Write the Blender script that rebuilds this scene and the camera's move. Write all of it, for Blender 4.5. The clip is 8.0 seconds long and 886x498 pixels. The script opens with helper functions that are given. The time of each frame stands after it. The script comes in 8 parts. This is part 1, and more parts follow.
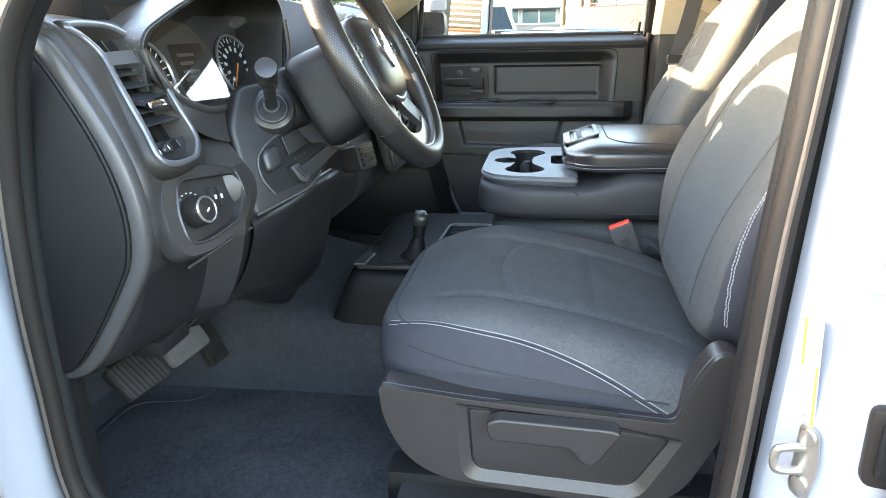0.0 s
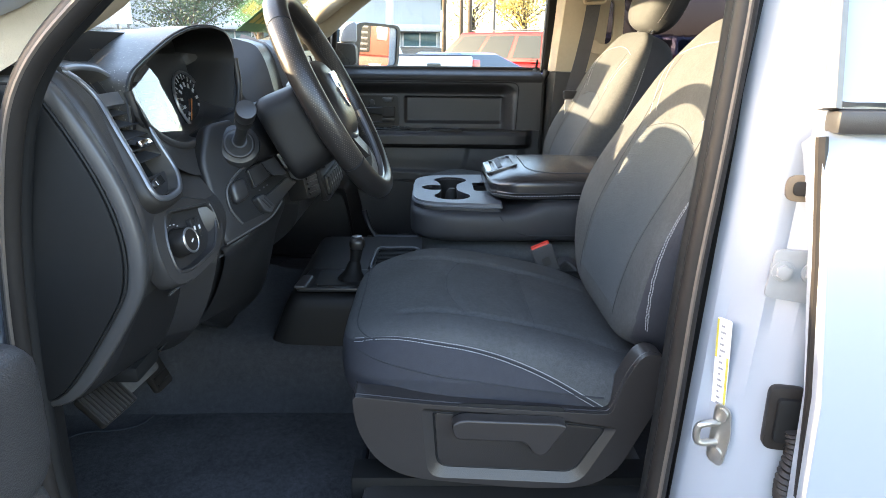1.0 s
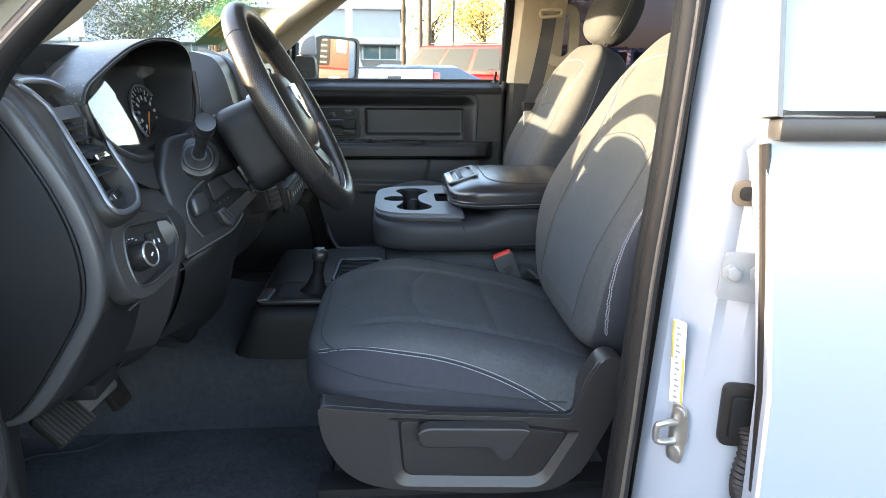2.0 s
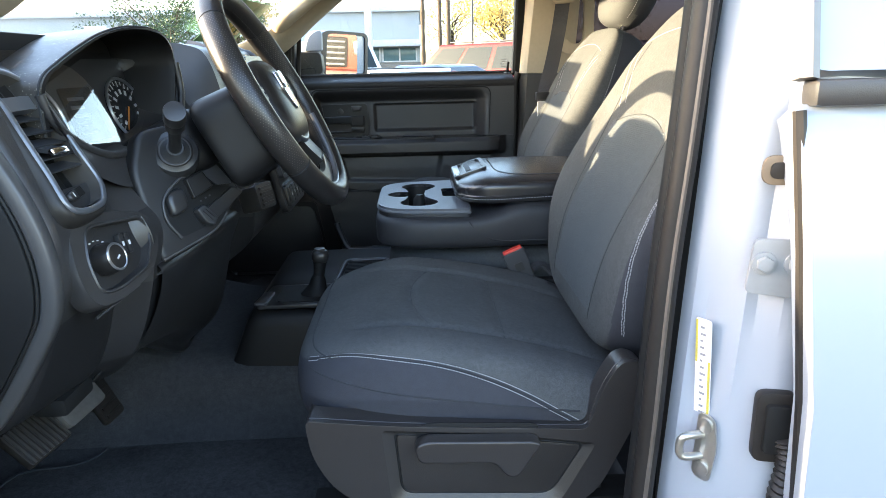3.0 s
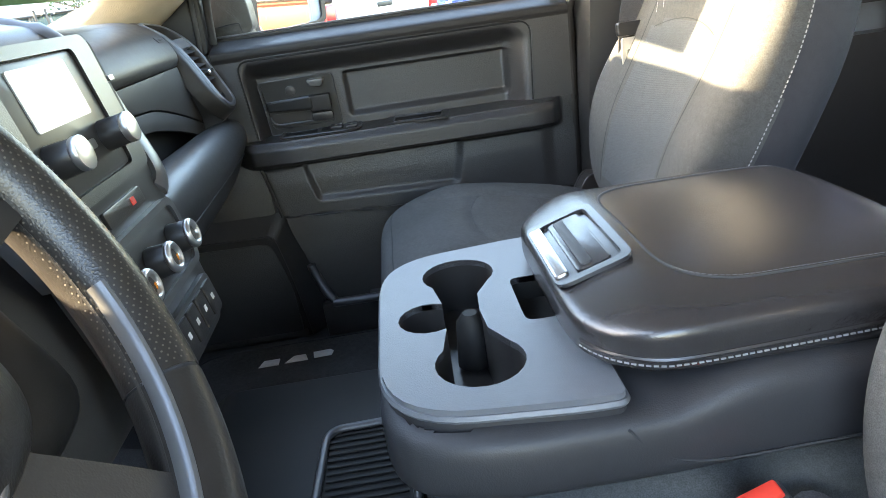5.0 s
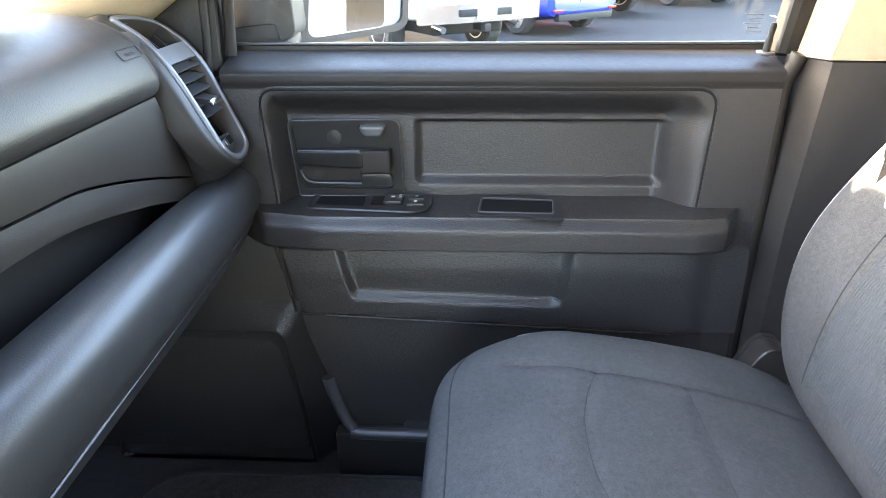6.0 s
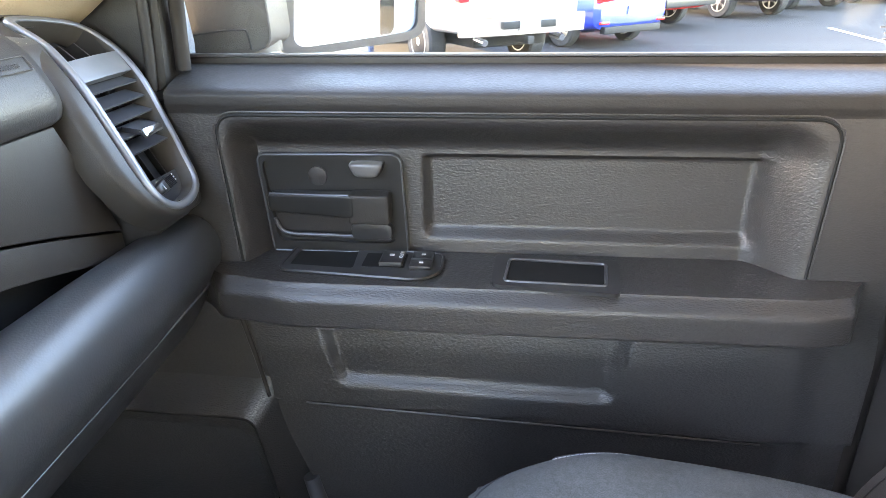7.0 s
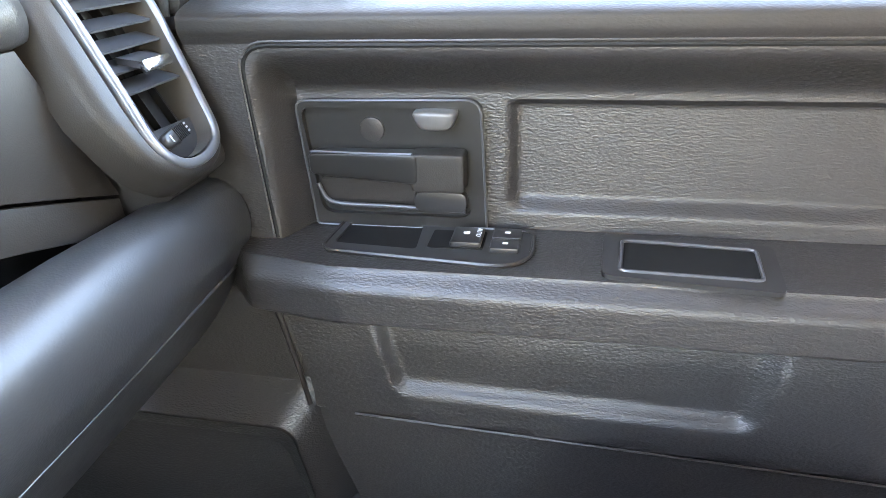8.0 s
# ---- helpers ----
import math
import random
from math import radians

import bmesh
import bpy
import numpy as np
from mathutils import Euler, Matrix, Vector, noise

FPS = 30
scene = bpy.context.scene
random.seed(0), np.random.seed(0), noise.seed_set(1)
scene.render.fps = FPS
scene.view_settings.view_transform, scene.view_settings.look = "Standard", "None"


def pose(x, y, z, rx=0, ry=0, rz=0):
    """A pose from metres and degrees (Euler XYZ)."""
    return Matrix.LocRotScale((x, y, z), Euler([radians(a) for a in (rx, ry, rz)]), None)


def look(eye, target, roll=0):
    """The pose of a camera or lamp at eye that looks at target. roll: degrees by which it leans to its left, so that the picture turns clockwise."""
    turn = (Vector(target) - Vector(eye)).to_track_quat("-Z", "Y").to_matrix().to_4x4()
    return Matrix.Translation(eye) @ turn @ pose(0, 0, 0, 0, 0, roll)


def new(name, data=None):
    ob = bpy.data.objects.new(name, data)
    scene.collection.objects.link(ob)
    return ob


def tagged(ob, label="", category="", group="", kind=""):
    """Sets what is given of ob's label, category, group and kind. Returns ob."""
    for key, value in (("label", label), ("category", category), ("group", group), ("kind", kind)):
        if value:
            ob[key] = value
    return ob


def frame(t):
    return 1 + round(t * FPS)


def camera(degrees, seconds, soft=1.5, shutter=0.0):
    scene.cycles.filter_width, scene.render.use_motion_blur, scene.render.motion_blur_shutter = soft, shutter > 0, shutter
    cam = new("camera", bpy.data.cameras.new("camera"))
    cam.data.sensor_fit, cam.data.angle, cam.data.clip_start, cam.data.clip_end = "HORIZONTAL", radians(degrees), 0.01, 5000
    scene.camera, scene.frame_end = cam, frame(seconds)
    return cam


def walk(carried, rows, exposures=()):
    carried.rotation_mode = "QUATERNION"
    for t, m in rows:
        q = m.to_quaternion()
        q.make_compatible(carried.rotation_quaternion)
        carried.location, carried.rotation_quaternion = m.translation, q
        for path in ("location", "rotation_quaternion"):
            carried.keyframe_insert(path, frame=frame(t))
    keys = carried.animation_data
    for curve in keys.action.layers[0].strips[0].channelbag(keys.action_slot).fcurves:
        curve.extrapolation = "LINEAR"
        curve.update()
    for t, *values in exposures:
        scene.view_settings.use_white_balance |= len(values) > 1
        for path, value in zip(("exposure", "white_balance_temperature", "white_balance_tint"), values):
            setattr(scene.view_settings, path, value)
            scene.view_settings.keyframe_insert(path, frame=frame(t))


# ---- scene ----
from mathutils.bvhtree import BVHTree

cam = camera(67.2, 8.0, 0.55)
PATH = [
    (0, (0.075, -1.572, 0.769), (-0.23, 0.303, 0.142), -1.2),
    (0.5, (0.025, -1.64, 0.791), (-0.064, 0.262, 0.179), -0.5),
    (1, (-0.028, -1.688, 0.81), (0.01, 0.227, 0.237), 0.7),
    (1.5, (-0.044, -1.707, 0.811), (0.068, 0.215, 0.271), 0.4),
    (1.7, (-0.038, -1.704, 0.812), (0.107, 0.217, 0.274), 0.7),
    (2.8, (0.006, -1.652, 0.785), (0.115, 0.271, 0.247), -0.7),
    (3, (0.019, -1.616, 0.778), (0.092, 0.309, 0.242), -1.3),
    (3.5, (0.036, -1.448, 0.769), (0.002, 0.468, 0.195), -1.9),
    (4, (-0.018, -1.128, 0.747), (0.009, 0.761, 0.091), -2.8),
    (4.2, (-0.03, -1.017, 0.759), (0.102, 0.847, 0.046), -3.5),
    (5.3, (-0.01, -0.49, 0.874), (0.026, 1.354, 0.101), -9.1),
    (5.5, (-0.024, -0.359, 0.923), (0.028, 1.469, 0.114), -5.5),
    (6, (-0.038, -0.069, 0.884), (-0.132, 1.745, 0.048), -0.6),
    (6.5, (-0.034, 0.095, 0.86), (-0.204, 1.932, 0.086), -2.6),
    (7, (-0.022, 0.194, 0.847), (-0.235, 2.013, 0.045), -1.0),
    (7.5, (-0.063, 0.312, 0.788), (-0.384, 2.116, -0.013), -1.1),
    (8, (-0.076, 0.355, 0.776), (-0.438, 2.121, -0.091), -2.1),
]
walk(cam, [(t, look(eye, target, roll)) for t, eye, target, roll in PATH],
     exposures=[(0.0, 4.8, 7050, 18), (0.5, 3.95, 6650, 18), (1.0, 3.9, 6600, 19), (1.7, 3.95, 6650, 19), (3.0, 3.85, 6400, 17), (3.5, 3.95, 6650, 17), (4.0, 4.75, 7050, 19), (4.2, 4.9, 7000, 18),
                (5.3, 4.95, 6800, 17), (5.5, 4.8, 6750, 17), (6.0, 5.7, 6850, 23), (6.5, 5.9, 7000, 25), (7.0, 6.05, 7200, 25), (7.5, 6.1, 7300, 25), (8.0, 6.7, 7350, 25)])

# ---- world and sun ----
SUN_ELEVATION, SUN_FROM = 11.5, (-1.0, 0.04)      # degrees; the ground direction towards the sun
world = bpy.data.worlds.new("sky")
scene.world = world
world.use_nodes = True
wn = world.node_tree
wn.nodes.clear()
w_out = wn.nodes.new("ShaderNodeOutputWorld")
w_bg = wn.nodes.new("ShaderNodeBackground")
w_sky = wn.nodes.new("ShaderNodeTexSky")
w_sky.sky_type = "NISHITA"
w_sky.sun_disc = False
w_sky.sun_elevation = radians(SUN_ELEVATION)
w_sky.sun_rotation = math.atan2(SUN_FROM[0], SUN_FROM[1])
w_sky.air_density, w_sky.dust_density, w_sky.ozone_density = 1.0, 1.5, 1.0
w_bg.inputs["Strength"].default_value = 0.15
wn.links.new(w_sky.outputs["Color"], w_bg.inputs["Color"])
wn.links.new(w_bg.outputs["Background"], w_out.inputs["Surface"])

sun_data = bpy.data.lights.new("sun", "SUN")
sun_data.energy, sun_data.angle, sun_data.color = 2.1, radians(0.5), (1.0, 0.84, 0.52)
sun = new("sun", sun_data)
flat = math.cos(radians(SUN_ELEVATION)) / math.hypot(*SUN_FROM)
sun.matrix_basis = look((0, 0, 30), (-SUN_FROM[0] * flat, -SUN_FROM[1] * flat, 30 - math.sin(radians(SUN_ELEVATION))))


# ---- materials ----
def node_material(name):
    m = bpy.data.materials.new(name)
    m.use_nodes = True
    return m, m.node_tree, m.node_tree.nodes["Principled BSDF"]


def surface(name, color, rough=0.5, metal=0.0, vary=0.15, vary_scale=6.0, grain=0.0, grain_scale=500.0,
            wrinkle=0.0, coat=0.0, spec=0.5, rough_vary=0.0, weave=0.0, weave_scale=900.0, dust=0.0, stretch=(1, 1, 1), holes=0.0):
    """A solid surface: colour mottled at two scales, fine relief and uneven gloss."""
    m, t, p = node_material(name)
    n, link = t.nodes, t.links.new
    at = n.new("ShaderNodeTexCoord")
    big = n.new("ShaderNodeTexNoise")
    big.inputs["Scale"].default_value, big.inputs["Detail"].default_value = vary_scale, 5.0
    link(at.outputs["Object"], big.inputs["Vector"])
    small = n.new("ShaderNodeTexNoise")
    small.inputs["Scale"].default_value, small.inputs["Detail"].default_value = vary_scale * 14, 2.0
    link(at.outputs["Object"], small.inputs["Vector"])
    add = n.new("ShaderNodeMath")
    add.operation = "ADD"
    link(big.outputs["Fac"], add.inputs[0]), link(small.outputs["Fac"], add.inputs[1])
    ramp = n.new("ShaderNodeMapRange")
    ramp.inputs["From Min"].default_value, ramp.inputs["From Max"].default_value = 0.6, 1.4
    ramp.inputs["To Min"].default_value, ramp.inputs["To Max"].default_value = 1 - vary, 1 + vary
    link(add.outputs[0], ramp.inputs["Value"])
    tint = n.new("ShaderNodeVectorMath")
    tint.operation = "SCALE"
    tint.inputs[0].default_value = color
    link(ramp.outputs["Result"], tint.inputs["Scale"])
    col = tint.outputs["Vector"]
    if weave:
        fine = n.new("ShaderNodeTexNoise")
        fine.inputs["Scale"].default_value, fine.inputs["Detail"].default_value = weave_scale, 2.0
        link(at.outputs["Object"], fine.inputs["Vector"])
        mr = n.new("ShaderNodeMapRange")
        mr.inputs["From Min"].default_value, mr.inputs["From Max"].default_value = 0.35, 0.65
        mr.inputs["To Min"].default_value, mr.inputs["To Max"].default_value = 1 - weave, 1 + weave
        link(fine.outputs["Fac"], mr.inputs["Value"])
        t2 = n.new("ShaderNodeVectorMath")
        t2.operation = "SCALE"
        link(col, t2.inputs[0]), link(mr.outputs["Result"], t2.inputs["Scale"])
        col = t2.outputs["Vector"]
    if dust:
        specks = n.new("ShaderNodeTexNoise")
        specks.inputs["Scale"].default_value, specks.inputs["Detail"].default_value = 430.0, 1.0
        link(at.outputs["Object"], specks.inputs["Vector"])
        cut = n.new("ShaderNodeMapRange")
        cut.inputs["From Min"].default_value, cut.inputs["From Max"].default_value = 0.66, 0.72
        cut.inputs["To Max"].default_value = dust
        link(specks.outputs["Fac"], cut.inputs["Value"])
        mx = n.new("ShaderNodeMix")
        mx.data_type = "RGBA"
        link(cut.outputs["Result"], mx.inputs["Factor"])
        link(col, mx.inputs["A"])
        mx.inputs["B"].default_value = (0.45, 0.42, 0.36, 1)
        col = mx.outputs["Result"]
    if holes:
        grid = n.new("ShaderNodeTexVoronoi")
        grid.inputs["Scale"].default_value, grid.inputs["Randomness"].default_value = holes, 0.0
        link(at.outputs["Object"], grid.inputs["Vector"])
        pit = n.new("ShaderNodeMapRange")
        pit.inputs["From Min"].default_value, pit.inputs["From Max"].default_value = 0.20, 0.30
        pit.inputs["To Min"].default_value = 0.25
        link(grid.outputs["Distance"], pit.inputs["Value"])
        t3 = n.new("ShaderNodeVectorMath")
        t3.operation = "SCALE"
        link(col, t3.inputs[0]), link(pit.outputs["Result"], t3.inputs["Scale"])
        col = t3.outputs["Vector"]
    link(col, p.inputs["Base Color"])
    rr = n.new("ShaderNodeMapRange")
    rr.inputs["From Min"].default_value, rr.inputs["From Max"].default_value = 0.3, 0.7
    rr.inputs["To Min"].default_value, rr.inputs["To Max"].default_value = max(0.02, rough - rough_vary), min(1.0, rough + rough_vary)
    link(small.outputs["Fac"], rr.inputs["Value"])
    link(rr.outputs["Result"], p.inputs["Roughness"])
    p.inputs["Metallic"].default_value = metal
    p.inputs["Specular IOR Level"].default_value = spec
    p.inputs["Coat Weight"].default_value, p.inputs["Coat Roughness"].default_value = coat, 0.04
    last = None
    if grain:
        vor = n.new("ShaderNodeTexVoronoi")
        vor.inputs["Scale"].default_value = grain_scale
        warp = n.new("ShaderNodeTexNoise")
        warp.inputs["Scale"].default_value, warp.inputs["Detail"].default_value = grain_scale * 0.35, 2.0
        link(at.outputs["Object"], warp.inputs["Vector"])
        off = n.new("ShaderNodeVectorMath")
        off.operation = "MULTIPLY_ADD"
        off.inputs[1].default_value = (2.2 / grain_scale,) * 3
        link(warp.outputs["Color"], off.inputs[0]), link(at.outputs["Object"], off.inputs[2])
        pull = n.new("ShaderNodeVectorMath")
        pull.operation = "MULTIPLY"
        pull.inputs[1].default_value = stretch
        link(off.outputs["Vector"], pull.inputs[0])
        link(pull.outputs["Vector"], vor.inputs["Vector"])
        b = n.new("ShaderNodeBump")
        b.inputs["Strength"].default_value, b.inputs["Distance"].default_value = grain, 0.6 / grain_scale
        link(vor.outputs["Distance"], b.inputs["Height"])
        last = b
    if holes:
        b = n.new("ShaderNodeBump")
        b.inputs["Strength"].default_value, b.inputs["Distance"].default_value = 0.8, 0.0009
        link(pit.outputs["Result"], b.inputs["Height"])
        if last:
            link(last.outputs["Normal"], b.inputs["Normal"])
        last = b
    if weave or wrinkle:
        nz = n.new("ShaderNodeTexNoise")
        nz.inputs["Scale"].default_value = weave_scale * 0.8 if weave else 40.0
        nz.inputs["Detail"].default_value = 2.0 if weave else 5.0
        link(at.outputs["Object"], nz.inputs["Vector"])
        b = n.new("ShaderNodeBump")
        b.inputs["Strength"].default_value = 0.5 if weave else wrinkle
        b.inputs["Distance"].default_value = 0.0008 if weave else 0.004
        link(nz.outputs["Fac"], b.inputs["Height"])
        if last:
            link(last.outputs["Normal"], b.inputs["Normal"])
        last = b
    if last:
        link(last.outputs["Normal"], p.inputs["Normal"])
    return m


def ribbed(name, color, pitch):
    """Corduroy-like woven cloth with ribs that run up the backrest."""
    m = surface(name, color, 0.85, weave=0.35, vary=0.1)
    t = m.node_tree
    p = t.nodes["Principled BSDF"]
    at = t.nodes.new("ShaderNodeTexCoord")
    wave = t.nodes.new("ShaderNodeTexWave")
    wave.wave_type, wave.bands_direction = "BANDS", "Y"
    wave.inputs["Scale"].default_value = 0.314 / pitch
    wave.inputs["Distortion"].default_value = 0.6
    t.links.new(at.outputs["Object"], wave.inputs["Vector"])
    b = t.nodes.new("ShaderNodeBump")
    b.inputs["Strength"].default_value, b.inputs["Distance"].default_value = 0.7, 0.0015
    t.links.new(wave.outputs["Fac"], b.inputs["Height"])
    t.links.new(b.outputs["Normal"], p.inputs["Normal"])
    return m


def glass(name, tint, gloss=1.0, ior=1.5):
    """A pane: clear or tinted, with a mirror-like sheen that grows at grazing angles."""
    m = bpy.data.materials.new(name)
    m.use_nodes = True
    t = m.node_tree
    t.nodes.clear()
    o = t.nodes.new("ShaderNodeOutputMaterial")
    mix = t.nodes.new("ShaderNodeMixShader")
    tr = t.nodes.new("ShaderNodeBsdfTransparent")
    gl = t.nodes.new("ShaderNodeBsdfGlossy")
    fr = t.nodes.new("ShaderNodeLayerWeight")
    steep = t.nodes.new("ShaderNodeMath")
    sheen = t.nodes.new("ShaderNodeMath")
    tr.inputs["Color"].default_value = (*tint, 1)
    gl.inputs["Roughness"].default_value = 0.01
    gl.inputs["Color"].default_value = (gloss, gloss, gloss, 1)
    f0 = ((ior - 1) / (ior + 1)) ** 2
    steep.operation, sheen.operation = "POWER", "MULTIPLY_ADD"
    steep.inputs[1].default_value = 5.0
    sheen.inputs[1].default_value, sheen.inputs[2].default_value = 1 - f0, f0
    t.links.new(fr.outputs["Facing"], steep.inputs[0])
    t.links.new(steep.outputs["Value"], sheen.inputs[0])
    t.links.new(sheen.outputs["Value"], mix.inputs["Fac"])
    t.links.new(tr.outputs["BSDF"], mix.inputs[1]), t.links.new(gl.outputs["BSDF"], mix.inputs[2])
    t.links.new(mix.outputs["Shader"], o.inputs["Surface"])
    return m



DASH = surface("dash_plastic", (0.034, 0.032, 0.031), 0.37, grain=0.16, grain_scale=900, vary=0.08, spec=0.55, rough_vary=0.02)
# Paler than DASH: sunlight on the dash top is in this base; specks are dust.
DASH_TOP = surface("sunlit_dusty_dash_top", (0.050, 0.047, 0.043), 0.36, grain=0.18, grain_scale=800, vary=0.12, dust=0.7, spec=0.6, rough_vary=0.02)
TRIM = surface("door_trim_plastic", (0.0305, 0.0280, 0.0268), 0.39, grain=0.36, grain_scale=500, stretch=(0.42, 1, 1.3), vary=0.08, spec=0.72, rough_vary=0.03)
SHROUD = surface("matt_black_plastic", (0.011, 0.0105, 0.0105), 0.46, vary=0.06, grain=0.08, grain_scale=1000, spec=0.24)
COLUMN = surface("satin_column_plastic", (0.036, 0.036, 0.037), 0.36, vary=0.05, grain=0.05, grain_scale=1000, spec=0.5)
SMOOTH = surface("smooth_black_plastic", (0.027, 0.026, 0.026), 0.32, vary=0.05, rough_vary=0.02)
DARK = surface("dark_plastic", (0.011, 0.011, 0.011), 0.6, vary=0.1, spec=0.25)
VALANCE = surface("seat_base_plastic", (0.032, 0.028, 0.026), 0.30, grain=0.2, grain_scale=800, vary=0.06, spec=0.5, rough_vary=0.0)
SATIN = surface("satin_grey_plastic", (0.085, 0.086, 0.092), 0.30, metal=0.3, vary=0.04, rough_vary=0.01)
RING = surface("satin_vent_ring", (0.19, 0.196, 0.208), 0.30, metal=0.6, vary=0.04, rough_vary=0.01)
RIM = surface("satin_dash_rim", (0.058, 0.056, 0.055), 0.38, vary=0.05, grain=0.08, grain_scale=900)
SILL = surface("soft_door_top_vinyl", (0.023, 0.021, 0.020), 0.50, grain=0.18, grain_scale=560, stretch=(0.42, 1, 1.3), vary=0.08, spec=0.30, rough_vary=0.03)
PLATE = surface("grey_console_plastic", (0.13, 0.14, 0.155), 0.34, vary=0.05, grain=0.2, grain_scale=700)
VENT_POD = surface("vent_pod_plastic", (0.026, 0.023, 0.020), 0.46, grain=0.12, grain_scale=900, vary=0.08, spec=0.35)
BIN = surface("matt_bin_plastic", (0.027, 0.0235, 0.0205), 0.52, grain=0.14, grain_scale=700, vary=0.10, spec=0.32)
PAD = surface("soft_dash_pad", (0.022, 0.021, 0.021), 0.46, grain=0.2, grain_scale=620, vary=0.08, spec=0.36, rough_vary=0.02)
SAIL = surface("grained_pillar_plastic", (0.017, 0.016, 0.015), 0.5, grain=0.25, grain_scale=600, vary=0.1, spec=0.35)
SILVER = surface("silver_trim", (0.55, 0.56, 0.57), 0.28, metal=0.9, vary=0.05)
CHROME = surface("chrome", (0.8, 0.8, 0.8), 0.12, metal=1.0, vary=0.03, rough_vary=0.04)
STEEL = surface("zinc_steel", (0.55, 0.53, 0.48), 0.32, metal=0.9, vary=0.12)
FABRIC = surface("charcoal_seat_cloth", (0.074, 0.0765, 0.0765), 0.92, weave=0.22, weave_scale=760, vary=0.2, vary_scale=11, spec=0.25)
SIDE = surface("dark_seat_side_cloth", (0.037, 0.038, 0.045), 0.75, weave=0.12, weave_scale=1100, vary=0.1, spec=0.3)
INSERT = ribbed("ribbed_seat_cloth", (0.066, 0.074, 0.080), 0.004)
ROLL = surface("padded_dash_vinyl", (0.034, 0.034, 0.035), 0.40, grain=0.11, grain_scale=620, stretch=(1, 0.7, 1), vary=0.05, spec=0.62, rough_vary=0.02)
STITCH = surface("pale_thread", (0.33, 0.33, 0.34), 0.8)
SEAM = surface("dark_seam", (0.03, 0.032, 0.036), 0.9)
LEATHER = surface("black_vinyl", (0.028, 0.027, 0.029), 0.25, grain=0.10, grain_scale=560, vary=0.06, rough_vary=0.0, spec=0.8)
GRIP = surface("wheel_leather", (0.020, 0.018, 0.017), 0.33, grain=0.12, grain_scale=700, spec=0.55, rough_vary=0.01)
PERF = surface("perforated_wheel_leather", (0.022, 0.0195, 0.018), 0.31, grain=0.12, grain_scale=700, spec=0.55, rough_vary=0.01)
CARPET = surface("charcoal_carpet", (0.049, 0.050, 0.053), 0.95, weave=0.22, weave_scale=520, vary=0.22, vary_scale=6, spec=0.12)
MAT = surface("floor_mat_carpet", (0.066, 0.066, 0.067), 0.95, weave=0.28, weave_scale=480, vary=0.34, vary_scale=8, spec=0.12)
BEIGE = surface("beige_trim", (0.45, 0.375, 0.265), 0.7, vary=0.05, grain=0.3, grain_scale=500)
HEADLINER = surface("headliner_cloth", (0.47, 0.42, 0.34), 0.95, weave=0.15, vary=0.04)
WHITE = surface("white_body_paint", (0.33, 0.355, 0.39), 0.30, coat=0.5, vary=0.0, rough_vary=0.0)
RUBBER = surface("black_rubber", (0.020, 0.017, 0.015), 0.5, vary=0.15, spec=0.3)
WEBBING = surface("belt_webbing", (0.05, 0.05, 0.055), 0.7, weave=0.3, weave_scale=600)
RED = surface("red_button", (0.75, 0.05, 0.03), 0.4)
ORANGE = surface("orange_mark", (0.9, 0.30, 0.03), 0.5)
PALE = surface("pale_print", (0.7, 0.7, 0.7), 0.6)
LABEL_WHITE = surface("label_paper", (0.75, 0.75, 0.73), 0.6)
LABEL_YELLOW = surface("label_yellow", (0.55, 0.45, 0.06), 0.6)
STICKER = surface("green_sticker", (0.10, 0.23, 0.10), 0.5)
STICKER_Y = surface("yellow_sticker", (0.42, 0.36, 0.08), 0.5)
SCREEN = surface("dark_screen", (0.01, 0.011, 0.012), 0.12, vary=0.05)
CLEAR = glass("clear_window", (0.95, 0.975, 0.965))
LENS = glass("gauge_lens", (0.9, 0.9, 0.9), 1.0, 2.0)
TINTED = glass("tinted_window", (0.14, 0.13, 0.16))
MIRROR = surface("mirror_glass", (0.88, 0.89, 0.9), 0.01, metal=1.0, vary=0.0, rough_vary=0.0)


# ---- mesh tools ----
BASE = {}


def finish(name, bm, material, sharp=35):
    bmesh.ops.recalc_face_normals(bm, faces=bm.faces[:])
    me = bpy.data.meshes.new(name)
    bm.to_mesh(me)
    bm.free()
    me.polygons.foreach_set("use_smooth", [True] * len(me.polygons))
    me.set_sharp_from_angle(angle=radians(sharp))
    for one in material if isinstance(material, (list, tuple)) else [material]:
        me.materials.append(one)
    return me


def thing(name, label, category, at=(0, 0, 0), group="", turn=0.0):
    """An Empty that carries the parts of one thing."""
    ob = new(name)
    ob.empty_display_size = 0.1
    ob.matrix_basis = pose(*at, 0, 0, turn)
    BASE[ob.name] = ob.matrix_basis.copy()
    return tagged(ob, label, category, group)


def part(name, bm, material, parent, label="", sharp=35, local=False):
    """Links a bmesh in world coordinates as one mesh under a thing or a part."""
    base = BASE[parent.name]
    if not local:
        bmesh.ops.transform(bm, matrix=base.inverted(), verts=bm.verts[:])
    ob = new(name, finish(name, bm, material, sharp))
    ob.parent = parent
    BASE[ob.name] = base
    return tagged(ob, label)


def solo(name, bm, material, label, category, kind="", group="", sharp=35):
    """One mesh that is a thing, or a piece of the setting, by itself."""
    ob = new(name, finish(name, bm, material, sharp))
    BASE[ob.name] = Matrix.Identity(4)
    return tagged(ob, label, category, group, kind)


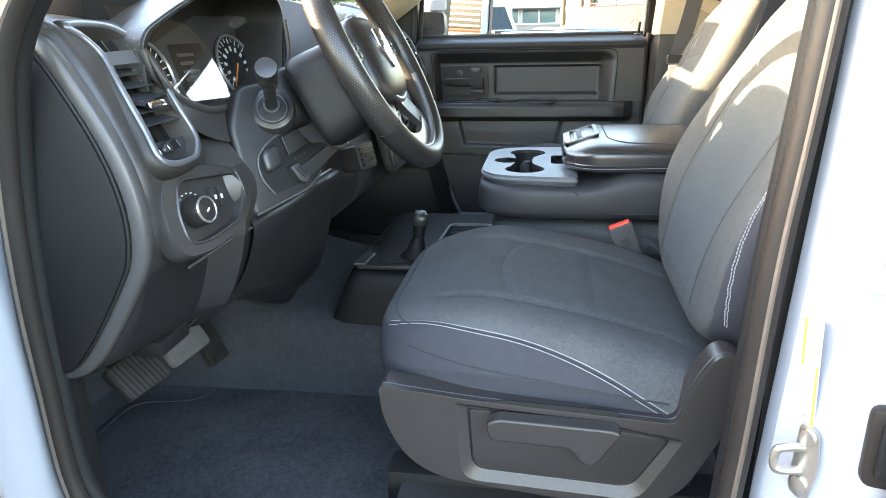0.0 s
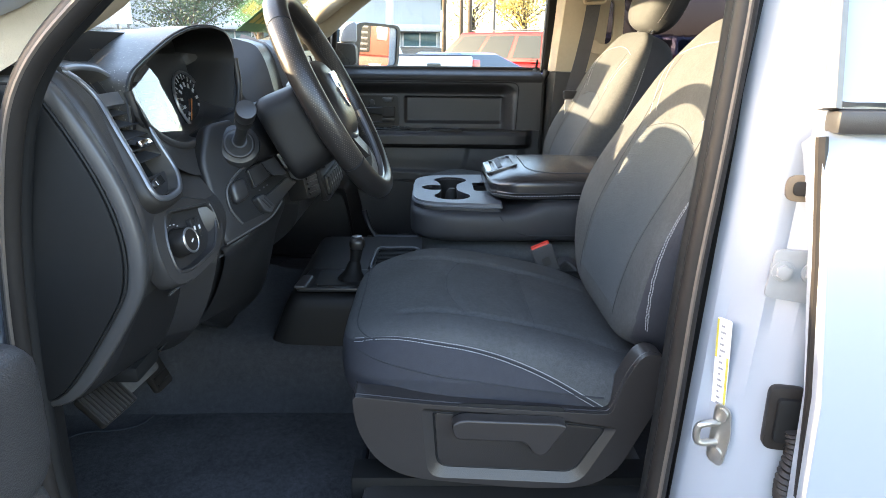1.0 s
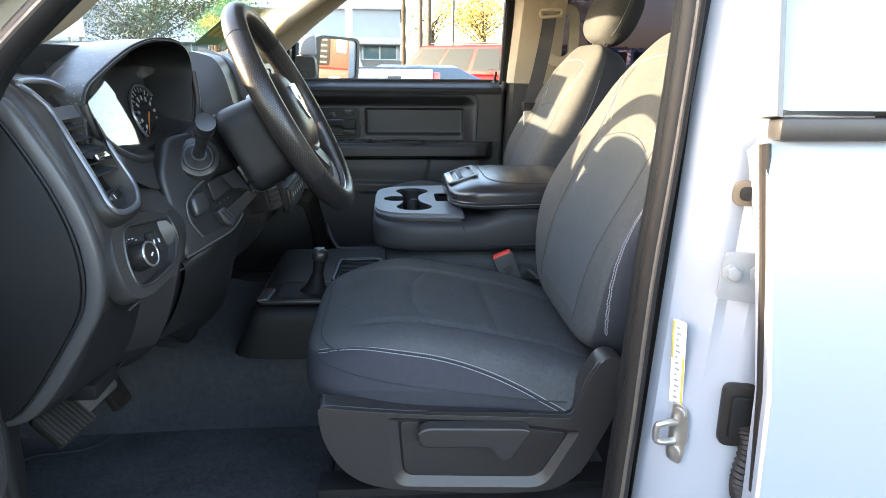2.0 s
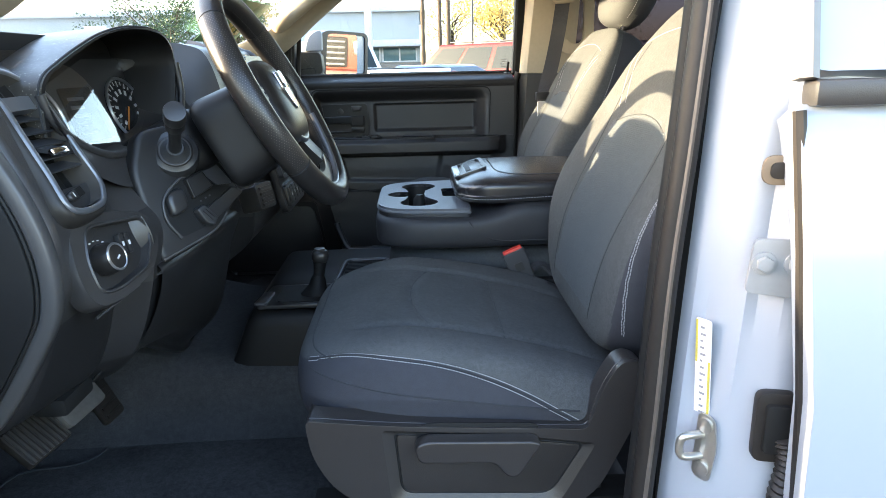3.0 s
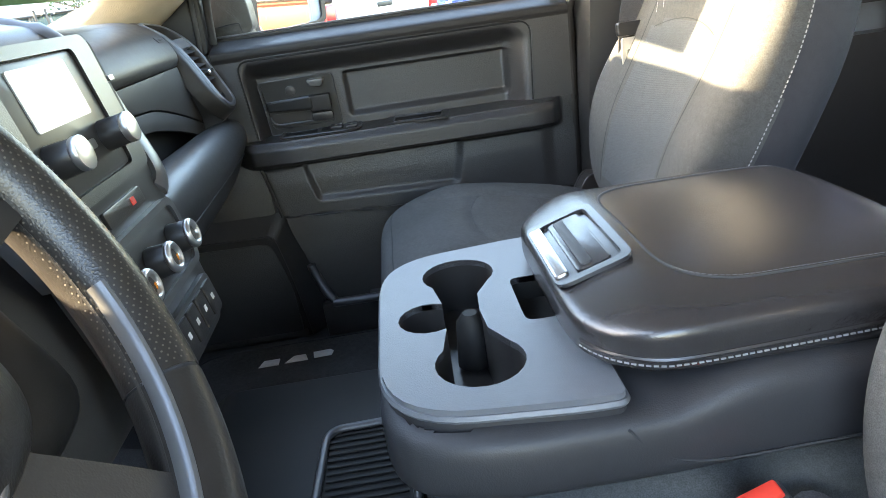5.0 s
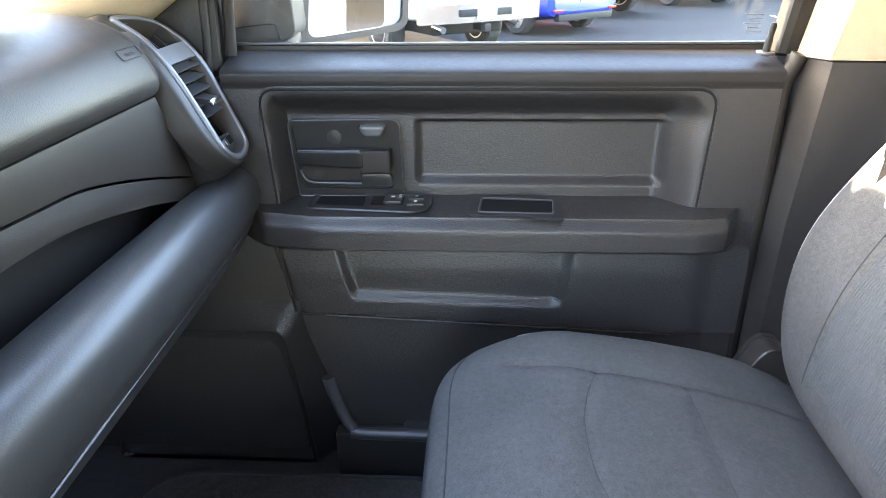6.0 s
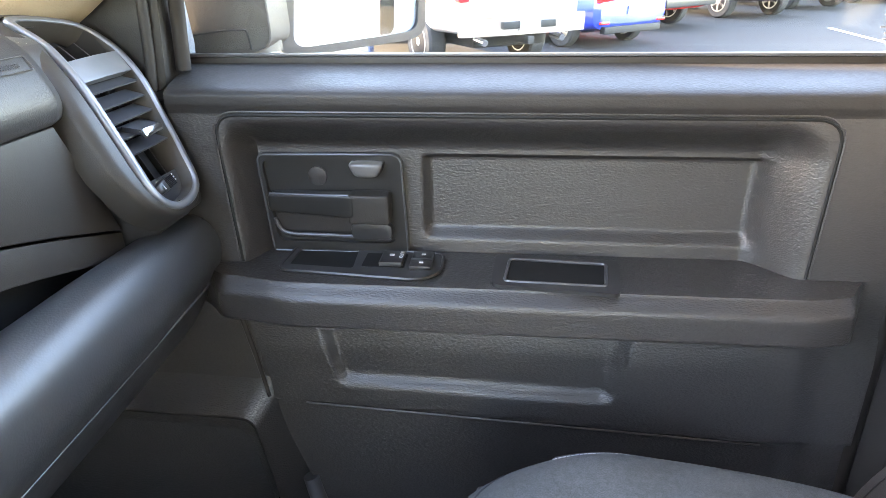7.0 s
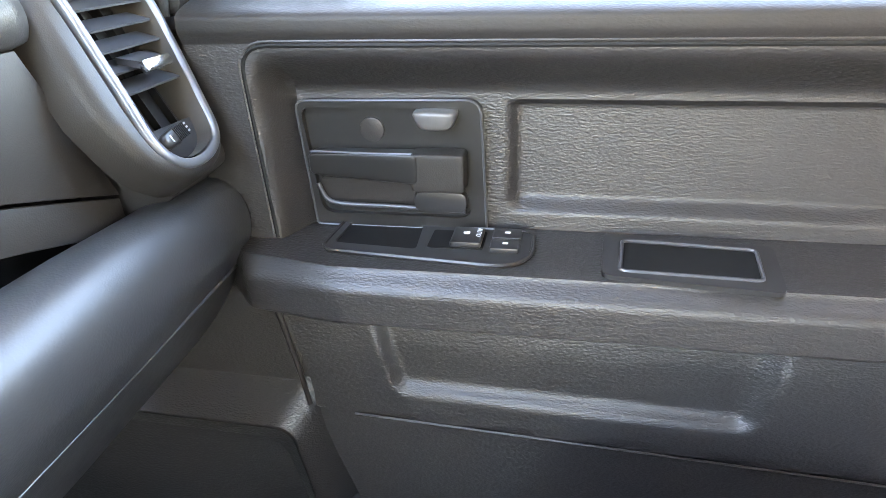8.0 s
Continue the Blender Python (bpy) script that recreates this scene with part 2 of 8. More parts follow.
def basis(o, xa, ya):
    """A placing matrix: origin, the way of local x, and roughly of local y."""
    xa = Vector(xa).normalized()
    za = xa.cross(Vector(ya)).normalized()
    ya = za.cross(xa)
    m = Matrix((xa, ya, za)).transposed().to_4x4()
    m.translation = o
    return m


def bevelled(bm, edges, width, segments=2):
    if width > 0 and edges:
        bmesh.ops.bevel(bm, geom=list(edges), offset=width, segments=segments, profile=0.6, affect="EDGES", clamp_overlap=True)


def box(lo, hi, bevel=0.004, m=None, segments=2, bm=None):
    """A box between two corners, with rounded edges."""
    own = bmesh.new()
    lo, hi = Vector(lo), Vector(hi)
    bmesh.ops.create_cube(own, size=1.0, matrix=Matrix.Translation((lo + hi) / 2) @ Matrix.Diagonal((*(hi - lo), 1)))
    bevelled(own, own.edges[:], bevel, segments)
    if m:
        bmesh.ops.transform(own, matrix=m, verts=own.verts[:])
    return join(bm, own)


def join(bm, own):
    if bm is None:
        return own
    me = bpy.data.meshes.new("join")
    own.to_mesh(me)
    own.free()
    bm.from_mesh(me)
    bpy.data.meshes.remove(me)
    return bm


def thicken(bm, depth, away):
    """Give an open sheet real thickness on the side that the direction away names."""
    bm.normal_update()
    if sum((f.normal * f.calc_area() for f in bm.faces), Vector()).dot(Vector(away)) > 0:
        bmesh.ops.reverse_faces(bm, faces=bm.faces[:])
        bm.normal_update()
    bmesh.ops.solidify(bm, geom=bm.faces[:], thickness=depth)


def prism(outline, depth, m=None, bevel=0.003, segments=2, bm=None):
    """A flat outline in the local xy plane, drawn out along local z, with rounded edges."""
    own = bmesh.new()
    face = own.faces.new([own.verts.new((*p, 0)) for p in outline])
    grown = bmesh.ops.extrude_face_region(own, geom=[face])
    bmesh.ops.translate(own, vec=(0, 0, depth), verts=[g for g in grown["geom"] if isinstance(g, bmesh.types.BMVert)])
    rim = [e for e in own.edges if abs(e.verts[0].co.z - e.verts[1].co.z) < 1e-7]
    bevelled(own, rim, bevel, segments)
    if m:
        bmesh.ops.transform(own, matrix=m, verts=own.verts[:])
    return join(bm, own)


def rounded(points, radius, n=5):
    """A closed outline with its corners rounded; radius is one number or one for each corner."""
    out = []
    for i, p in enumerate(points):
        p, a, b = Vector(p), Vector(points[i - 1]), Vector(points[(i + 1) % len(points)])
        r = radius[i] if isinstance(radius, (list, tuple)) else radius
        ra, rb = min(r, (a - p).length * 0.48), min(r, (b - p).length * 0.48)
        s, e = p + (a - p).normalized() * ra, p + (b - p).normalized() * rb
        for k in range(n + 1):
            u = k / n
            out.append(tuple((1 - u) ** 2 * s + 2 * u * (1 - u) * p + u * u * e))
    return out


def rect(x0, y0, x1, y1, radius=0.0, n=4):
    pts = [(x0, y0), (x1, y0), (x1, y1), (x0, y1)]
    return rounded(pts, radius, n) if radius else pts


def loft(rings, closed=True, cap=True, bm=None):
    """A skin through rings of points that have the same count."""
    own = bmesh.new()
    rows = [[own.verts.new(p) for p in r] for r in rings]
    k = len(rows[0])
    for a, b in zip(rows, rows[1:]):
        for i in range(k if closed else k - 1):
            j = (i + 1) % k
            own.faces.new((a[i], a[j], b[j], b[i]))
    if cap and closed:
        own.faces.new(rows[0]), own.faces.new(rows[-1])
    return join(bm, own)


def spline(points, n=8, closed=False):
    """A smooth line through points."""
    p = [Vector(q) for q in points]
    out = []
    last = len(p) if closed else len(p) - 1
    for i in range(last):
        if closed:
            a, b, c, d = p[i - 1], p[i], p[(i + 1) % len(p)], p[(i + 2) % len(p)]
        else:
            a, b, c, d = p[max(i - 1, 0)], p[i], p[i + 1], p[min(i + 2, len(p) - 1)]
        for k in range(n):
            u = k / n
            out.append(0.5 * (2 * b + (c - a) * u + (2 * a - 5 * b + 4 * c - d) * u * u + (3 * b - a - 3 * c + d) * u ** 3))
    if not closed:
        out.append(p[-1])
    return out


def tube(points, radius, n=8, closed=False, bm=None, profile=None, up=None):
    """A round bar (or any profile of local points) along a line."""
    pts = [Vector(p) for p in points]
    rings = []
    ref = Vector(up) if up else None
    for i, p in enumerate(pts):
        a = pts[i - 1] if (i or closed) else p
        b = pts[(i + 1) % len(pts)] if (i + 1 < len(pts) or closed) else p
        d = (b - a).normalized()
        if ref is None:
            ref = Vector((0, 0, 1)) if abs(d.z) < 0.9 else Vector((1, 0, 0))
        s = d.cross(ref).normalized()
        w = s.cross(d)
        if not up:
            ref = w
        r = radius[i] if isinstance(radius, (list, tuple)) else radius
        count = 14 if 8 <= n < 14 else n
        prof = profile or [(math.cos(2 * math.pi * k / count), math.sin(2 * math.pi * k / count)) for k in range(count)]
        rings.append([p + s * (q[0] * r) + w * (q[1] * r) for q in prof])
    if closed:
        rings.append(rings[0])
    out = loft(rings, True, not closed)
    if closed:
        bmesh.ops.remove_doubles(out, verts=out.verts[:], dist=1e-7)
    return join(bm, out)


def disc(o, axis, r, h, n=24, bevel=0.002, bm=None, r2=None):
    """A short cylinder or cone that stands on o along axis."""
    own = bmesh.new()
    bmesh.ops.create_cone(own, cap_ends=True, segments=n, radius1=r, radius2=r if r2 is None else r2, depth=h, matrix=Matrix.Translation((0, 0, h / 2)))
    bevelled(own, [e for e in own.edges if len(e.link_faces) == 2 and max(len(f.verts) for f in e.link_faces) > 4], bevel)
    axis = Vector(axis).normalized()
    turn = axis.to_track_quat("Z", "Y").to_matrix().to_4x4()
    bmesh.ops.transform(own, matrix=Matrix.Translation(o) @ turn, verts=own.verts[:])
    return join(bm, own)


def pillow(shape, e=4.0, n=20, bm=None):
    """A stuffed form: a rounded cube whose points (a, b, c) in -1..1 go through shape() to the world."""
    own = bmesh.new()
    bmesh.ops.create_cube(own, size=2.0)
    bmesh.ops.subdivide_edges(own, edges=own.edges[:], cuts=n, use_grid_fill=True)
    for v in own.verts:
        c = v.co
        c = Vector([math.sin(q * math.pi / 2) if abs(q) < 1 else q for q in c])
        k = (abs(c.x) ** e + abs(c.y) ** e + abs(c.z) ** e) ** (-1 / e)
        v.co = shape(*(c * k))
    return join(bm, own)


def holed(outline, holes, z=0.0, bm=None):
    """A flat sheet in the local xy plane with openings cut through it."""
    own = bmesh.new()
    for loop in [outline] + holes:
        vs = [own.verts.new((*p, z)) for p in loop]
        for a, b in zip(vs, vs[1:] + vs[:1]):
            own.edges.new((a, b))
    bmesh.ops.triangle_fill(own, edges=own.edges[:], use_beauty=True)
    return join(bm, own)


def slab(outline, holes, depth, m=None):
    """A sheet with openings and thickness."""
    own = holed(outline, holes)
    grown = bmesh.ops.extrude_face_region(own, geom=own.faces[:])
    bmesh.ops.translate(own, vec=(0, 0, depth), verts=[g for g in grown["geom"] if isinstance(g, bmesh.types.BMVert)])
    if m:
        bmesh.ops.transform(own, matrix=m, verts=own.verts[:])
    return own



def smooth(a, b, x):
    u = min(1.0, max(0.0, (x - a) / (b - a)))
    return u * u * (3 - 2 * u)


def stitches(line, normals, pitch=0.006, length=0.004, r=0.0007):
    """A row of single thread stitches laid along a line on a surface."""
    own = bmesh.new()
    walked, nxt = 0.0, 0.0
    for i in range(len(line) - 1):
        a, b = line[i], line[i + 1]
        step = (b - a).length
        while nxt <= walked + step and step > 1e-6:
            u = (nxt - walked) / step
            d = (b - a) / step
            mid = a + (b - a) * u
            nn = normals[i]
            s = d.cross(nn).normalized()
            bmesh.ops.create_cube(own, size=1.0, matrix=basis(mid + nn * r * 0.4, d, s) @ Matrix.Diagonal((length, r * 2, r * 2, 1)))
            nxt += pitch
        walked += step
    return own


def cast(tree, points, way):
    """Drops points onto a mesh along a direction: the places and normals met."""
    way = Vector(way).normalized()
    spots, normals = [], []
    for p in points:
        hit, nn, _, _ = tree.ray_cast(Vector(p) - way * 0.6, way)
        if hit is not None:
            spots.append(hit), normals.append(nn if nn.dot(way) < 0 else -nn)
    return spots, normals


# ---- the cab: floor, pillars, roof, glass ----
def wall_loft(name, profile, y0, y1, material, label, category, thick=0.03, kind="structure"):
    """A bent sheet: a profile of (x, z) drawn from y0 to y1, with thickness."""
    own = loft([[(x, y, z) for x, z in profile] for y in (y0, y1)], False, False)
    thicken(own, thick, (0, 0, -1))
    return solo(name, own, material, label, category, kind)


wall_loft("floor", [(1.56, 0.0), (-0.80, 0.0), (-0.86, 0.03), (-0.95, 0.20), (-0.99, 0.45), (-1.0, 0.80)], -0.90, 0.93, CARPET,
          "charcoal carpeted cab floor rising to the firewall", "floor", 0.03)

# raised tunnel with its plastic cover between the seats
SIDE_LINE = [(0.266, 0.140), (0.262, 0.17), (0.257, 0.20), (0.252, 0.232), (0.247, 0.252), (0.238, 0.266), (0.222, 0.2750)]
rings = []
for x, k, w in ((-0.402, 0.03, 0.975), (-0.398, 0.12, 0.98), (-0.384, 0.40, 0.99), (-0.366, 0.72, 1.0), (-0.352, 0.90, 1.0), (-0.338, 0.98, 1.0), (-0.32, 1.0, 1.0), (0.45, 1.0, 1.0)):
    rings.append([(x, -y * w, 0.140 + (z - 0.140) * k) for y, z in SIDE_LINE] + [(x, y * w, 0.140 + (z - 0.140) * k) for y, z in reversed(SIDE_LINE)])
own = loft(rings)
tunnel = solo("tunnel_cover", own, SHROUD, "dark grey plastic tunnel cover between the front seats", "tunnel cover", "structure")
FLANK = [(0.385, 0.0), (0.365, 0.012), (0.335, 0.06), (0.305, 0.45), (0.285, 0.80), (0.262, 0.95), (0.225, 1.0)]
rings = []
for x, h, grow in ((-0.96, 0.34, 1.10), (-0.80, 0.27, 1.06), (-0.62, 0.21, 1.02), (-0.48, 0.176, 1.0), (-0.40, 0.163, 1.0), (-0.25, 0.158, 1.0), (0.5, 0.150, 1.0)):
    rings.append([(x, -y * grow, 0.002 + (h - 0.002) * k) for y, k in FLANK] + [(x, y * grow, 0.002 + (h - 0.002) * k) for y, k in reversed(FLANK)])
own = loft([[tuple(p) for p in r] for r in rings], True, True)
solo("tunnel_carpet", own, CARPET, "charcoal carpet over the transmission tunnel", "carpet", "structure")

# door sills
for s, name in ((-1, "sill_driver"), (1, "sill_passenger")):
    x0 = -0.60 if s < 0 else -0.22
    own = box((x0, s * 0.955 - 0.075, -0.12), (1.5, s * 0.955 + 0.075, 0.09), 0.02)
    solo(name, own, WHITE, "white painted door sill", "door sill", "structure")
    own = box((x0 + 0.06, s * 0.915 - 0.06, 0.091), (0.30, s * 0.915 + 0.06, 0.108), 0.006)
    box((x0 + (0.02 if s < 0 else -0.06), s * 0.866 - 0.014, 0.002), (0.40, s * 0.866 + 0.014, 0.1), 0.008, bm=own)
    solo("scuff_plate", own, TRIM, "dark grey ribbed plastic scuff plate on the door sill", "scuff plate", "structure")

# roof and headliner
own = loft([[(x - (0.24 * (1 - (y / 0.86) ** 2) if x < -0.1 else 0.0), y, z + 0.10 * (1 - (y / 0.86) ** 2) - 0.06) for y in (-0.86, -0.6, -0.3, 0, 0.3, 0.6, 0.86)]
            for x, z in ((-0.14, 1.13), (0.1, 1.17), (0.6, 1.19), (1.2, 1.18), (1.5, 1.13))], False, False)
skin = own.copy()
thicken(own, 0.012, (0, 0, 1))
solo("ceiling", own, HEADLINER, "light beige cloth headliner", "headliner", "structure")
bmesh.ops.translate(skin, vec=(0, 0, 0.035), verts=skin.verts[:])
thicken(skin, 0.01, (0, 0, 1))
solo("roof", skin, WHITE, "white painted cab roof", "roof", "structure")

# rear wall with its window
own = slab(rect(-0.93, -0.05, 0.93, 1.10, 0.05), [rect(-0.62, 0.72, 0.62, 1.02, 0.05)], 0.03, basis((1.53, 0, 0), (0, 1, 0), (0, 0, 1)))
solo("wall_rear", own, SIDE, "dark carpeted rear wall of the cab", "cab wall", "structure")
pane = prism(rect(-0.63, 0.71, 0.63, 1.03, 0.05), 0.005, basis((1.545, 0, 0), (0, 1, 0), (0, 0, 1)), 0)
rear_pane = solo("window_rear", pane, TINTED, "dark tinted rear window of the cab", "window", "structure")
rear_pane.visible_shadow = False

# windshield
rings = []
for u in (0, 0.25, 0.5, 0.75, 1.0):
    rings.append([(-0.88 + 0.48 * u + 0.24 * (k / 6) ** 2, (0.82 - 0.03 * u) * k / 6, 0.785 + 0.345 * u) for k in range(-6, 7)])
own = loft(rings, False, False)
thicken(own, 0.005, (-1, 0, 1))
shield = solo("windshield", own, CLEAR, "clear curved windshield", "windshield", "structure")
shield.visible_shadow = False

# front pillars: broad beige inner trims and white outer skins
for s, name in ((-1, "pillar_front_driver"), (1, "pillar_front_passenger")):
    low = 0.0 if s > 0 else 0.030
    glass_edge = spline([(-0.82, 0.82, 0.775), (-0.68, 0.80, 0.822), (-0.485, 0.80, 0.890 - low), (-0.39, 0.80, 0.962 - low), (-0.32, 0.795, 1.02 - low), (-0.12, 0.76, 1.14)], 5)
    door_edge = spline([(-0.66, 0.915, 0.70), (-0.52, 0.91, 0.775), (-0.43, 0.895, 0.832), (-0.375, 0.885, 0.873), (-0.28, 0.88, 0.952), (-0.06, 0.85, 1.11)], 5)
    rings = []
    for a, b in zip(glass_edge, door_edge):
        mid = (a + b) / 2 + Vector((0.018, -0.030, -0.012))
        out = (a + b) / 2 + Vector((-0.03, 0.06, 0.03))
        rings.append([(p.x, s * p.y, p.z) for p in (a, a.lerp(mid, 0.5) + Vector((0.006, -0.008, -0.004)), mid, b.lerp(mid, 0.5) + Vector((0.004, -0.008, -0.004)), b, out)])
    solo(name, loft(rings), BEIGE, "light beige plastic front pillar trim", "pillar trim", "structure", sharp=60)
    prof = [(-1.0, -0.5), (-0.6, -0.9), (0.3, -0.8), (0.9, -0.3), (0.9, 0.4), (0.4, 0.9), (-0.5, 0.9), (-1.0, 0.5)]
    line = [((a + b) / 2 + Vector((-0.03, 0.085, 0.03) if s < 0 else (-0.035, 0.045, 0.012))) for a, b in zip(glass_edge, door_edge)]
    solo(name + "_skin", tube([(p.x, s * p.y, p.z) for p in line], 0.034, profile=prof, up=(0, 0, 1)), WHITE, "white painted windshield pillar", "pillar", "structure")

# grab handle on the far front pillar
handle = thing("grab_handle", "beige plastic grab handle on the front pillar", "grab handle", (-0.30, 0.82, 0.95))
line = spline([(-0.435, 0.82, 0.915), (-0.425, 0.785, 0.915), (-0.35, 0.765, 0.970), (-0.25, 0.755, 1.040), (-0.17, 0.755, 1.085), (-0.14, 0.79, 1.105)], 6)
part("bar", tube(line, [0.020 + 0.006 * math.sin(math.pi * i / (len(line) - 1)) for i in range(len(line))], 12), BEIGE, handle)
for p in ((-0.435, 0.825, 0.915), (-0.14, 0.80, 1.105)):
    part("mount", pillow(lambda a, b, c, p=p: Vector((p[0] + a * 0.035, p[1] + b * 0.02, p[2] + c * 0.028)), 3, 4), BEIGE, handle)

# black trim at the foot of the far front pillar, where the mirror is fixed outside
own = prism(rounded([(-0.59, 0.70), (-0.412, 0.715), (-0.410, 0.745), (-0.404, 0.84), (-0.402, 0.915), (-0.440, 0.915), (-0.500, 0.885), (-0.537, 0.845), (-0.562, 0.795)], 0.014), 0.060,
            basis((0, 0.969, 0), (1, 0, 0), (0, 0, 1)), 0.008)
solo("sail_trim", own, SAIL, "black grained plastic trim at the foot of the front pillar", "pillar trim", "structure")

own = tube(spline([(-0.428, 0.905, 0.715), (-0.424, 0.905, 0.76), (-0.419, 0.902, 0.84), (-0.414, 0.895, 0.90)], 5), 0.006, 8)
solo("sail_bead", own, SAIL, "grained black bead along the pillar trim beside the window", "pillar trim", "structure")
own = tube(spline([(-0.400, 0.930, 0.735), (-0.396, 0.928, 0.79), (-0.389, 0.918, 0.84), (-0.382, 0.903, 0.90), (-0.370, 0.888, 0.95)], 5), 0.0085, 8)
solo("window_channel_front", own, RUBBER, "black rubber glass channel at the front of the window", "window channel", "structure")

# driver's door opening: rubber seal all the way round
seal = spline([(-0.49, -0.915, 0.115), (-0.532, -0.92, 0.20), (-0.538, -0.92, 0.36), (-0.532, -0.925, 0.50), (-0.508, -0.935, 0.65),
               (-0.462, -0.95, 0.772), (-0.37, -0.955, 0.868), (-0.24, -0.94, 0.975), (-0.08, -0.905, 1.07), (0.10, -0.885, 1.11),
               (0.26, -0.885, 1.08), (0.318, -0.90, 0.98), (0.320, -0.91, 0.884), (0.308, -0.915, 0.70), (0.296, -0.915, 0.539),
               (0.286, -0.915, 0.30), (0.270, -0.915, 0.17), (0.20, -0.915, 0.112)], 8)
opening = thing("door_seal", "dark brown-black rubber seal round the open driver's doorway", "door seal", (-0.1, -0.92, 0.11))
part("bead", tube(seal, 0.013, 8), RUBBER, opening)
part("lip", tube([p + Vector((0.0, 0.022, 0)) for p in seal], 0.013, 8), DARK, opening, "black inner lip")
part("edge", tube([p + Vector((0, -0.012, 0)) for p in seal], 0.003, 6), surface("pale_rubber_edge", (0.10, 0.08, 0.065), 0.5), opening, "pale brown outer edge")


# driver's B pillar jamb: white metal between the doorway and the closed rear door
def jamb(s, x_of, z0, z1, rows=26):
    rings = []
    for i in range(rows + 1):
        z = z0 + (z1 - z0) * i / rows
        x = x_of(z)
        step = 0.012 * smooth(0.30, 0.42, z) * (1 - smooth(0.50, 0.60, z))
        bulge = 0.010 * math.sin((z - 0.1) * 9)
        prof = [(0.012, 0.905), (0.014, 0.915), (0.016, 0.925), (0.030, 0.940 - step), (0.042, 0.962 - step), (0.052, 0.968), (0.064, 0.972 + bulge * 0.4),
                (0.080, 0.990), (0.098, 0.995), (0.14, 0.985), (0.20, 0.97)]
        lean = 0.13 * max(0.0, z - 0.74)
        rings.append([(x + a, s * (b - lean), z) for a, b in prof])
    return loft(rings, False, False)


solo("pillar_middle_driver", jamb(-1, lambda z: 0.298 + 0.05 * (z - 0.3), -0.05, 1.12), WHITE,
     "white painted door jamb of the middle pillar", "door jamb", "structure")
own = box((0.325, -0.905, -0.02), (0.42, -0.84, 1.12), 0.02)
solo("pillar_middle_trim", own, DARK, "black plastic middle pillar trim behind the seat", "pillar trim", "structure")

# striker, warning label, hinge, wiring boot, grommet on the jamb
striker = thing("door_striker", "zinc-plated steel door striker loop bolted to the white jamb", "door striker", (0.33, -0.965, 0.37))
m = basis((0.338, -0.957, 0.352), (0.55, -0.83, 0), (0.02, 0, 1)) @ Matrix.Scale(0.74, 4)
part("plate", prism(rounded([(-0.018, -0.055), (0.012, -0.06), (0.02, 0.0), (0.014, 0.05), (-0.014, 0.055)], 0.012), 0.004, m, 0.001), STEEL, striker)
part("loop", tube(spline([m @ Vector(p) for p in ((-0.004, 0.018, 0), (-0.016, 0.018, 0.026), (-0.022, 0.010, 0.033), (-0.022, -0.010, 0.033), (-0.016, -0.018, 0.026), (-0.004, -0.018, 0))], 5), 0.0045, 8), STEEL, striker)
for z in (-0.038, 0.036):
    part("bolt", disc(m @ Vector((0.0, z, 0.003)), m.to_3x3() @ Vector((0, 0, 1)), 0.009, 0.004, 12, 0.001), STEEL, striker)

TEXT_GREY = surface("grey_print", (0.25, 0.25, 0.26), 0.7)
label = thing("warning_label", "white and yellow paper warning label stuck on the jamb", "label", (0.338, -0.955, 0.46))
m = basis((0.3345, -0.9425, 0.440), (0.50, -0.86, 0), (-0.10, 0, 1))
part("paper", prism(rect(-0.010, -0.062, 0.010, 0.062, 0.003), 0.0012, m, 0), LABEL_WHITE, label)
part("yellow_band", prism(rect(-0.0095, 0.008, -0.0070, 0.060), 0.0006, m @ Matrix.Translation((0, 0, 0.0012)), 0), LABEL_YELLOW, label)
part("yellow_band", prism(rect(0.0068, -0.060, 0.0095, 0.012), 0.0006, m @ Matrix.Translation((0, 0, 0.0012)), 0), LABEL_YELLOW, label)
for k in range(14):
    part("text_bar", prism(rect(-0.0035, -0.056 + k * 0.0082, 0.0035 - 0.002 * (k % 3), -0.0535 + k * 0.0082), 0.0005, m @ Matrix.Translation((0, 0, 0.0013)), 0), TEXT_GREY, label)
part("round_mark", disc(m @ Vector((0, -0.078, 0.0)), m.to_3x3() @ Vector((0, 0, 1)), 0.0075, 0.001, 16, 0), DASH, label)

# Greyer than WHITE: the plate's shading against the jamb is put into its colour.
HINGE = surface("hinge_shaded_white", (0.25, 0.26, 0.265), 0.4, vary=0.08)
hinge = thing("hinge", "white painted rear door hinge plate with two bolts", "hinge", (0.372, -0.995, 0.58))
m = basis((0.379, -0.992, 0.574), (0.98, -0.20, 0), (0, 0, 1)) @ Matrix.Scale(0.88, 4)
part("plate", prism(rounded([(-0.036, -0.03), (0.02, -0.036), (0.04, -0.05), (0.04, 0.034), (-0.03, 0.034)], 0.008), 0.007, m, 0.002), HINGE, hinge)
for x in (-0.018, 0.016):
    b = part("bolt", disc(m @ Vector((x, 0.006, 0.006)), m.to_3x3() @ Vector((0, 0, 1)), 0.0085, 0.008, 6, 0.002), HINGE, hinge)
    part("washer", disc(m @ Vector((x, 0.006, 0.006)), m.to_3x3() @ Vector((0, 0, 1)), 0.0120, 0.003, 20, 0.001), HINGE, hinge)

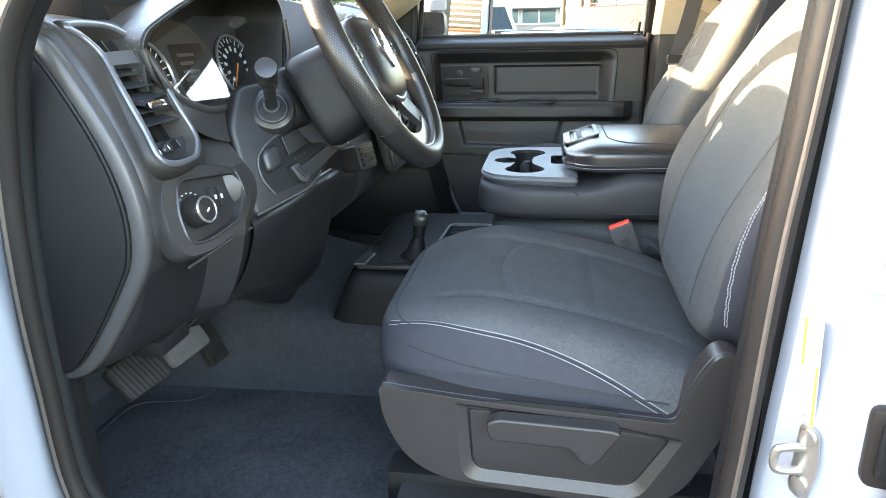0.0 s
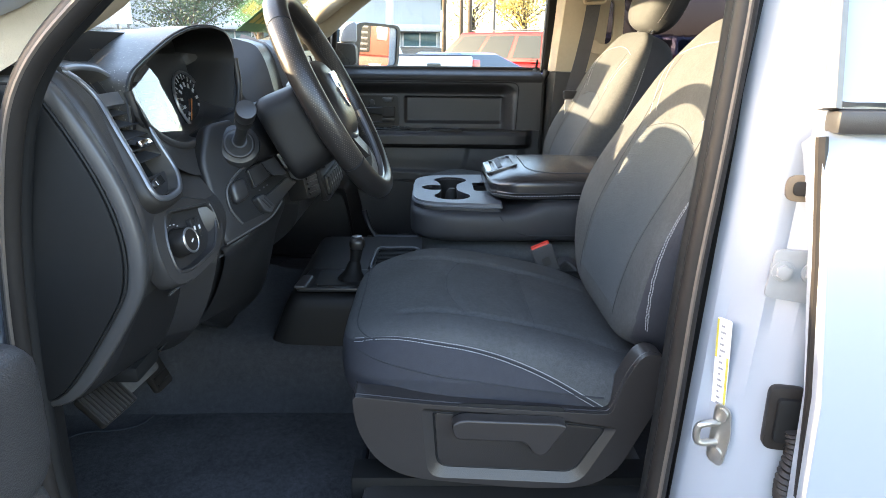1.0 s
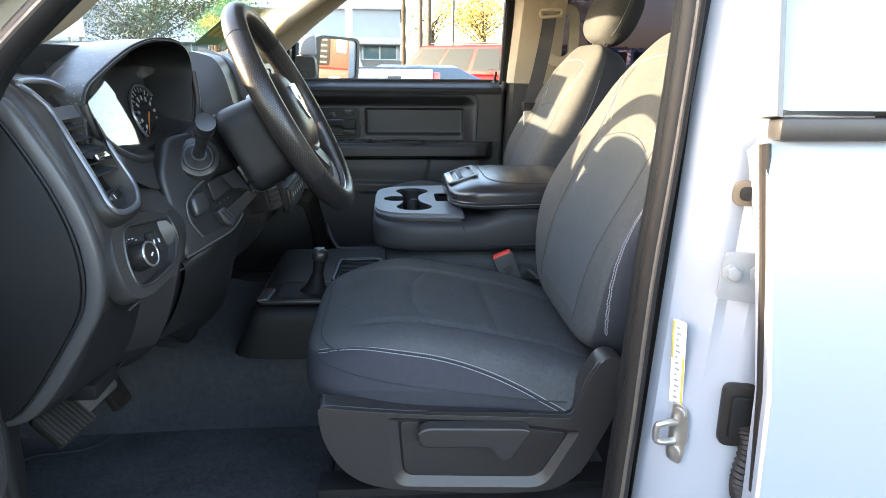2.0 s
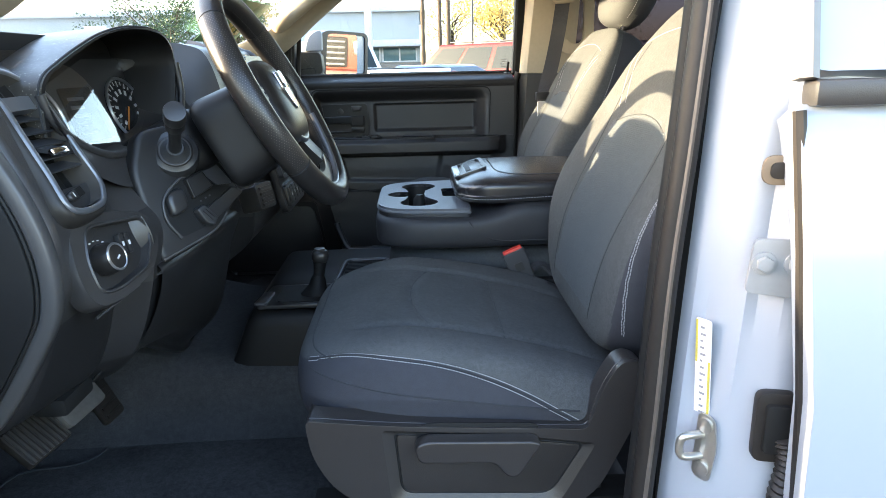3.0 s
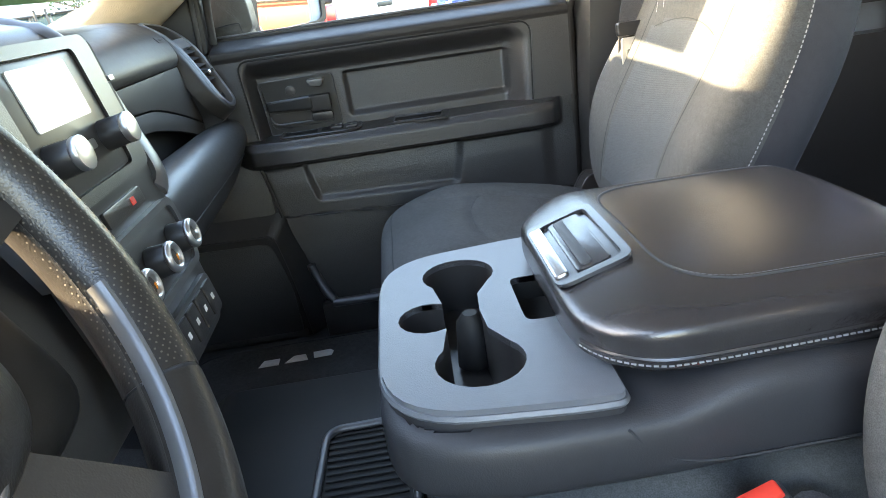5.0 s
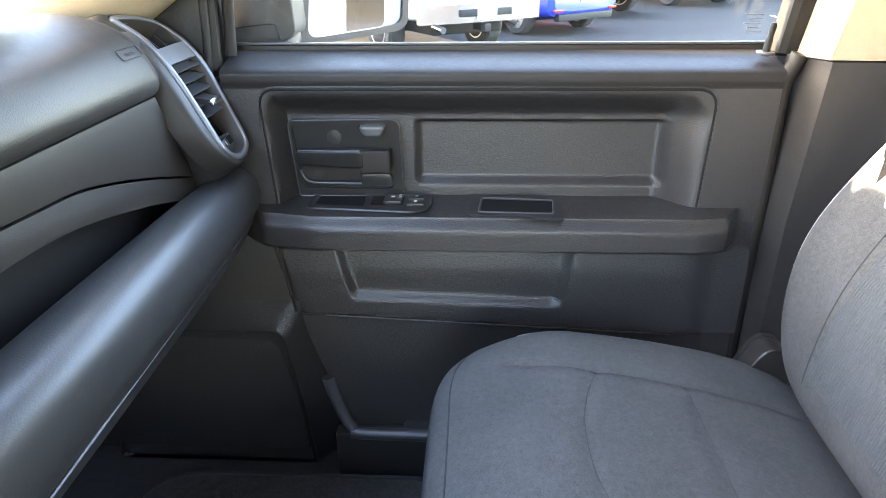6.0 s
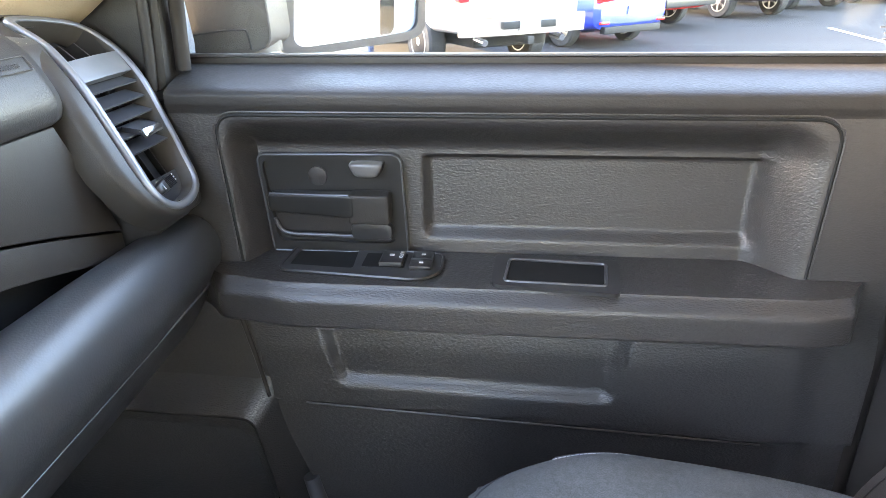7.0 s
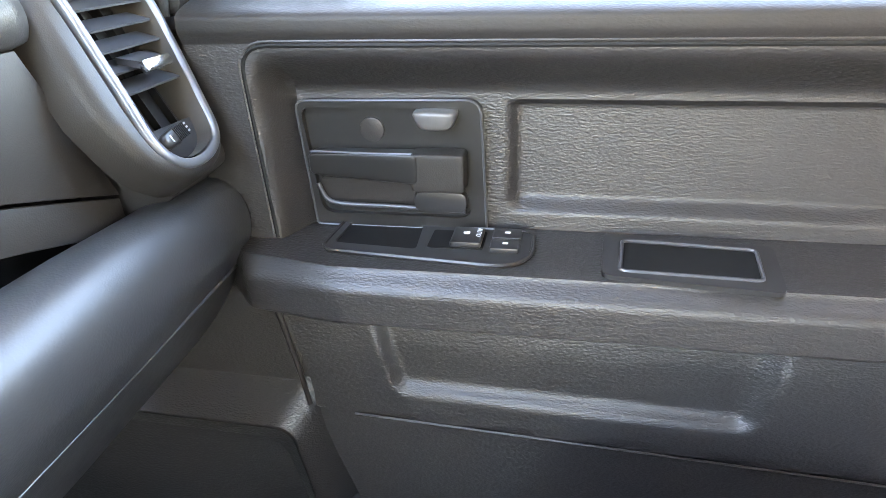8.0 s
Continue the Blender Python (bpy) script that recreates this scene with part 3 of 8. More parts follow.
boot = thing("wiring_boot", "black ribbed rubber wiring boot between pillar and rear door", "wiring boot", (0.39, -0.99, 0.40))
m = basis((0.392, -0.99, 0.405), (0.98, -0.2, 0), (0, 0, 1))
part("collar", prism(rect(-0.021, -0.048, 0.021, 0.034, 0.012), 0.014, m, 0.004), RUBBER, boot)
part("collar_inner", prism(rect(-0.012, -0.035, 0.014, 0.022, 0.006), 0.02, m, 0.003), DARK, boot)
line = spline([(0.400, -1.008, 0.39), (0.404, -1.012, 0.36), (0.400, -1.010, 0.32), (0.406, -1.005, 0.29), (0.42, -1.0, 0.28)], 10)
part("hose", tube(line, [0.011 + 0.003 * (i % 2) for i in range(len(line))], 10), RUBBER, boot)

grommet = thing("jamb_grommet", "oval brown rubber grommet in the white jamb", "grommet", (0.372, -0.99, 0.67))
m = basis((0.371, -0.9895, 0.672), (0.98, -0.2, 0), (0, 0, 1))
part("rim", prism(rect(-0.018, -0.0145, 0.018, 0.0145, 0.012), 0.006, m, 0.002), surface("brown_rubber", (0.16, 0.12, 0.08), 0.5), grommet)
part("plug", prism(rect(-0.011, -0.008, 0.011, 0.008, 0.007), 0.0085, m, 0.002), RUBBER, grommet)

# front hinge pillar of the driver's doorway
own = loft([[(-0.555, -0.90, z), (-0.558, -0.945, z), (-0.58, -0.975, z), (-0.66, -0.99, z), (-0.95, -1.0, z), (-0.95, -0.90, z)] for z in (-0.1, 0.3, 0.62)]
           + [[(-0.52, -0.90, 0.76), (-0.525, -0.955, 0.76), (-0.55, -0.985, 0.76), (-0.64, -0.99, 0.76), (-0.95, -1.0, 0.76), (-0.95, -0.90, 0.76)]], True, True)
solo("pillar_hinge_driver", own, WHITE, "white painted front hinge pillar of the driver's doorway", "pillar", "structure")
own = box((-0.96, -0.90, 0.0), (-0.53, -0.86, 0.50), 0.01)
solo("kick_panel_driver", own, SHROUD, "black plastic kick panel in the driver's footwell", "kick panel", "structure")

# closed rear door on the driver's side
rear_door = thing("door_rear_driver", "white painted closed rear door with a tinted window", "car door", (0.9, -1.02, 0.2))
prof = [(-0.10, 1.005), (0.0, 1.035), (0.2, 1.055), (0.45, 1.06), (0.62, 1.045), (0.72, 1.02), (0.735, 1.012)]
own = loft([[(x, -b, z) for z, b in prof] for x in (0.400, 0.70, 1.0, 1.44)], False, False)
thicken(own, 0.035, (0, 1, 0))
for v in own.verts:
    if v.co.x < 0.41:
        v.co.x -= 0.035 * max(0.0, (v.co.z - 0.35)) / 0.38
part("outer_skin", own, WHITE, rear_door)
part("edge_seal", tube([(0.402 - 0.035 * max(0.0, z - 0.35) / 0.38, -1.008 - 0.03 * (1 - ((z - 0.35) / 0.45) ** 2), z) for z in (-0.1, 0.1, 0.3, 0.45, 0.6, 0.73)], 0.006, 6), RUBBER, rear_door)
own = slab(rounded([(0.372, 0.757), (1.43, 0.757), (1.40, 1.10), (0.395, 1.10)], 0.02), [rounded([(0.53, 0.765), (1.36, 0.765), (1.33, 1.05), (0.55, 1.05)], 0.03)], 0.03,
           basis((0, -0.985, 0), (1, 0, 0), (0, 0.26, 1)))
for v in own.verts:
    v.co.y -= 0.190
    v.co.z += 0.024
part("window_frame", own, WHITE, rear_door)
own = prism(rounded([(0.52, 0.76), (1.37, 0.76), (1.34, 1.06), (0.54, 1.06)], 0.03), 0.005, basis((0, -0.985, 0), (1, 0, 0), (0, 0.26, 1)), 0)
for v in own.verts:
    v.co.y -= 0.178
    v.co.z += 0.024
part("pane", own, surface("dark_reflecting_glass", (0.01, 0.012, 0.014), 0.02, vary=0, rough_vary=0, spec=0.8), rear_door, "dark tinted pane")
part("belt_moulding", box((0.375, -1.028, 0.733), (1.43, -1.0, 0.757), 0.006), DASH, rear_door, "black belt moulding")
part("front_moulding", tube([(0.372, -1.012, 0.757), (0.374, -0.985, 0.88), (0.386, -0.93, 1.09)], 0.011, 6), surface("grey_moulding", (0.16, 0.14, 0.12), 0.45), rear_door, "grey edge moulding")

# passenger side: body side, middle pillar and rear door from inside
own = slab([(-0.62, -0.10), (1.45, -0.10), (1.45, 1.12), (-0.10, 1.12), (-0.62, 0.84)],
           [rounded([(-0.418, 0.725), (0.44, 0.725), (0.44, 1.08), (-0.10, 1.08), (-0.31, 0.955), (-0.412, 0.86)], 0.015), rounded([(0.56, 0.77), (1.32, 0.77), (1.30, 1.06), (0.58, 1.06)], 0.03)],
           0.02, basis((0, 1.005, 0), (1, 0, 0), (0, 0, 1)))
for v in own.verts:
    v.co.y -= 0.28 * max(0.0, v.co.z - 0.74)
solo("wall_passenger", own, WHITE, "white painted passenger side of the cab", "body side", "structure")
for side_, name in ((1, "wall_bed_passenger"), (-1, "wall_bed_driver")):
    rings = []
    for x, y in ((1.46, 1.0), (2.0, 1.02), (2.25, 1.10), (2.5, 1.19), (2.8, 1.23), (3.5, 1.23), (3.8, 1.19), (4.05, 1.08), (4.3, 1.02)):
        rings.append([(x, side_ * b, z) for b, z in ((0.88, -0.25), (y - 0.03, -0.25), (y, -0.05), (y, 0.30), (1.0 + (y - 1.0) * 0.6, 0.48), (1.0, 0.66), (0.97, 0.72), (0.88, 0.72))])
    solo(name, loft(rings), WHITE, "white painted bed side with a wide rear wing", "body side", "structure")
solo("bed_floor", box((1.47, -0.878, -0.02), (4.24, 0.878, 0.03), 0.01), WHITE, "white painted floor of the truck bed", "bed floor", "structure")
solo("bed_tailgate", box((4.24, -0.878, 0.0), (4.30, 0.878, 0.70), 0.015), WHITE, "white painted closed tailgate of the truck bed", "tailgate", "structure")
for x0, x1, name, material in ((-0.42, 0.46, "window_passenger", CLEAR), (0.55, 1.33, "window_rear_passenger", TINTED)):
    own = loft([[(x0, 0.972 - 0.28 * (z - 0.74), z), (x1, 0.972 - 0.28 * (z - 0.74), z)] for z in (0.73, 0.9, 1.10)], False, False)
    thicken(own, 0.004, (0, 1, 0))
    ob = solo(name, own, material, "side window of the cab", "window", "structure")
    ob.visible_shadow = False

# far middle pillar: black below, beige above
rings = []
for z in (0.0, 0.25, 0.5, 0.70, 0.735):
    lean = 0.16 * max(0.0, z - 0.45)
    rings.append([(0.400 + lean * 0.3, 0.955, z), (0.400 + lean * 0.3, 0.895 - lean * 0.2, z), (0.418 + lean * 0.3, 0.865 - lean * 0.2, z), (0.50 + lean * 0.3, 0.855 - lean * 0.2, z), (0.56 + lean * 0.3, 0.87 - lean * 0.2, z), (0.58, 0.955, z)])
solo("pillar_middle_passenger", loft(rings), DASH, "black plastic lower middle pillar trim", "pillar trim", "structure")
rings = []
for z in (0.737, 0.85, 1.0, 1.10):
    lean = 0.30 * (z - 0.74)
    rings.append([(0.41 + lean * 0.15, 0.955 - lean, z), (0.412 + lean * 0.15, 0.89 - lean, z), (0.43 + lean * 0.15, 0.86 - lean, z), (0.52, 0.85 - lean, z), (0.60, 0.865 - lean, z), (0.62, 0.955 - lean, z)])
solo("pillar_upper_passenger", loft(rings), BEIGE, "light beige upper middle pillar trim", "pillar trim", "structure")
own = loft([[(x, y - 0.28 * (z - 0.74), z) for x, y in ((0.388, 0.962), (0.388, 0.925), (0.396, 0.918), (0.420, 0.918), (0.424, 0.962))] for z in (0.737, 0.9, 1.10)])
solo("window_channel", own, DARK, "black window channel at the middle pillar", "window channel", "structure")
own = slab(rect(0.53, 0.80, 0.66, 1.02, 0.055), [rect(0.565, 0.835, 0.625, 0.99, 0.028)], 0.02, basis((0, 0.845, 0), (1, 0, 0), (0, 0, 1)))
solo("pillar_grip", own, BEIGE, "beige pillar trim with an oval grip opening", "pillar trim", "structure")
own = slab(rect(0.60, 0.05, 1.45, 0.755, 0.03), [rect(0.75, 0.55, 1.2, 0.62, 0.02)], 0.05, basis((0, 0.95, 0), (1, 0, 0), (0, 0, 1)))
solo("door_rear_passenger_trim", own, DASH, "black plastic trim of the rear passenger door", "door trim", "structure")


# ---- seats ----
def front_seat(s, shift, recline, label, lever):
    """A cloth bucket seat. s: -1 for the driver's side, 1 for the passenger's; shift: how far back it is slid."""
    y0 = s * 0.505
    seat = thing("front_seat", label, "car seat", (0.05 + shift, y0, 0.02), "front seats")

    def cushion(a, b, c):
        x = 0.10 + 0.262 * a
        front = smooth(-0.35, -1.0, a)
        wide = 0.262 + 0.010 * (a + 1) - 0.030 * max(0.0, c) - 0.012 * front
        bolster = 0.026 * abs(b) ** 3 * (1 - 0.6 * front)
        top = 0.372 - 0.052 * a - 0.024 * a * a - 0.016 * front + bolster
        z = 0.236 + (top - 0.236) * (c + 1) / 2
        x -= 0.018 * (1 - c * c) * front
        y = b * wide
        if c > 0.5:
            z -= (c - 0.5) * 2 * groove(x, y)
        return Vector((x + shift, y0 + y, z))

    def groove(x, y):
        """How deep the sewn seams draw the cloth in: along both bolsters, a bow and a straight line across."""
        live = smooth(-0.10, -0.05, x)
        g = (0.0065 * math.exp(-((y - 0.146) / 0.008) ** 2) + 0.0065 * math.exp(-((y + 0.146) / 0.008) ** 2)) * live
        if abs(y) < 0.146:
            g += 0.0040 * math.exp(-((x - bow(y)) / 0.007) ** 2) + 0.0030 * math.exp(-((x - 0.150) / 0.007) ** 2)
            g -= 0.004 * (1 - (y / 0.146) ** 2) * live
        return g

    def bow(y):
        return 0.002 + 0.034 * (y / 0.146) ** 2

    body = pillow(cushion, 5.0, 96)
    tree = BVHTree.FromBMesh(body)
    body.normal_update()
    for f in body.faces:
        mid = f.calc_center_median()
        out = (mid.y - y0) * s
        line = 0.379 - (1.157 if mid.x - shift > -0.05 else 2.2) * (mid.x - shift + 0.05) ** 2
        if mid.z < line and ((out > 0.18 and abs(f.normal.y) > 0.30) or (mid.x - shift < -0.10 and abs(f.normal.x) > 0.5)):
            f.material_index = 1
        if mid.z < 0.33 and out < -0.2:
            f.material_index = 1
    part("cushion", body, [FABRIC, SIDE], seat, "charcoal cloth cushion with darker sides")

    # outer double-stitched seam round the front and along the side
    def along(offset):
        pts = []
        for k in range(90):
            u = k / 89
            x = (-0.148 if s < 0 else -0.06) + (0.395 if s < 0 else 0.30) * u
            z = 0.379 - (1.157 if x > -0.05 else 2.2) * (x + 0.05) ** 2 + offset
            pts.append((x + shift, y0 + s * 0.22, z))
        return pts
    spots, nn = cast(tree, along(0.0), (0, -s, 0))
    for off in (0.0036, -0.0036):
        row = []
        for i, (p, n) in enumerate(zip(spots, nn)):
            d = (spots[min(i + 1, len(spots) - 1)] - spots[max(i - 1, 0)]).normalized()
            row.append(tree.find_nearest(p + n.cross(d).normalized() * off)[:2])
        part("stitching", stitches([q[0] for q in row], [q[1] for q in row], 0.0046, 0.0038, 0.0005), STITCH, seat, "pale double stitching")
    part("seam", tube(spots, 0.0019, 6), SEAM, seat)
    # lower seam of the side cloth, above the plastic shield
    spots, nn = cast(tree, [(-0.146 + 0.385 * k / 60 + shift, y0 + s * 0.22, 0.349 - 0.125 * 0.385 * k / 60) for k in range(61)], (0, -s, 0))
    part("seam", tube(spots, 0.0014, 6), SEAM, seat)
    spots, nn = cast(tree, [(-0.4 + shift, y0 + 0.215 * (k / 20 - 1) * s + s * 0.0, 0.368) for k in range(41)], (1, 0, 0))
    if len(spots) > 4:
        part("seam", tube(spots, 0.0012, 5), SEAM, seat)
    # seams of the seating panel
    for line in ([(-0.085 + 0.38 * k / 40, -0.146) for k in range(41)], [(-0.085 + 0.38 * k / 40, 0.146) for k in range(41)],
                 [(bow(-0.146 + 0.292 * k / 40), -0.146 + 0.292 * k / 40) for k in range(41)], [(0.150, -0.146 + 0.292 * k / 40) for k in range(41)]):
        spots, nn = cast(tree, [(x + shift, y0 + s * y, 0.5) for x, y in line], (0, 0, -1))
        if len(spots) > 4:
            part("seam", tube([p - n * 0.0004 for p, n in zip(spots, nn)], 0.0008, 5), SEAM, seat)

    # backrest
    turn = Matrix.Rotation(recline, 3, "Y")
    foot = Vector((0.318 + shift, y0, 0.335))

    def back(a, b, c):
        h = 0.285 + 0.290 * a
        w = 0.272 - 0.062 * smooth(0.0, 1.0, a) ** 1.3 - 0.012 * smooth(0.0, -1.0, a)
        mid = math.exp(-((a + 0.25) / 0.6) ** 2)
        puff = 0.050 * abs(b) ** 2.6 * mid - 0.008 * (1 - b * b) * mid
        lumbar = 0.014 * math.exp(-((a + 0.45) / 0.4) ** 2)
        front = -0.055 - puff - lumbar + 0.018 * smooth(0.5, 1.0, a)
        x = front * max(c, 0.0) + 0.105 * max(-c, 0.0)
        p = turn @ Vector((x, 0, h))
        return foot + p + Vector((0, b * w, 0))

    body = pillow(back, 4.5, 56)
    tree = BVHTree.FromBMesh(body)
    up, forth = turn @ Vector((0, 0, 1)), turn @ Vector((-1, 0, 0))
    body.normal_update()
    for f in body.faces:
        q = turn.inverted() @ (f.calc_center_median() - foot)
        out = q.y
        if q.x > ((-0.089 + 1.4 * (q.z - 0.21) ** 2 if q.z < 0.45 else -0.008) if q.y * s > 0 else 0.0) and abs(q.y) > 0.15 and abs(f.normal.y) > 0.45:
            f.material_index = 1
        if q.x > 0.01:
            f.material_index = 1
        if abs(out) < 0.125 + 0.02 * q.z and 0.04 < q.z < 0.36 - 1.5 * out * out and q.x < -0.02:
            f.material_index = 2
    part("backrest", body, [FABRIC, SIDE, INSERT], seat, "charcoal cloth backrest with a ribbed centre")

    def on_back(line, r=0.0010, thread=False):
        pts = [foot + turn @ Vector((-0.2, y, h)) for h, y in line]
        spots, nn = cast(tree, pts, -forth)
        if len(spots) > 4:
            if thread:
                part("stitching", stitches(spots, nn, 0.0056, 0.0042, 0.0005), STITCH, seat, "pale stitching")
            else:
                part("seam", tube([p - n * 0.0003 for p, n in zip(spots, nn)], r, 5), SEAM, seat)

    for side in (-1, 1):
        on_back([(0.03 + 0.46 * k / 40, side * (0.128 + 0.022 * math.sin(k / 40 * 2.6))) for k in range(41)])
        on_back([(0.375 + 0.10 * k / 12, side * (0.115 + 0.055 * k / 12)) for k in range(13)], thread=True)
        on_back([(0.365 + 0.10 * k / 12, side * (0.135 + 0.055 * k / 12)) for k in range(13)], thread=True)
    on_back([(0.36 - 1.5 * (0.24 * k / 20 - 0.12) ** 2, 0.24 * k / 20 - 0.12) for k in range(21)])
    on_back([(0.515 - 0.9 * (0.34 * k / 20 - 0.17) ** 2, 0.34 * k / 20 - 0.17) for k in range(21)], thread=True)
    # bolster edge: double stitching from the side
    for off in (0.0, 0.008):
        pts = []
        for k in range(60):
            h = 0.030 + 0.42 * k / 59
            pts.append(foot + turn @ Vector((-0.092 + 1.4 * (h - 0.21) ** 2 + off, s * 0.1, h)))
        found = [tree.find_nearest(p + Vector((0, s * (0.272 - 0.03 * k_ / 59 - 0.1), 0))) for k_, p in enumerate(pts)]
        spots, nn = [q[0] for q in found], [q[1] for q in found]
        part("stitching", stitches(spots, nn, 0.0056, 0.0042, 0.0006), STITCH, seat, "pale double stitching")

    spots = [tree.find_nearest(foot + turn @ Vector((-0.004, -s * 0.29, 0.06 + 0.44 * k / 59))) for k in range(60)]
    part("stitching", stitches([q[0] for q in spots], [q[1] for q in spots], 0.0068, 0.0038, 0.0007), STITCH, seat, "pale stitching")
    # head restraint on two posts
    crown = foot + turn @ Vector((0.0, 0, 0.550))

    def head(a, b, c):
        w = 0.135 - 0.012 * a * a
        return crown + turn @ Vector((-c * (0.055 + 0.010 * (1 - a * a)) + 0.01, 0, 0.135 + a * 0.100)) + Vector((0, b * w, 0))
    rest = pillow(head, 3.2, 14)
    for f in rest.faces:
        q = turn.inverted() @ (f.calc_center_median() - crown)
        if q.x > 0.022:
            f.material_index = 1
    tree2 = BVHTree.FromBMesh(rest)
    top = part("head_restraint", rest, [FABRIC, SIDE], seat)
    for side in (-1, 1):
        spots, nn = cast(tree2, [crown + turn @ Vector((0.005, 0, 0.06 + 0.15 * k / 24)) + Vector((0, side * 0.05, 0)) for k in range(25)], (0, -side, 0))
        if len(spots) > 4:
            part("stitching", stitches(spots, nn), STITCH, top)
        a = crown + Vector((0, side * 0.062, 0))
        part("post", tube([a + turn @ Vector((0.012, 0, -0.06)), a + turn @ Vector((0.012, 0, 0.10))], 0.0065, 10), CHROME, seat, "chrome head restraint post")
        part("sleeve", disc(a + turn @ Vector((0.012, 0, -0.014)), up, 0.015, 0.014, 16, 0.003), DASH, seat)

    # plastic valance: side shield with its panel and lever
    yo, drop = y0 + s * (0.252 if s < 0 else 0.232), 0.0 if s < 0 else -0.022
    m = basis((shift, yo, drop), (1, 0, 0), (0, 0, 1))
    outline = rounded([(-0.143, 0.316), (-0.138, 0.262), (-0.108, 0.205), (-0.060, 0.176), (0.115, 0.158), (0.215, 0.158), (0.262, 0.185), (0.335, 0.345), (0.318, 0.382), (0.288, 0.388),
                       (0.262, 0.345), (0.246, 0.286), (-0.02, 0.302)], [0.010, 0.03, 0.04, 0.04, 0.03, 0.03, 0.03, 0.02, 0.015, 0.02, 0.03, 0.012, 0.05], 5)
    ring_out = rounded([(-0.040, 0.297), (-0.030, 0.178), (0.206, 0.166), (0.258, 0.264), (0.12, 0.285)], [0.008, 0.024, 0.024, 0.010, 0.02], 5)
    ring_in = rounded([(-0.022, 0.287), (-0.015, 0.194), (0.196, 0.183), (0.240, 0.259), (0.12, 0.276)], [0.006, 0.018, 0.018, 0.008, 0.02], 5)
    out_way = -s
    part("shield_base", prism(outline, out_way * 0.036, m, 0.002, 1), VALANCE, seat)
    shell_bm = slab(outline, [ring_out], out_way * 0.010, m @ Matrix.Translation((0, 0, out_way * 0.036)))
    face_y = yo + s * 0.046
    hole_pts = [Vector((x + shift, face_y, z + drop)) for x, z in ring_out]
    rim_edges = [e for e in shell_bm.edges if all(abs(v.co.y - face_y) < 1e-5 for v in e.verts) and len(e.link_faces) == 2
                 and any(abs(f.normal.y) < 0.3 or abs(f.calc_center_median().y - face_y) > 1e-4 for f in e.link_faces)
                 and all(min((v.co - p).length for p in hole_pts) > 1e-4 for v in e.verts)]
    bevelled(shell_bm, rim_edges, 0.0095, 4)
    part("side_shield", shell_bm, VALANCE, seat, "dark grey plastic side shield", sharp=25)
    part("panel_rim", loft([[m @ Vector((x, z, out_way * w)) for x, z in r] for r, w in ((ring_out, 0.0462), (ring_in, 0.0378))], True, False), VALANCE, seat)
    m2 = m @ Matrix.Translation((0, 0, out_way * 0.0362))
    part("panel_gap", tube([m2 @ Vector((x, z, out_way * 0.0018)) for x, z in ring_in], 0.0018, 6, True), DARK, seat)
    part("side_panel", prism([(0.11 + (x - 0.11) * 0.985, 0.235 + (z - 0.235) * 0.97) for x, z in ring_in], out_way * 0.004, m2, 0.001), VALANCE, seat)
    if lever:
        out = rounded([(0.004, 0.278), (0.010, 0.254), (0.115, 0.250), (0.128, 0.228), (0.146, 0.226), (0.160, 0.250), (0.178, 0.276), (0.165, 0.281), (0.02, 0.287)], [0.008, 0.01, 0.01, 0.012, 0.012, 0.02, 0.008, 0.006, 0.01], 4)
        part("lever_recess", prism([(x + 0.001, z + 0.006) for x, z in out], -s * 0.003, m2 @ Matrix.Translation((0, 0.011, -s * 0.004)), 0.001), DARK, seat)
        part("seat_lever", prism(out, -s * 0.024, m2 @ Matrix.Translation((0, 0.004, -s * 0.010)), 0.006, 4), VALANCE, seat, "dark grey plastic seat lever")
    # front skirt and frame under the cushion
    sk = loft([[(x + shift, y0 + s * y, z) for x, y in ((-0.135, 0.262), (-0.150, 0.20), (-0.152, -0.20), (-0.132, -0.252), (-0.10, -0.252), (-0.10, 0.262))] for z in (0.30, 0.25, 0.205)])
    for v in sk.verts:
        v.co.x += 0.25 * max(0.0, 0.26 - v.co.z)
    part("front_skirt", sk, VALANCE, seat)
    part("inner_shield", box((-0.08 + shift, y0 - s * 0.262, 0.19), (0.33 + shift, y0 - s * 0.236, 0.33), 0.012), DARK, seat)
    part("frame", box((-0.06 + shift, y0 - 0.20, 0.10), (0.30 + shift, y0 + 0.20, 0.30), 0.01), DARK, seat)
    for k in (-0.19, 0.19):
        part("seat_rail", box((-0.16 + shift, y0 + k - 0.03, 0.02), (0.38 + shift, y0 + k + 0.03, 0.12), 0.008), DARK, seat, "black steel seat rail")
    return seat


front_seat(-1, 0.0, 0.375, "charcoal cloth driver's seat with pale stitching, on a plastic base", True)
front_seat(1, 0.085, 0.40, "charcoal cloth passenger seat with pale stitching, beside the console", False)

# low plastic step under the driver's seat
own = box((-0.14, -0.80, 0.0), (0.36, -0.22, 0.105), 0.02)
solo("seat_riser", own, DASH, "black plastic riser cover under the driver's seat", "seat riser", "structure")

# padded middle seat cushion below the console
solo("middle_cushion", pillow(lambda a, b, c: Vector((0.185 + 0.235 * a, -0.02 + 0.185 * b, 0.325 + 0.052 * c)), 5, 12), FABRIC,
     "charcoal cloth middle seat cushion below the fold-down console", "seat cushion")

# ---- fold-down centre console ----
console = thing("center_console", "black fold-down centre console with grey cupholder plate and padded lid", "console", (0.17, -0.02, 0.377))


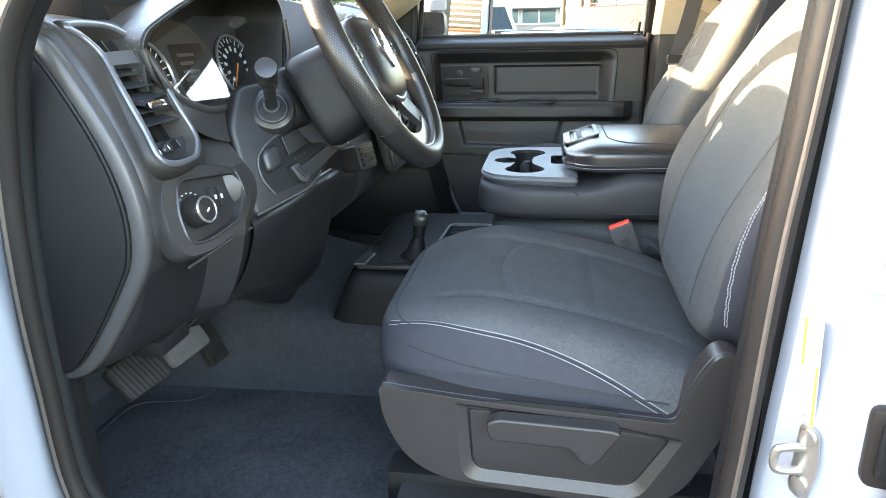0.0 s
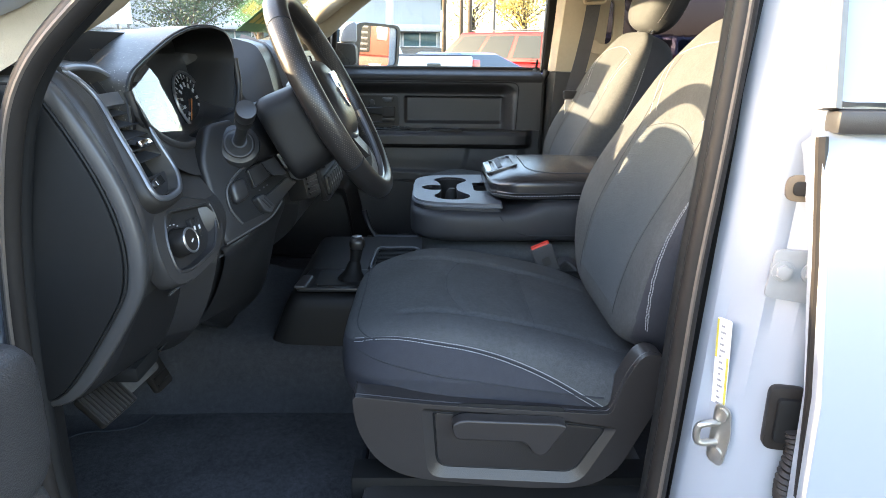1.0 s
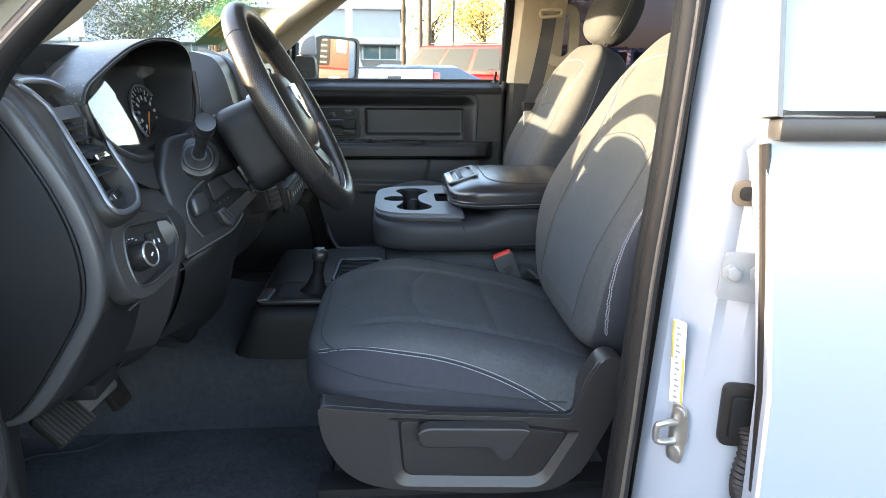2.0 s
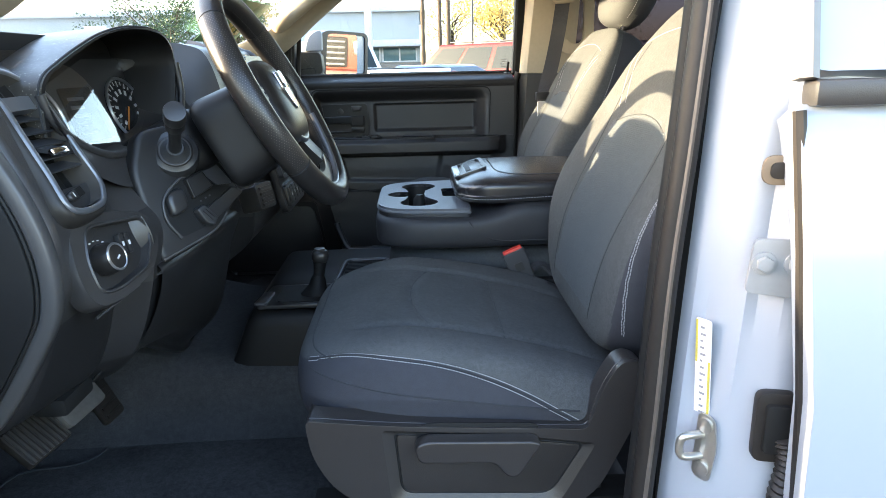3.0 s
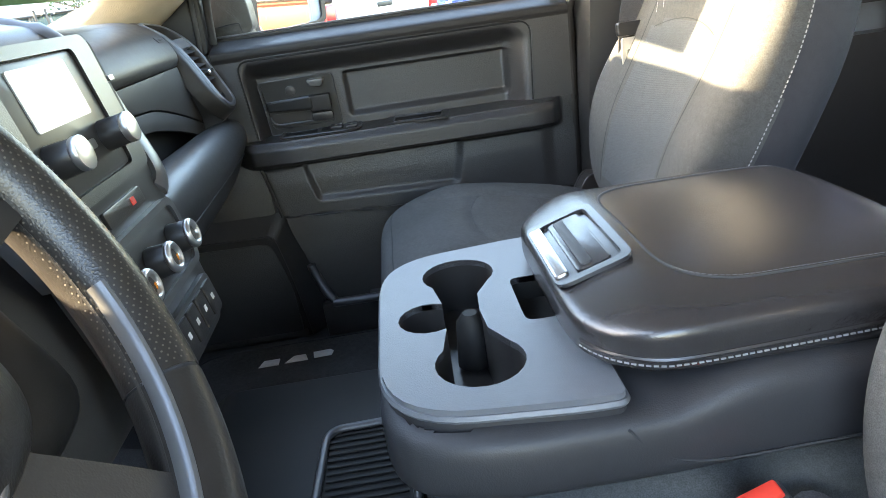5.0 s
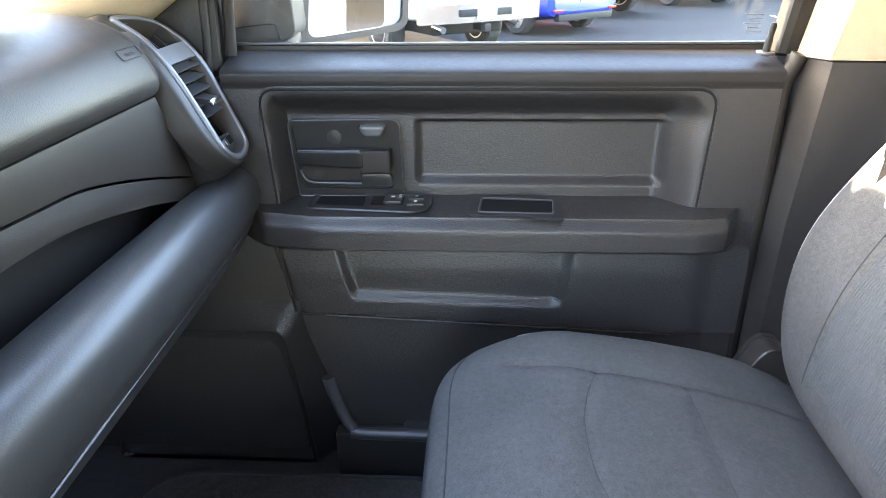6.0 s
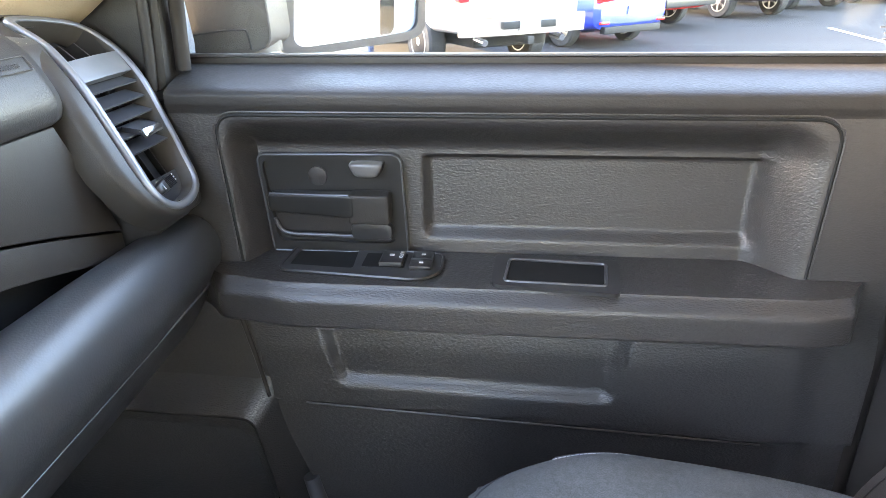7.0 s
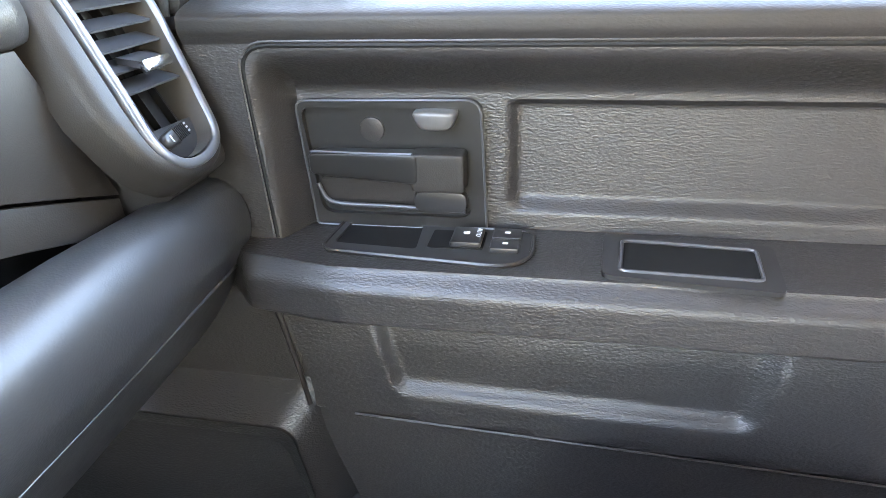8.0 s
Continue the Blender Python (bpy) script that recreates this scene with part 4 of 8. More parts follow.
def console_body(a, b, c):
    x = 0.185 + 0.262 * a
    front = smooth(-0.5, -1.0, a)
    top = 0.462 + 0.028 * smooth(-0.10, 0.25, a)
    w = 0.195 - 0.010 * front + 0.006 * (1 - c * c)
    return Vector((x, -0.02 + b * w, 0.38 + (top - 0.38) * (c + 1) / 2 - 0.0 * front))


body = pillow(console_body, 6.5, 30)
bmesh.ops.delete(body, geom=[f for f in body.faces if f.calc_center_median().z > 0.455 and -0.062 < f.calc_center_median().x < 0.13 and abs(f.calc_center_median().y + 0.02) < 0.175], context="FACES")
CONSOLE = surface("matt_console_vinyl", (0.030, 0.031, 0.035), 0.50, grain=0.14, grain_scale=620, vary=0.08, spec=0.45)
part("body", body, CONSOLE, console)
own = tube(spline([(0.13, -0.219, 0.448), (0.155, -0.2195, 0.420), (0.20, -0.220, 0.404), (0.30, -0.220, 0.404), (0.42, -0.218, 0.404)], 6), 0.0014, 5)
part("side_seam", own, SEAM, console)

outline = rounded([(-0.070, -0.185), (0.10, -0.205), (0.135, -0.205), (0.135, 0.165), (0.10, 0.165), (-0.070, 0.145)], [0.085, 0.03, 0.01, 0.01, 0.03, 0.085], 8)


def joined_cups():
    far, near, r = 0.080, -0.120, 0.043
    pts = []
    for k in range(19):                      # far cup, from its waist round and back
        a = radians(-40 + 260 * k / 18)
        pts.append((0.024 + r * math.cos(a), far + r * math.sin(a)))
    for k in range(13):                      # third cup at the front
        a = radians(60 + 240 * k / 12)
        pts.append((-0.018 + 0.033 * math.cos(a), -0.020 + 0.033 * math.sin(a)))
    for k in range(19):                      # near cup
        a = radians(140 + 260 * k / 18)
        pts.append((0.024 + r * math.cos(a), near + r * math.sin(a)))
    pts += [(0.040, -0.06), (0.037, -0.02), (0.040, 0.02)]
    return pts


hole = joined_cups()
slot = rounded([(0.080, -0.06), (0.126, -0.06), (0.126, 0.045), (0.080, 0.045)], 0.012, 4)
m = Matrix.Translation((0, 0, 0.4665))
plate = slab(outline, [hole, slot], 0.008, m)
part("cupholder_plate", plate, PLATE, console, "satin grey cupholder plate")
well = bmesh.new()
loft([[(x, y, z) for x, y in hole] for z in (0.4735, 0.405)], True, False, bm=well)
well.faces.new([v for v in well.verts if v.co.z < 0.41])
part("cup_well", well, SMOOTH, console, "black cup wells")
well = bmesh.new()
loft([[(x, y, z) for x, y in slot] for z in (0.4735, 0.445)], True, False, bm=well)
well.faces.new([v for v in well.verts if v.co.z < 0.446])
part("tray_well", well, DARK, console)
part("cup_insert", tube([(0.026, -0.018, 0.41), (0.026, -0.018, 0.462), (0.026, -0.018, 0.472)], [0.020, 0.016, 0.008], 12), DARK, console)
skirt = [[((x - 0.03) * k + 0.03, (y + 0.02) * k - 0.02, z) for x, y in outline] for k, z in ((0.985, 0.4700), (1.002, 0.4660), (1.004, 0.4560), (1.003, 0.4470), (0.985, 0.4440))]
part("plate_skirt", loft(skirt, False, False), CONSOLE, console, "dark skirt below the cupholder plate")
part("plate_edge", tube([(x, y, 0.4655) for x, y in outline], 0.004, 6, True), PLATE, console)


def lid_shape(a, b, c):
    x = 0.282 + 0.178 * a
    w = 0.186 - 0.016 * smooth(-0.6, -1.0, a)
    dome = 0.010 * (1 - b * b) - 0.016 * smooth(-0.55, -1.0, a)
    z = 0.505 + (0.030 + dome * 0.5) * c + dome * 0.5
    return Vector((x, -0.02 + b * w, z))


lid_bm = pillow(lid_shape, 5.5, 24)
tree = BVHTree.FromBMesh(lid_bm)
lid = part("lid", lid_bm, LEATHER, console, "padded black vinyl lid")
pad = [Vector((0.455, -0.160))] + [Vector(p) for p in rounded([(0.455, -0.160), (0.196, -0.160), (0.196, 0.120), (0.455, 0.120)], [0.0, 0.075, 0.075, 0.0], 10)[1:-1]] + [Vector((0.455, 0.120))]
pad = [p for i, p in enumerate(pad) if i == 0 or (p - pad[i - 1]).length > 0.001]
for line in ([tuple(a.lerp(b, k / n)) for a, b in zip(pad, pad[1:]) for n in [max(1, int((b - a).length / 0.008))] for k in range(n)],):
    spots, nn = cast(tree, [(x, y, 0.7) for x, y in line], (0, 0, -1))
    part("lid_seam", tube([p - q * 0.0006 for p, q in zip(spots, nn)], 0.0018, 6), SEAM, lid)
    part("lid_stitching", stitches([p + Vector((0, 0.004, 0)) for p in spots], nn, 0.005, 0.0036, 0.0005), surface("lid_thread", (0.10, 0.10, 0.11), 0.8), lid)
side = [(0.112 + 0.34 * k / 60, -0.3, 0.497 + 0.008 * smooth(0, 1, k / 60)) for k in range(61)]
spots, nn = cast(tree, side, (0, 1, 0))
part("lid_piping", tube(spots, 0.0022, 6), LEATHER, lid)
spots, nn = cast(tree, [(x, y, z - 0.006) for x, y, z in side], (0, 1, 0))
part("lid_stitching", stitches(spots, nn, 0.006, 0.004), surface("grey_thread", (0.25, 0.25, 0.27), 0.8), lid)
spots, nn = cast(tree, [(0.124, -0.02, 0.7), (0.172, -0.02, 0.7)], (0, 0, -1))
m = basis(spots[0] + Vector((-0.004, -0.002, -0.0062)), spots[1] - spots[0], (0, 1, 0))
part("latch_recess", slab(rect(-0.012, -0.078, 0.066, 0.078, 0.014), [rect(0.002, -0.068, 0.058, 0.068, 0.010)], 0.004, m @ Matrix.Translation((0, 0, 0.004))), LEATHER, lid)
part("latch", prism(rect(0.012, -0.064, 0.048, 0.064, 0.008), 0.005, m @ Matrix.Translation((0, 0, 0.003)), 0.002), LEATHER, lid, "black latch paddle")
part("latch_step", prism(rect(0.018, -0.058, 0.030, 0.058, 0.004), 0.004, m @ Matrix.Translation((0, 0, 0.006)), 0.002), CONSOLE, lid)
part("latch_bar", prism(rect(-0.010, -0.062, 0.004, 0.062, 0.004), 0.007, m @ Matrix.Translation((0, 0, 0.004)), 0.002), SILVER, lid, "bright silver latch bar")

# driver's seat belt buckle
buckle = thing("belt_buckle", "black seat belt buckle with a red release button", "seat belt buckle", (0.21, -0.255, 0.32))
m = basis((0.238, -0.258, 0.345), (0.92, 0.0, 0.40), (-0.40, 0.0, 0.92))
part("housing", prism(rounded([(-0.020, -0.045), (0.020, -0.045), (0.025, 0.050), (-0.025, 0.050)], 0.006), 0.022, m @ Matrix.Translation((0, 0, -0.011)), 0.005, 3), surface("grey_buckle_plastic", (0.052, 0.052, 0.055), 0.5, vary=0.06), buckle)
part("release_button", prism(rect(-0.021, 0.044, 0.021, 0.055, 0.003), 0.016, m @ Matrix.Translation((0, 0, -0.008)), 0.003), RED, buckle, "red release button")
part("logo_plate", prism(rect(-0.009, 0.004, 0.009, 0.024, 0.002), 0.001, m @ Matrix.Translation((0, 0, 0.011)), 0), DASH, buckle)
part("stalk", tube([m @ Vector((0, -0.028, 0)), m @ Vector((0.006, -0.06, 0)), (0.26, -0.24, 0.25)], 0.008, 8), DARK, buckle)
part("cable", tube(spline([(0.25, -0.25, 0.33), (0.28, -0.235, 0.352), (0.31, -0.24, 0.33), (0.32, -0.25, 0.29)], 5), 0.012, 8, profile=[(-1, -0.25), (1, -0.25), (1, 0.25), (-1, 0.25)]), WEBBING, buckle)


# ---- dashboard ----
dash = thing("dashboard", "black grained plastic dashboard with round gauges, vents and knobs", "dashboard", (-0.6, 0.0, 0.33))
END = [(-0.98, 0.775), (-0.70, 0.795), (-0.515, 0.788), (-0.462, 0.748), (-0.408, 0.63), (-0.396, 0.56), (-0.410, 0.50), (-0.512, 0.365), (-0.66, 0.33)]
POD = [(-0.98, 0.785), (-0.70, 0.80), (-0.510, 0.792), (-0.452, 0.752), (-0.398, 0.63), (-0.388, 0.57), (-0.398, 0.51), (-0.485, 0.36), (-0.64, 0.32)]
POD2 = [(-0.98, 0.79), (-0.70, 0.803), (-0.510, 0.790), (-0.450, 0.750), (-0.396, 0.63), (-0.388, 0.575), (-0.392, 0.52), (-0.455, 0.36), (-0.62, 0.32)]
DIAL = [(-0.98, 0.79), (-0.70, 0.79), (-0.60, 0.74), (-0.540, 0.67), (-0.440, 0.645), (-0.372, 0.60), (-0.352, 0.52), (-0.420, 0.36), (-0.60, 0.31)]
STACK = [(-0.98, 0.80), (-0.70, 0.812), (-0.52, 0.826), (-0.42, 0.824), (-0.372, 0.785), (-0.338, 0.62), (-0.318, 0.50), (-0.365, 0.40), (-0.60, 0.33)]
GLOVE = [(-0.98, 0.80), (-0.70, 0.80), (-0.56, 0.76), (-0.50, 0.72), (-0.480, 0.66), (-0.475, 0.61), (-0.50, 0.55), (-0.52, 0.42), (-0.62, 0.36)]
POD3 = [(-0.98, 0.785), (-0.70, 0.80), (-0.510, 0.792), (-0.452, 0.752), (-0.398, 0.64), (-0.380, 0.60), (-0.405, 0.575), (-0.48, 0.50), (-0.60, 0.38)]
rows = []
for y, sec in ((-0.888, END), (-0.880, END), (-0.865, POD), (-0.74, POD2), (-0.725, POD2), (-0.70, DIAL), (-0.34, DIAL), (-0.33, DIAL), (-0.255, STACK), (-0.24, STACK), (0.150, STACK), (0.162, STACK), (0.205, GLOVE),
               (0.745, GLOVE), (0.765, POD3), (0.87, POD3), (0.882, POD3)):
    lean = 0.44 if 0.70 < y < 0.80 else 0.0     # the cheek beside the bin door leans outwards to its foot
    rows.append([(p.x, y + lean * min(0.108, max(0.0, 0.708 - p.y)), p.y) for p in spline([Vector(q) for q in sec], 24)])
dense = [rows[0]]
for a, b in zip(rows, rows[1:]):
    n = max(1, round(abs(b[0][1] - a[0][1]) / 0.005)) if abs(b[0][1]) > 0.70 else 1
    dense += [[tuple(Vector(p).lerp(Vector(q), k / n)) for p, q in zip(a, b)] for k in range(1, n + 1)]
own = loft(dense, False, False)
for s_row in (rows[0], rows[-1]):
    own.faces.new([own.verts.new(p) for p in s_row])


def vent_place(s):
    """The placing matrix of an outer air vent, and the outline of its ring."""
    m = basis((-0.431 if s < 0 else -0.420, s * 0.815, 0.710), (0, 1, 0), Vector((-0.093, s * -0.004, 0.172)).normalized())
    if s < 0:
        ring = [(-0.034, 0.0815), (0.010, 0.084), (0.050, 0.077), (0.0730, 0.052), (0.0720, 0.010), (0.0700, -0.040), (0.0680, -0.080), (0.0480, -0.102), (0.026, -0.1075), (-0.012, -0.1065), (-0.032, -0.094), (-0.026, -0.055), (-0.019, 0.004), (-0.012, 0.040), (-0.022, 0.066)]
    else:
        ring = [(-0.006, 0.118), (0.062, 0.103), (0.078, 0.072), (0.076, 0.040), (0.066, -0.004), (0.052, -0.062), (0.040, -0.096), (0.013, -0.108), (-0.018, -0.105), (-0.034, -0.084), (-0.031, -0.040), (-0.025, 0.018), (-0.010, 0.080)]
    return m, [tuple(p) for p in spline([Vector(q) for q in ring], 6, True)]


def offset_loop(loop, d):
    """A closed outline moved outwards by d."""
    out = []
    for i, p in enumerate(loop):
        a, b = Vector(loop[i - 1]), Vector(loop[(i + 1) % len(loop)])
        t = (b - a).normalized()
        out.append((p[0] - t.y * d, p[1] + t.x * d))
    return out


def span(loop, v):
    """Where a closed outline is crossed at the height v: least and most."""
    cuts = [a[0] + (b[0] - a[0]) * (v - a[1]) / (b[1] - a[1]) for a, b in zip(loop, loop[1:] + loop[:1]) if (a[1] - v) * (b[1] - v) < 0]
    return (min(cuts), max(cuts)) if cuts else (0.0, 0.0)


for s in (-1, 1):
    m, ring = vent_place(s)
    back = m.inverted()
    gone = []
    for f in own.faces:
        q = back @ f.calc_center_median()
        lo_u, hi_u = span(ring, q.y)
        if abs(q.z) < 0.032 and lo_u + 0.001 < q.x < hi_u - 0.001 and len(f.verts) == 4:
            gone.append(f)
    bmesh.ops.delete(own, geom=gone, context="FACES")
for f in own.faces:
    q = f.calc_center_median()
    if q.y < -0.2 and q.z < 0.49 and q.x > -0.60:
        f.material_index = 1
    elif q.z > 0.779 and q.x < -0.47:
        f.material_index = 2
KNEE = surface("knee_panel_plastic", (0.016, 0.0155, 0.016), 0.44, grain=0.12, grain_scale=900, vary=0.08, spec=0.45)
part("dash_body", own, [DASH, KNEE, DASH_TOP], dash, sharp=50)
rings = []
for y, x1, z1 in ((-0.690, -0.430, 0.372), (-0.60, -0.445, 0.345), (-0.50, -0.455, 0.306), (-0.40, -0.464, 0.252), (-0.34, -0.469, 0.224), (-0.295, -0.472, 0.214), (-0.265, -0.468, 0.226), (-0.252, -0.455, 0.262)):
    out = 0.012 * smooth(-0.72, -0.60, y) * (1 - 0.6 * smooth(-0.30, -0.25, y))
    rings.append([tuple(p) for p in spline([(-0.375, y, 0.515), (-0.350 + out, y, 0.500), (-0.372 + out, y, 0.430), (-0.412 + out, y, 0.5 * z1 + 0.190), (x1 + 0.006, y, z1 + 0.018), (x1, y, z1), (x1 - 0.03, y, z1 + 0.004)], 5)])
part("knee_bolster", loft(rings, False, False), KNEE, dash, "black knee panel that hangs low beside the tunnel", sharp=60)
part("bolster_edge", tube([r[3] for r in rings], 0.0022, 6), SATIN, dash)

# black cover at the driver's end of the dash, with a raised rim
edge = [(-0.56, 0.765), (-0.50, 0.765), (-0.474, 0.742), (-0.43, 0.66), (-0.409, 0.59), (-0.409, 0.53), (-0.43, 0.48), (-0.505, 0.375), (-0.56, 0.36)]
line = spline([Vector((x, z)) for x, z in edge], 5)
m = basis((0, -0.892, 0), (1, 0, 0), (0, 0, 1))
part("end_cover", prism([tuple(p) for p in line], 0.010, m, 0.004), DARK, dash, "flat black end cover")
part("end_rim", tube([(p.x + 0.013, -0.887, p.y) for p in line], 0.0095, profile=[(-1, -0.9), (-0.7, -1.1), (0.7, -1.1), (1, -0.8), (1, 0.8), (0.7, 1), (-0.7, 1), (-1, 0.8)], up=(0, 1, 0)), RIM, dash, "satin rim of the end cover", sharp=60)
part("end_gap", tube([(p.x + 0.0025, -0.8985, p.y) for p in line], 0.0022, 6), DARK, dash)

# hood over the gauges
arch = [(-0.768, 0.70), (-0.768, 0.735), (-0.764, 0.758), (-0.750, 0.774), (-0.725, 0.786), (-0.669, 0.808), (-0.607, 0.828), (-0.538, 0.841), (-0.462, 0.844), (-0.407, 0.837), (-0.380, 0.820), (-0.372, 0.795), (-0.378, 0.765), (-0.385, 0.735), (-0.392, 0.70), (-0.396, 0.665)]
arch = [(p.x, p.y) for p in spline([Vector(q) for q in arch], 4)]
rim_x = lambda y: -0.432 + 0.08 * (y + 0.767)
rings = []
for dx, k in ((-0.43, 0.0), (-0.31, 0.35), (-0.17, 0.80), (-0.06, 0.97), (-0.012, 1.0), (0.0, 0.99)):
    rings.append([(rim_x(y) + dx, y, 0.785 + (z - 0.785) * k if z > 0.785 else z + (1 - k) * 0.03) for y, z in arch])
for dx, k in ((0.001, 0.965), (-0.010, 0.945), (-0.145, 0.93)):
    rings.append([(rim_x(y) + dx, -0.575 + (y + 0.575) * k, 0.74 + (z - 0.74) * k) for y, z in arch])
hood = loft(rings, False, False)
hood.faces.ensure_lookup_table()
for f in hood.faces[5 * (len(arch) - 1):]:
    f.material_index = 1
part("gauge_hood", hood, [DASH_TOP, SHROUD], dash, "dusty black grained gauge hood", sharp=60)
part("hood_seam", tube([(rim_x(y) - 0.004, y, z + 0.0008) for y, z in arch], 0.0016, 5), SEAM, dash)

# gauge cluster behind a curved lip
part("gauge_backing", box((-0.60, -0.765, 0.63), (-0.505, -0.365, 0.83), 0.004), DARK, dash)
lip = spline([(-0.434, -0.766, 0.752), (-0.428, -0.756, 0.718), (-0.416, -0.722, 0.686), (-0.405, -0.660, 0.664), (-0.398, -0.580, 0.668), (-0.398, -0.480, 0.672), (-0.395, -0.41, 0.690), (-0.395, -0.376, 0.735), (-0.40, -0.372, 0.790)], 6)
part("cluster_tray", loft([lip, [Vector((-0.450, -0.575 + (p.y + 0.575) * 0.95, p.z + 0.004)) for p in lip], [Vector((-0.520, -0.575 + (p.y + 0.575) * 0.90, p.z + 0.012)) for p in lip]], False, False), SMOOTH, dash, "smooth black gauge surround")
part("cluster_lip", tube(lip, 0.006, 8), DASH, dash)
low_edge = [Vector((p.x + 0.022, p.y, p.z - 0.045)) for p in lip[:-6]]
part("lip_skirt", loft([lip[:-6], [Vector((p.x + 0.012, p.y, p.z - 0.02)) for p in lip[:-6]], low_edge], False, False), DASH, dash)
m = basis((-0.486, -0.555, 0.716), (0.10, 1, 0), (-0.32, 0, 1))
part("cluster_face", prism(rect(-0.205, -0.062, 0.175, 0.085, 0.02), 0.003, m @ Matrix.Translation((0, 0, -0.002)), 0), surface("cluster_black", (0.035, 0.035, 0.036), 0.5, vary=0.05), dash)
for y, r in ((-0.118, 0.054), (0.120, 0.054)):
    g = part("gauge", disc(m @ Vector((y, -0.004, 0.002)), m.to_3x3() @ Vector((0, 0, 1)), r, 0.003, 32, 0.001), SCREEN, dash, "round dial with pale ticks")
    part("gauge_ring", tube([m @ Vector((y + r * math.cos(a), -0.004 + r * math.sin(a), 0.007)) for a in [2 * math.pi * k / 40 for k in range(40)]], 0.0026, 6, True), SILVER, g)
    for k in range(21):
        a = radians(222 - 13.2 * k)
        q = m @ Matrix.Translation((y, -0.004, 0.0055)) @ Matrix.Rotation(a, 4, "Z")
        part("tick", prism(rect(r * (0.80 if k % 2 else 0.74), -0.0008, r * 0.92, 0.0008), 0.0008, q, 0), PALE, g)
        if k % 2 == 0:
            part("number_bar", prism(rect(r * 0.50, -0.0026, r * 0.66, 0.0026), 0.0006, q, 0), PALE, g)
    q = m @ Matrix.Translation((y, -0.004, 0.007)) @ Matrix.Rotation(radians(230), 4, "Z")
    part("needle", prism([(-0.006, -0.0018), (r * 0.8, -0.0006), (r * 0.8, 0.0006), (-0.006, 0.0018)], 0.001, q, 0), ORANGE, g)
    sub_o = m @ Vector((y + 0.036, -0.036, 0.006))
    part("small_gauge_ring", tube([sub_o + m.to_3x3() @ Vector((0.018 * math.cos(a), 0.018 * math.sin(a), 0)) for a in [2 * math.pi * k / 30 for k in range(30)]], 0.0014, 6, True), SILVER, g)
    part("small_needle", prism([(-0.002, -0.001), (0.013, -0.0005), (0.013, 0.0005), (-0.002, 0.001)], 0.001, m @ Matrix.Translation((y + 0.036, -0.036, 0.006)) @ Matrix.Rotation(radians(250), 4, "Z"), 0), ORANGE, g)
part("info_screen", prism(rect(-0.042, -0.045, 0.042, 0.040, 0.006), 0.003, m, 0.001), SCREEN, dash)
for k in range(5):
    part("screen_bar", prism(rect(-0.03, 0.02 - k * 0.013, 0.012 - 0.008 * (k % 2), 0.025 - k * 0.013), 0.0006, m @ Matrix.Translation((0, 0, 0.0035)), 0), SATIN, dash)
ml = basis((-0.486, -0.555, 0.716), (-0.02, 1, 0), (-0.31, 0, 1))
rings = []
for k in range(13):
    y = -0.205 + 0.385 * k / 12
    rings.append([ml @ Vector((y, z, 0.028 + 0.005 * math.cos((y + 0.012) / 0.39 * math.pi) - 0.06 * (z - 0.01) ** 2)) for z in (-0.066, -0.03, 0.01, 0.05, 0.085)])
lens = part("gauge_lens", loft(rings, False, False), LENS, dash, "clear gauge lens")
lens.visible_shadow = False


